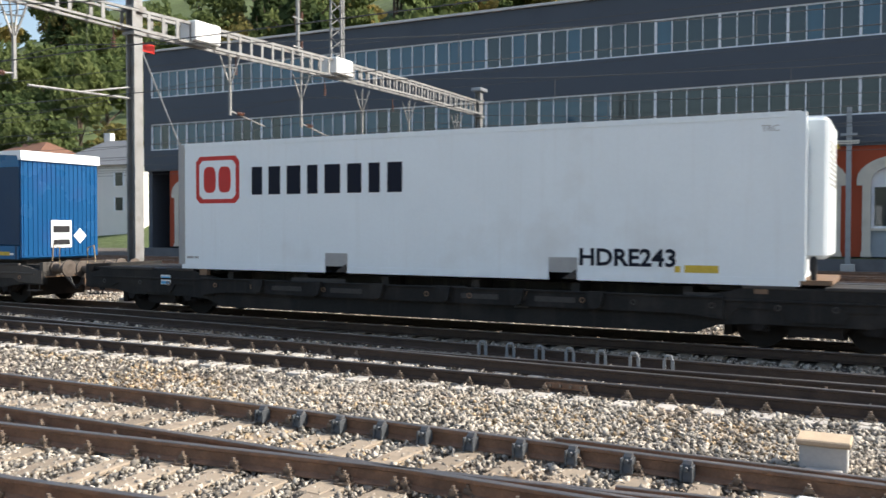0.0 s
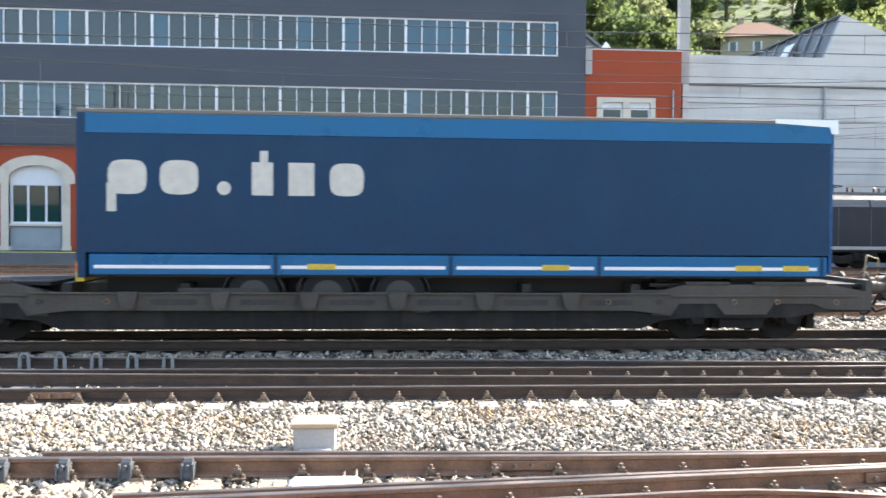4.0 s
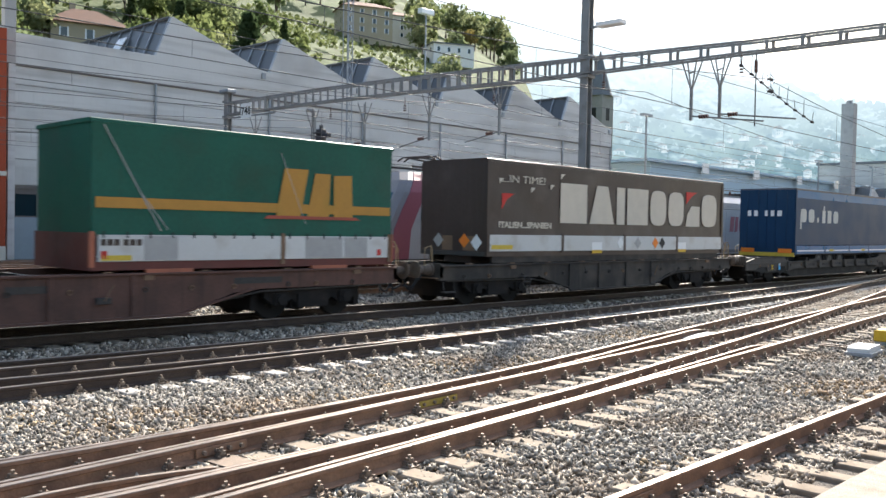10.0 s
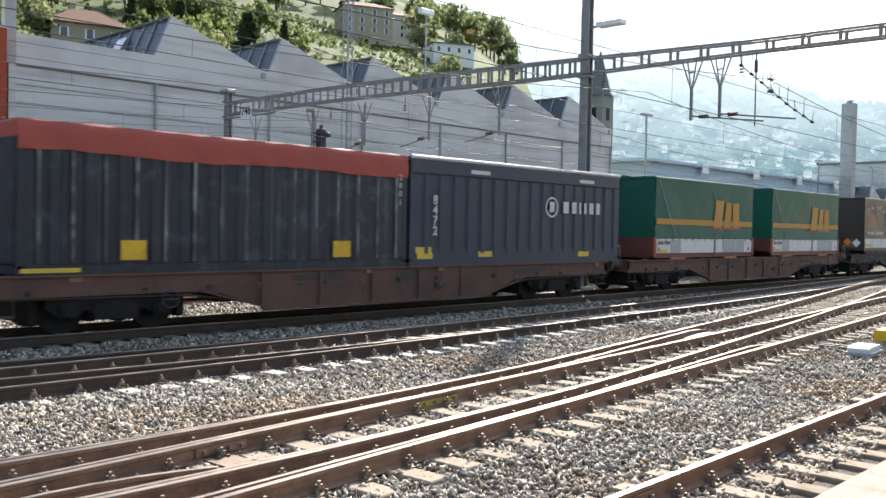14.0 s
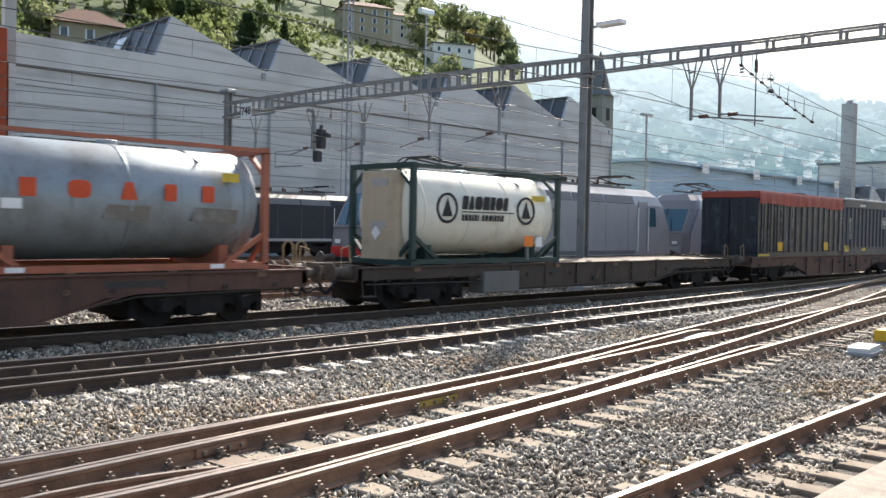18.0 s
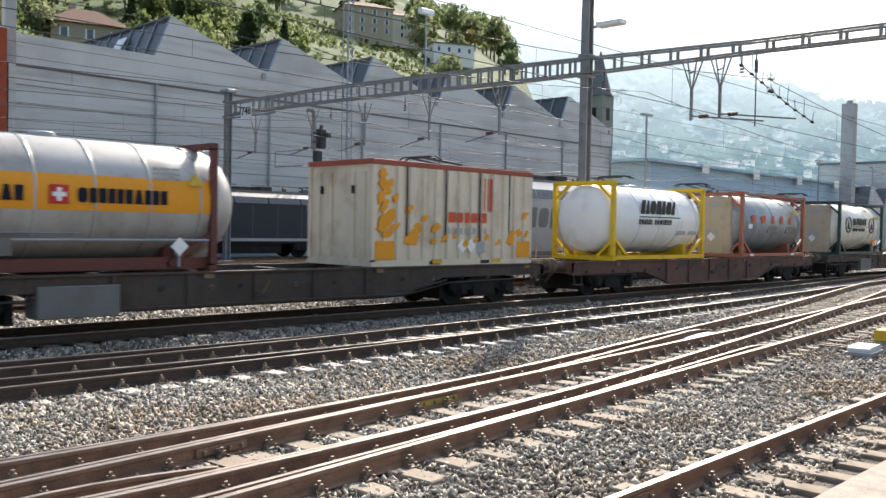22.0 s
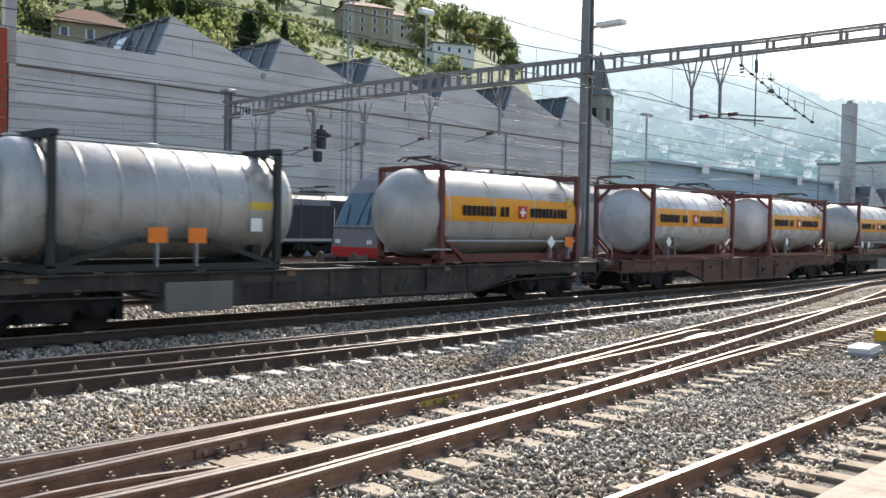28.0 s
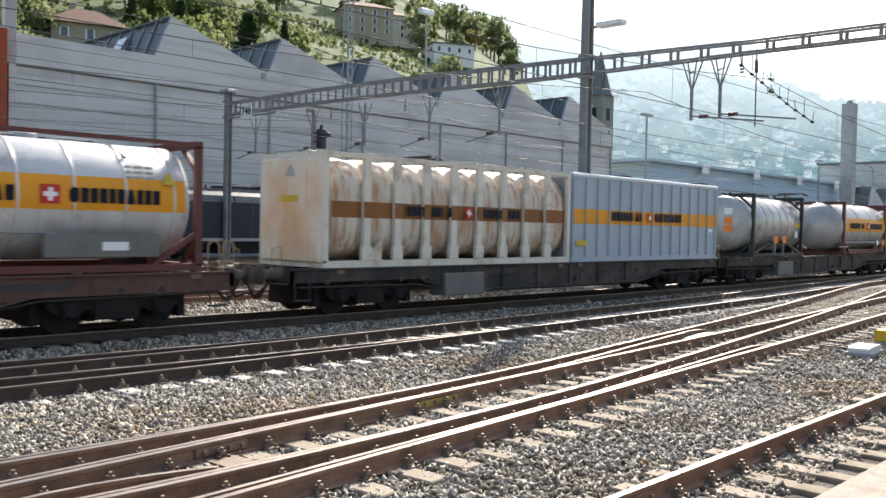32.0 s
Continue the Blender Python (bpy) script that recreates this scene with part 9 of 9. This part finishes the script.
def rusty_silo():
    o, h = load("silo_container", -216.9, -207.55, 1.12, "rust-streaked white silo container with a brown band", "silo container")
    w, H = 1.25, 2.66
    box_frame(o, h, w, H, M_POSTWHITE)
    n = 9

    def section(x, bulge):
        """Rounded-square ring of the barrel."""
        pts = []
        for k in range(40):
            a = 2 * math.pi * k / 40
            c, s_ = math.cos(a), math.sin(a)
            f = (abs(c) ** 3.2 + abs(s_) ** 3.2) ** (-1 / 3.2)
            pts.append((x, c * f * (1.10 + bulge), 1.36 + s_ * f * (1.16 + bulge)))
        return pts
    step = (2 * h - 0.4) / n
    bb = bmesh.new()
    rings = []
    for i in range(n):
        for k in range(6):
            q = k / 5
            rings.append([bb.verts.new(p) for p in section(-h + 0.3 + (i + q) * step + (0.002 if k == 0 else 0), 0.075 * math.sin(math.pi * q) ** 0.7)])
    for p, q in zip(rings, rings[1:]):
        for k in range(40):
            bb.faces.new((p[k], p[(k + 1) % 40], q[(k + 1) % 40], q[k]))
    bb.faces.new(rings[0][::-1])
    bb.faces.new(rings[-1])
    bmesh.ops.recalc_face_normals(bb, faces=bb.faces[:])
    part("barrel", bb, M_RUSTYWHITE, o, "barrel of bulging rust-streaked sections", smooth=True)
    for i in range(1, n):
        x = -h + 0.3 + i * step
        for y in (-w - 0.01, w - 0.11):
            p = part("frame_post", box(x - 0.11, x + 0.11, y, y + 0.12, 0.16, H - 0.1, 0.012), M_POSTWHITE, o, "white frame post")
            part("post_foot", box(x - 0.16, x + 0.16, y - 0.008, y + 0.1, 0.16, 0.5, 0.01), M_POSTWHITE, p)
            if y < 0:
                part("post_band", box(x - 0.112, x + 0.112, y - 0.004, y + 0.01, 1.16, 1.54), M_BANDBROWN, p)
    for i in range(n):
        bb = bmesh.new()
        rows = []
        for q in (0.02, 0.15, 0.3, 0.5, 0.7, 0.85, 0.98):
            yy = -(1.10 + 0.075 * math.sin(math.pi * q) ** 0.7) - 0.006
            rows.append([bb.verts.new((-h + 0.3 + (i + q) * step, yy, zz)) for zz in (1.16, 1.54)])
        for p, q in zip(rows, rows[1:]):
            bb.faces.new((p[0], q[0], q[1], p[1]))
        part("band_panel", bb, M_BANDBROWN, o, smooth=True)
    for z in (0.62, 1.05, 1.7, 2.1):
        part("ladder_rung", rod((h - 1.2, -w - 0.03, z), (h - 0.8, -w - 0.03, z), 0.018, 6), M_RUSTYWHITE, o)
    brand_row(o, "brand_mark", -2.1, 1.24, ROW_LONG, 0.24, M_NAVYTEXT, -w - 0.006, 0.035, "faded dark shape of the brand row")
    cr = part("cross_emblem", box(0.02, 0.28, -w - 0.012, -w, 1.22, 1.5), M_LOGORED, o, "faded red square with a white cross")
    part("cross", boxes([(0.12, 0.18, -w - 0.02, -w - 0.012, 1.27, 1.45), (0.06, 0.12, -w - 0.02, -w - 0.012, 1.33, 1.39), (0.18, 0.24, -w - 0.02, -w - 0.012, 1.33, 1.39)]), M_LABELWHITE, cr)
    brand_row(o, "brand_mark", 0.46, 1.24, ROW_TEN, 0.24, M_NAVYTEXT, -w - 0.006, 0.045, "faded dark shape of the brand row")
    e = part("end_panel", box(-h - 0.06, -h + 0.1, -w + 0.05, w - 0.05, 0.05, H - 0.08, 0.1), M_ORANGESTAIN, o, "orange-stained end panel")
    part("end_plate", boxes([(-h - 0.075, -h - 0.06, -0.35, 0.3, 1.5, 1.66)]), M_PLATE, e)
    part("end_triangle", prism([(-0.25, 2.1), (0.15, 2.1), (-0.05, 2.4)], "x", -h - 0.075, -h - 0.06), M_GREYPATCH, e)
    part("gusset", prism([(-h + 1.2, 0.16), (-h + 1.75, 0.16), (-h + 1.75, 0.7)], "y", -w - 0.02, -w + 0.04), M_RUSTYWHITE, o)
    part("roof_pipe", rod((-h, -0.7, H - 0.02), (h, -0.7, H - 0.02), 0.05, 8), M_RUSTYWHITE, o)


rusty_silo()
# ---- electric locomotives standing by the hall ----
M_LOCODARK = material("blue_black_loco_paint", (0.02, 0.026, 0.036), 0.4, 0, 0.1, 0.8, 15.0, 0.02, (0.04, 0.04, 0.04), 0.2, 1.0)
M_LOCOSILVER = material("silver_grey_loco_paint", (0.35, 0.36, 0.38), 0.35, 0.15, 0.05, 0.8, 15.0, 0.02, (0.2, 0.2, 0.2), 0.15, 1.0)
M_LOCOROSE = material("wine_red_nose_paint", (0.26, 0.075, 0.10), 0.45, 0, 0.06)


M_LOCOFRONT = material("pale_grey_front_paint", (0.21, 0.20, 0.21), 0.4, 0, 0.08, 0.8, 15.0, 0.02, (0.2, 0.18, 0.16), 0.25, 1.0)
M_CABGLASS = glass_mat("cab_glass", (0.03, 0.09, 0.12), 0.08)
M_GRILLE = material("grey_air_grille", (0.16, 0.165, 0.17), 0.5, 0.3, 0.1, 3.0, 20.0, 0.05)
LEAN = ((0.95, 0.0), (1.9, 0.10), (2.5, 0.42), (3.1, 0.80), (3.5, 1.10), (3.8, 1.42))


def lean_at(z):
    return float(np.interp(z, [p[0] for p in LEAN], [p[1] for p in LEAN]))


def hull(sections):
    """A shell through cross-sections; each is (end x, direction, way back, half width, share of lean)."""
    bm = bmesh.new()
    rows = []
    for xe, s, d, w, lean in sections:
        side = [(-w, z) for z in (0.95, 1.4, 1.9, 2.5, 3.1)] + [(-w + 0.16, 3.5), (-w + 0.5, 3.8)]
        pts = side + [(-y, z) for y, z in side[::-1]]
        rows.append([bm.verts.new((xe - s * (d + lean * lean_at(z)), y, z)) for y, z in pts])
    n = len(rows[0])
    for p, q in zip(rows, rows[1:]):
        for i in range(n):
            bm.faces.new((p[i], p[(i + 1) % n], q[(i + 1) % n], q[i]))
    for r in (rows[0], rows[-1]):
        for i in range(n // 2 - 1):
            bm.faces.new((r[i], r[i + 1], r[n - 2 - i], r[n - 1 - i]))
    bmesh.ops.recalc_face_normals(bm, faces=bm.faces[:])
    return bm


def locomotive(x0, x1, y, body, left_nose, label, roof=None):
    h = (x1 - x0) / 2
    o = thing("locomotive", label, "locomotive", "locomotives beside the hall", pose((x0 + x1) / 2, y, 0))
    o.scale = (1, 1, 1.05)
    w = 1.48
    part("body", hull([(-h, -1, 1.15, w, 1.0), (-h, -1, 3.2, w, 0.0), (h, 1, 3.2, w, 0.0), (h, 1, 1.15, w, 1.0)]), body, o)
    for s in (-1, 1):
        xe = s * h
        nose = left_nose if s < 0 else body
        front = M_LOCOFRONT if body is M_LOCOSILVER else body
        part("cab_front", hull([(xe, s, 0.0, 1.2, 1.0), (xe, s, 0.22, 1.40, 1.0), (xe, s, 0.5, w - 0.02, 1.0)]), front, o, "sloping cab front")
        part("cab_stripe", hull([(xe, s, 0.42, w + 0.004, 1.0), (xe, s, 1.18, w + 0.004, 1.0)]), nose, o, "painted band wrapped round the cab")

        def on_front(z, out):
            return xe - s * (lean_at(z) - out)
        part("windscreen", prism([(on_front(2.02, 0.012), 2.02), (on_front(2.5, 0.012), 2.5), (on_front(3.08, 0.012), 3.08), (on_front(3.08, -0.04), 3.08), (on_front(2.02, -0.04), 2.02)][::s], "y", -1.1, 1.1), M_CABGLASS, o, "raked cab windscreen")
        part("screen_pillar", prism([(on_front(2.0, 0.02), 2.0), (on_front(2.5, 0.02), 2.5), (on_front(3.1, 0.02), 3.1), (on_front(3.1, -0.02), 3.1), (on_front(2.0, -0.02), 2.0)][::s], "y", -0.03, 0.03), M_BLACK, o)
        for yy in (-0.55, 0.55):
            part("wiper", rod((on_front(2.0, 0.05), yy, 2.0), (on_front(2.7, 0.05), yy + 0.25, 2.7), 0.015, 5), M_BLACK, o)
            part("headlamp", box(min(xe, xe + s * 0.03), max(xe, xe + s * 0.03), yy * 1.5 - 0.14, yy * 1.5 + 0.14, 1.40, 1.54, 0.01), M_SIGN, o)
        part("nose_apron", box(min(xe - s * 0.02, xe + s * 0.03), max(xe - s * 0.02, xe + s * 0.03), -1.18, 1.18, 0.96, 1.30, 0.01), M_LOGORED if nose is M_LOCOROSE else nose, o, "dull red lower front panel")
        part("front_crease", box(min(xe - s * 0.1, xe - s * 0.06), max(xe - s * 0.1, xe - s * 0.06), -1.2, 1.2, 1.90, 1.95), M_GRILLE, o)
        part("cab_window", prism([(xe - s * (1.72), 2.25), (xe - s * 1.80, 2.95), (xe - s * 1.86, 3.02), (xe - s * 2.30, 3.02), (xe - s * 2.34, 2.95), (xe - s * 2.34, 2.25), (xe - s * 2.28, 2.18), (xe - s * 1.78, 2.18)][::s], "y", -w - 0.008, w + 0.008), M_CABGLASS, o, "rounded cab side window")
        dx0, dx1 = sorted((xe - s * 2.55, xe - s * 3.25))
        door = part("cab_door", box(dx0, dx1, -w - 0.012, -w, 1.1, 3.25, 0.004), body, o, "narrow cab door")
        part("door_edge", boxes([(dx0 - 0.03, dx0, -w - 0.006, -w, 1.05, 3.3), (dx1, dx1 + 0.03, -w - 0.006, -w, 1.05, 3.3)]), M_BLACK, door)
        for dx in (dx0 - 0.09, dx1 + 0.09):
            part("handrail", rod((dx, -w - 0.06, 1.1), (dx, -w - 0.06, 3.0), 0.022, 6), M_SIGN, o, "pale upright handrail")
        part("cab_step", boxes([(dx0 + 0.05, dx1 - 0.05, -w + 0.02, -w + 0.2, zz, zz + 0.03) for zz in (0.45, 0.72)]), M_BOGIE, o)
        part("buffer_beam", box(min(xe, xe + s * 0.2), max(xe, xe + s * 0.2), -1.4, 1.4, 0.7, 0.97, 0.02), M_BOGIE, o, "dark buffer beam")
        for y_ in (-0.875, 0.875):
            share("buffer", BUFFER_MESH, o, pose(s * (h + 0.2), y_, 0.92, 0, 0, 0 if s > 0 else 180))
        bx = s * (h - 4.3)
        b = part("bogie", prism([(bx - 2.1, 0.55), (bx - 2.0, 0.85), (bx - 0.6, 0.78), (bx, 0.66), (bx + 0.6, 0.78), (bx + 2.0, 0.85), (bx + 2.1, 0.55), (bx + 1.6, 0.42), (bx + 0.7, 0.42), (bx + 0.5, 0.30), (bx - 0.5, 0.30), (bx - 0.7, 0.42), (bx - 1.6, 0.42)], "y", -1.35, -1.15), M_BOGIE, o, "dark motor bogie")
        part("spring_set", boxes([(bx + u - 0.12, bx + u + 0.12, -1.42, -1.2, 0.5, 0.9) for u in (-1.75, -0.85, 0.85, 1.75)]), M_BOGIE, b)
        for ax in (-1.3, 1.3):
            for yy in (-0.75, 0.75):
                part("wheel", lathe([(yy - 0.07, 0.1), (yy - 0.07, 0.62), (yy + 0.07, 0.62), (yy + 0.07, 0.1)], "y", 24, (bx + ax, 0, 0.62)), M_BOGIE, b)
            part("axle_box", rod((bx + ax, -1.15, 0.62), (bx + ax, -1.42, 0.62), 0.17, 10), M_BOGIE, b)
    part("skirt", boxes([(-h + 0.3, h - 0.3, -w + 0.05, w - 0.05, 0.86, 0.97), (-2.2, 2.2, -1.3, 1.3, 0.3, 0.88)]), M_BOGIE, o)
    part("side_stripe", box(-h + 3.5, h - 3.5, -w - 0.006, -w, 1.0, 1.16), M_GREYPATCH if body is not M_LOCOSILVER else M_GRILLE, o, "line along the lower side")
    for k in range(7):
        x = -h + 4.1 + k * (2 * h - 8.2) / 6
        part("seam", box(x - 0.008, x + 0.008, -w - 0.004, -w, 1.18, 3.08), M_GRILLE, o)
    # sloping panels of air intakes along the roof edge
    for k in range(5):
        xa = -h + 3.5 + k * (2 * h - 7.0) / 5
        xb = xa + (2 * h - 7.0) / 5 - 0.12
        fr = part("intake_panel", prism([(-w - 0.012, 3.14), (-w - 0.012, 3.18), (-w + 0.135, 3.48), (-w + 0.16, 3.44)], "x", xa, xb), M_GRILLE, o, "sloping grey intake panel")
        part("intake_slats", boxes([(xa + 0.08, xb - 0.08, -w + 0.02 + 0.03 * j, -w + 0.05 + 0.03 * j, 3.235 + 0.06 * j, 3.255 + 0.06 * j) for j in range(4)]), M_BLACK, fr)
    part("roof_hatch", boxes([(-h + 3.6, h - 3.6, -0.95, 0.95, 3.8, 3.90)]), roof or M_GRILLE, o, "grey roof hatch covers")
    part("roof_box", boxes([(-1.6, 0.4, -0.6, 0.6, 3.90, 4.08), (1.1, 2.0, -0.5, 0.5, 3.90, 4.14)]), M_WDARK, o)
    for s in (-1, 1):
        px_ = s * (h - 3.4)
        pan = part("pantograph", tube([(px_ + s * u, v, z) for u, v, z in ((0, -0.5, 3.98), (-1.5, -0.4, 4.22), (0.5, -0.3, 4.36), (0.5, 0.3, 4.36), (-1.5, 0.4, 4.22), (0, 0.5, 3.98))], 0.035, 6), M_WDARK, o, "folded pantograph")
        for u in (0.2, 0.5):
            part("contact_strip", tube([(px_ + s * u, -0.98, 4.28), (px_ + s * u, -0.7, 4.40), (px_ + s * u, 0.7, 4.40), (px_ + s * u, 0.98, 4.28)], 0.03, 6), M_WDARK, pan)
        part("pan_frame", boxes([(px_ - 1.2, px_ + 0.9, yy - 0.04, yy + 0.04, 3.98, 4.05) for yy in (-0.55, 0.55)]), M_WDARK, pan)
        for k in range(6):
            part("insulator", lathe([(3.80, 0.05), (3.90, 0.09), (3.95, 0.05), (4.0, 0.09), (4.05, 0.05), (4.12, 0.07), (4.16, 0.02)], "z", 8, (s * (0.6 + 0.75 * k), -0.45 if k % 2 else 0.35, 0)), M_INSUL, o)
        part("roof_line", tube([(s * 0.5, -0.45, 4.2), (s * 2.6, 0.1, 4.24), (s * 4.4, -0.45, 4.18)], 0.025, 6), M_RUST, o, "bare roof conductor")
    return o


locomotive(20.3, 39.2, 46.0, M_LOCODARK, M_LOCODARK, "blue-black electric locomotive standing by the hall")
L2 = locomotive(19.4, 38.2, 23.0, M_LOCOSILVER, M_LOCOROSE, "silver-grey electric locomotive with a wine-red nose")
L3 = locomotive(39.4, 58.2, 23.0, M_LOCOSILVER, M_LOCOSILVER, "silver-grey electric locomotive coupled behind the first")
for L in (L2, L3):
    brand_row(L, "brand_mark", -4.9, 2.05, (("bar", 0.44), ("bar", 0.32), ("round", 0.6), ("bar", 0.28), ("bar", 0.28)), 0.75, M_LOCOROSE, -1.49, 0.14, "faded red shape of the brand row", 0.15)
    brand_row(L, "brand_mark", -1.75, 2.05, (("bar", 0.36), ("round", 0.6), ("bar", 0.18), ("bar", 0.2)), 0.75, M_GRILLE, -1.49, 0.16, "faded grey shape of the brand row", 0.15)
car = thing("parked_van", "dark van parked beyond the office block", "van", m=pose(-62, 70, -0.23))
part("body", prism([(-2.4, 0.4), (-2.4, 2.3), (1.0, 2.3), (1.7, 1.5), (2.4, 1.3), (2.4, 0.4)], "y", -0.9, 0.9), M_LOCODARK, car)
for x in (-1.5, 1.5):
    part("wheel", lathe([(-0.95, 0.1), (-0.95, 0.36), (-0.7, 0.36), (-0.7, 0.1)], "y", 16, (x, 0, 0.36)), M_TYRE, car)
    part("wheel", lathe([(0.7, 0.1), (0.7, 0.36), (0.95, 0.36), (0.95, 0.1)], "y", 16, (x, 0, 0.36)), M_TYRE, car)
# ---- motion: the train rolls through, its wheels turn ----
SPEED = [(0.0, 0.0), (2.5, 18.25), (6.0, 43.55), (10.0, 72.5), (14.5, 105.0), (18.0, 130.25), (22.0, 158.7), (26.0, 187.05), (29.0, 208.4), (32.0, 229.3)]


def motions():
    for ob, u, z in ROLLING:
        walk(ob, [(t, pose(u + s, TRAIN_Y, z)) for t, s in SPEED])
    ts = [p[0] for p in SPEED]
    ss = [p[1] for p in SPEED]
    turn = []
    for i in range(0, 481):
        t = i / 15
        turn.append((t, math.degrees(float(np.interp(t, ts, ss)) / 0.46) % 360))
    for w, ax in WHEELSETS:
        walk(w, [(t, pose(ax, 0, 0.46, 0, a, 0)) for t, a in turn])


motions()
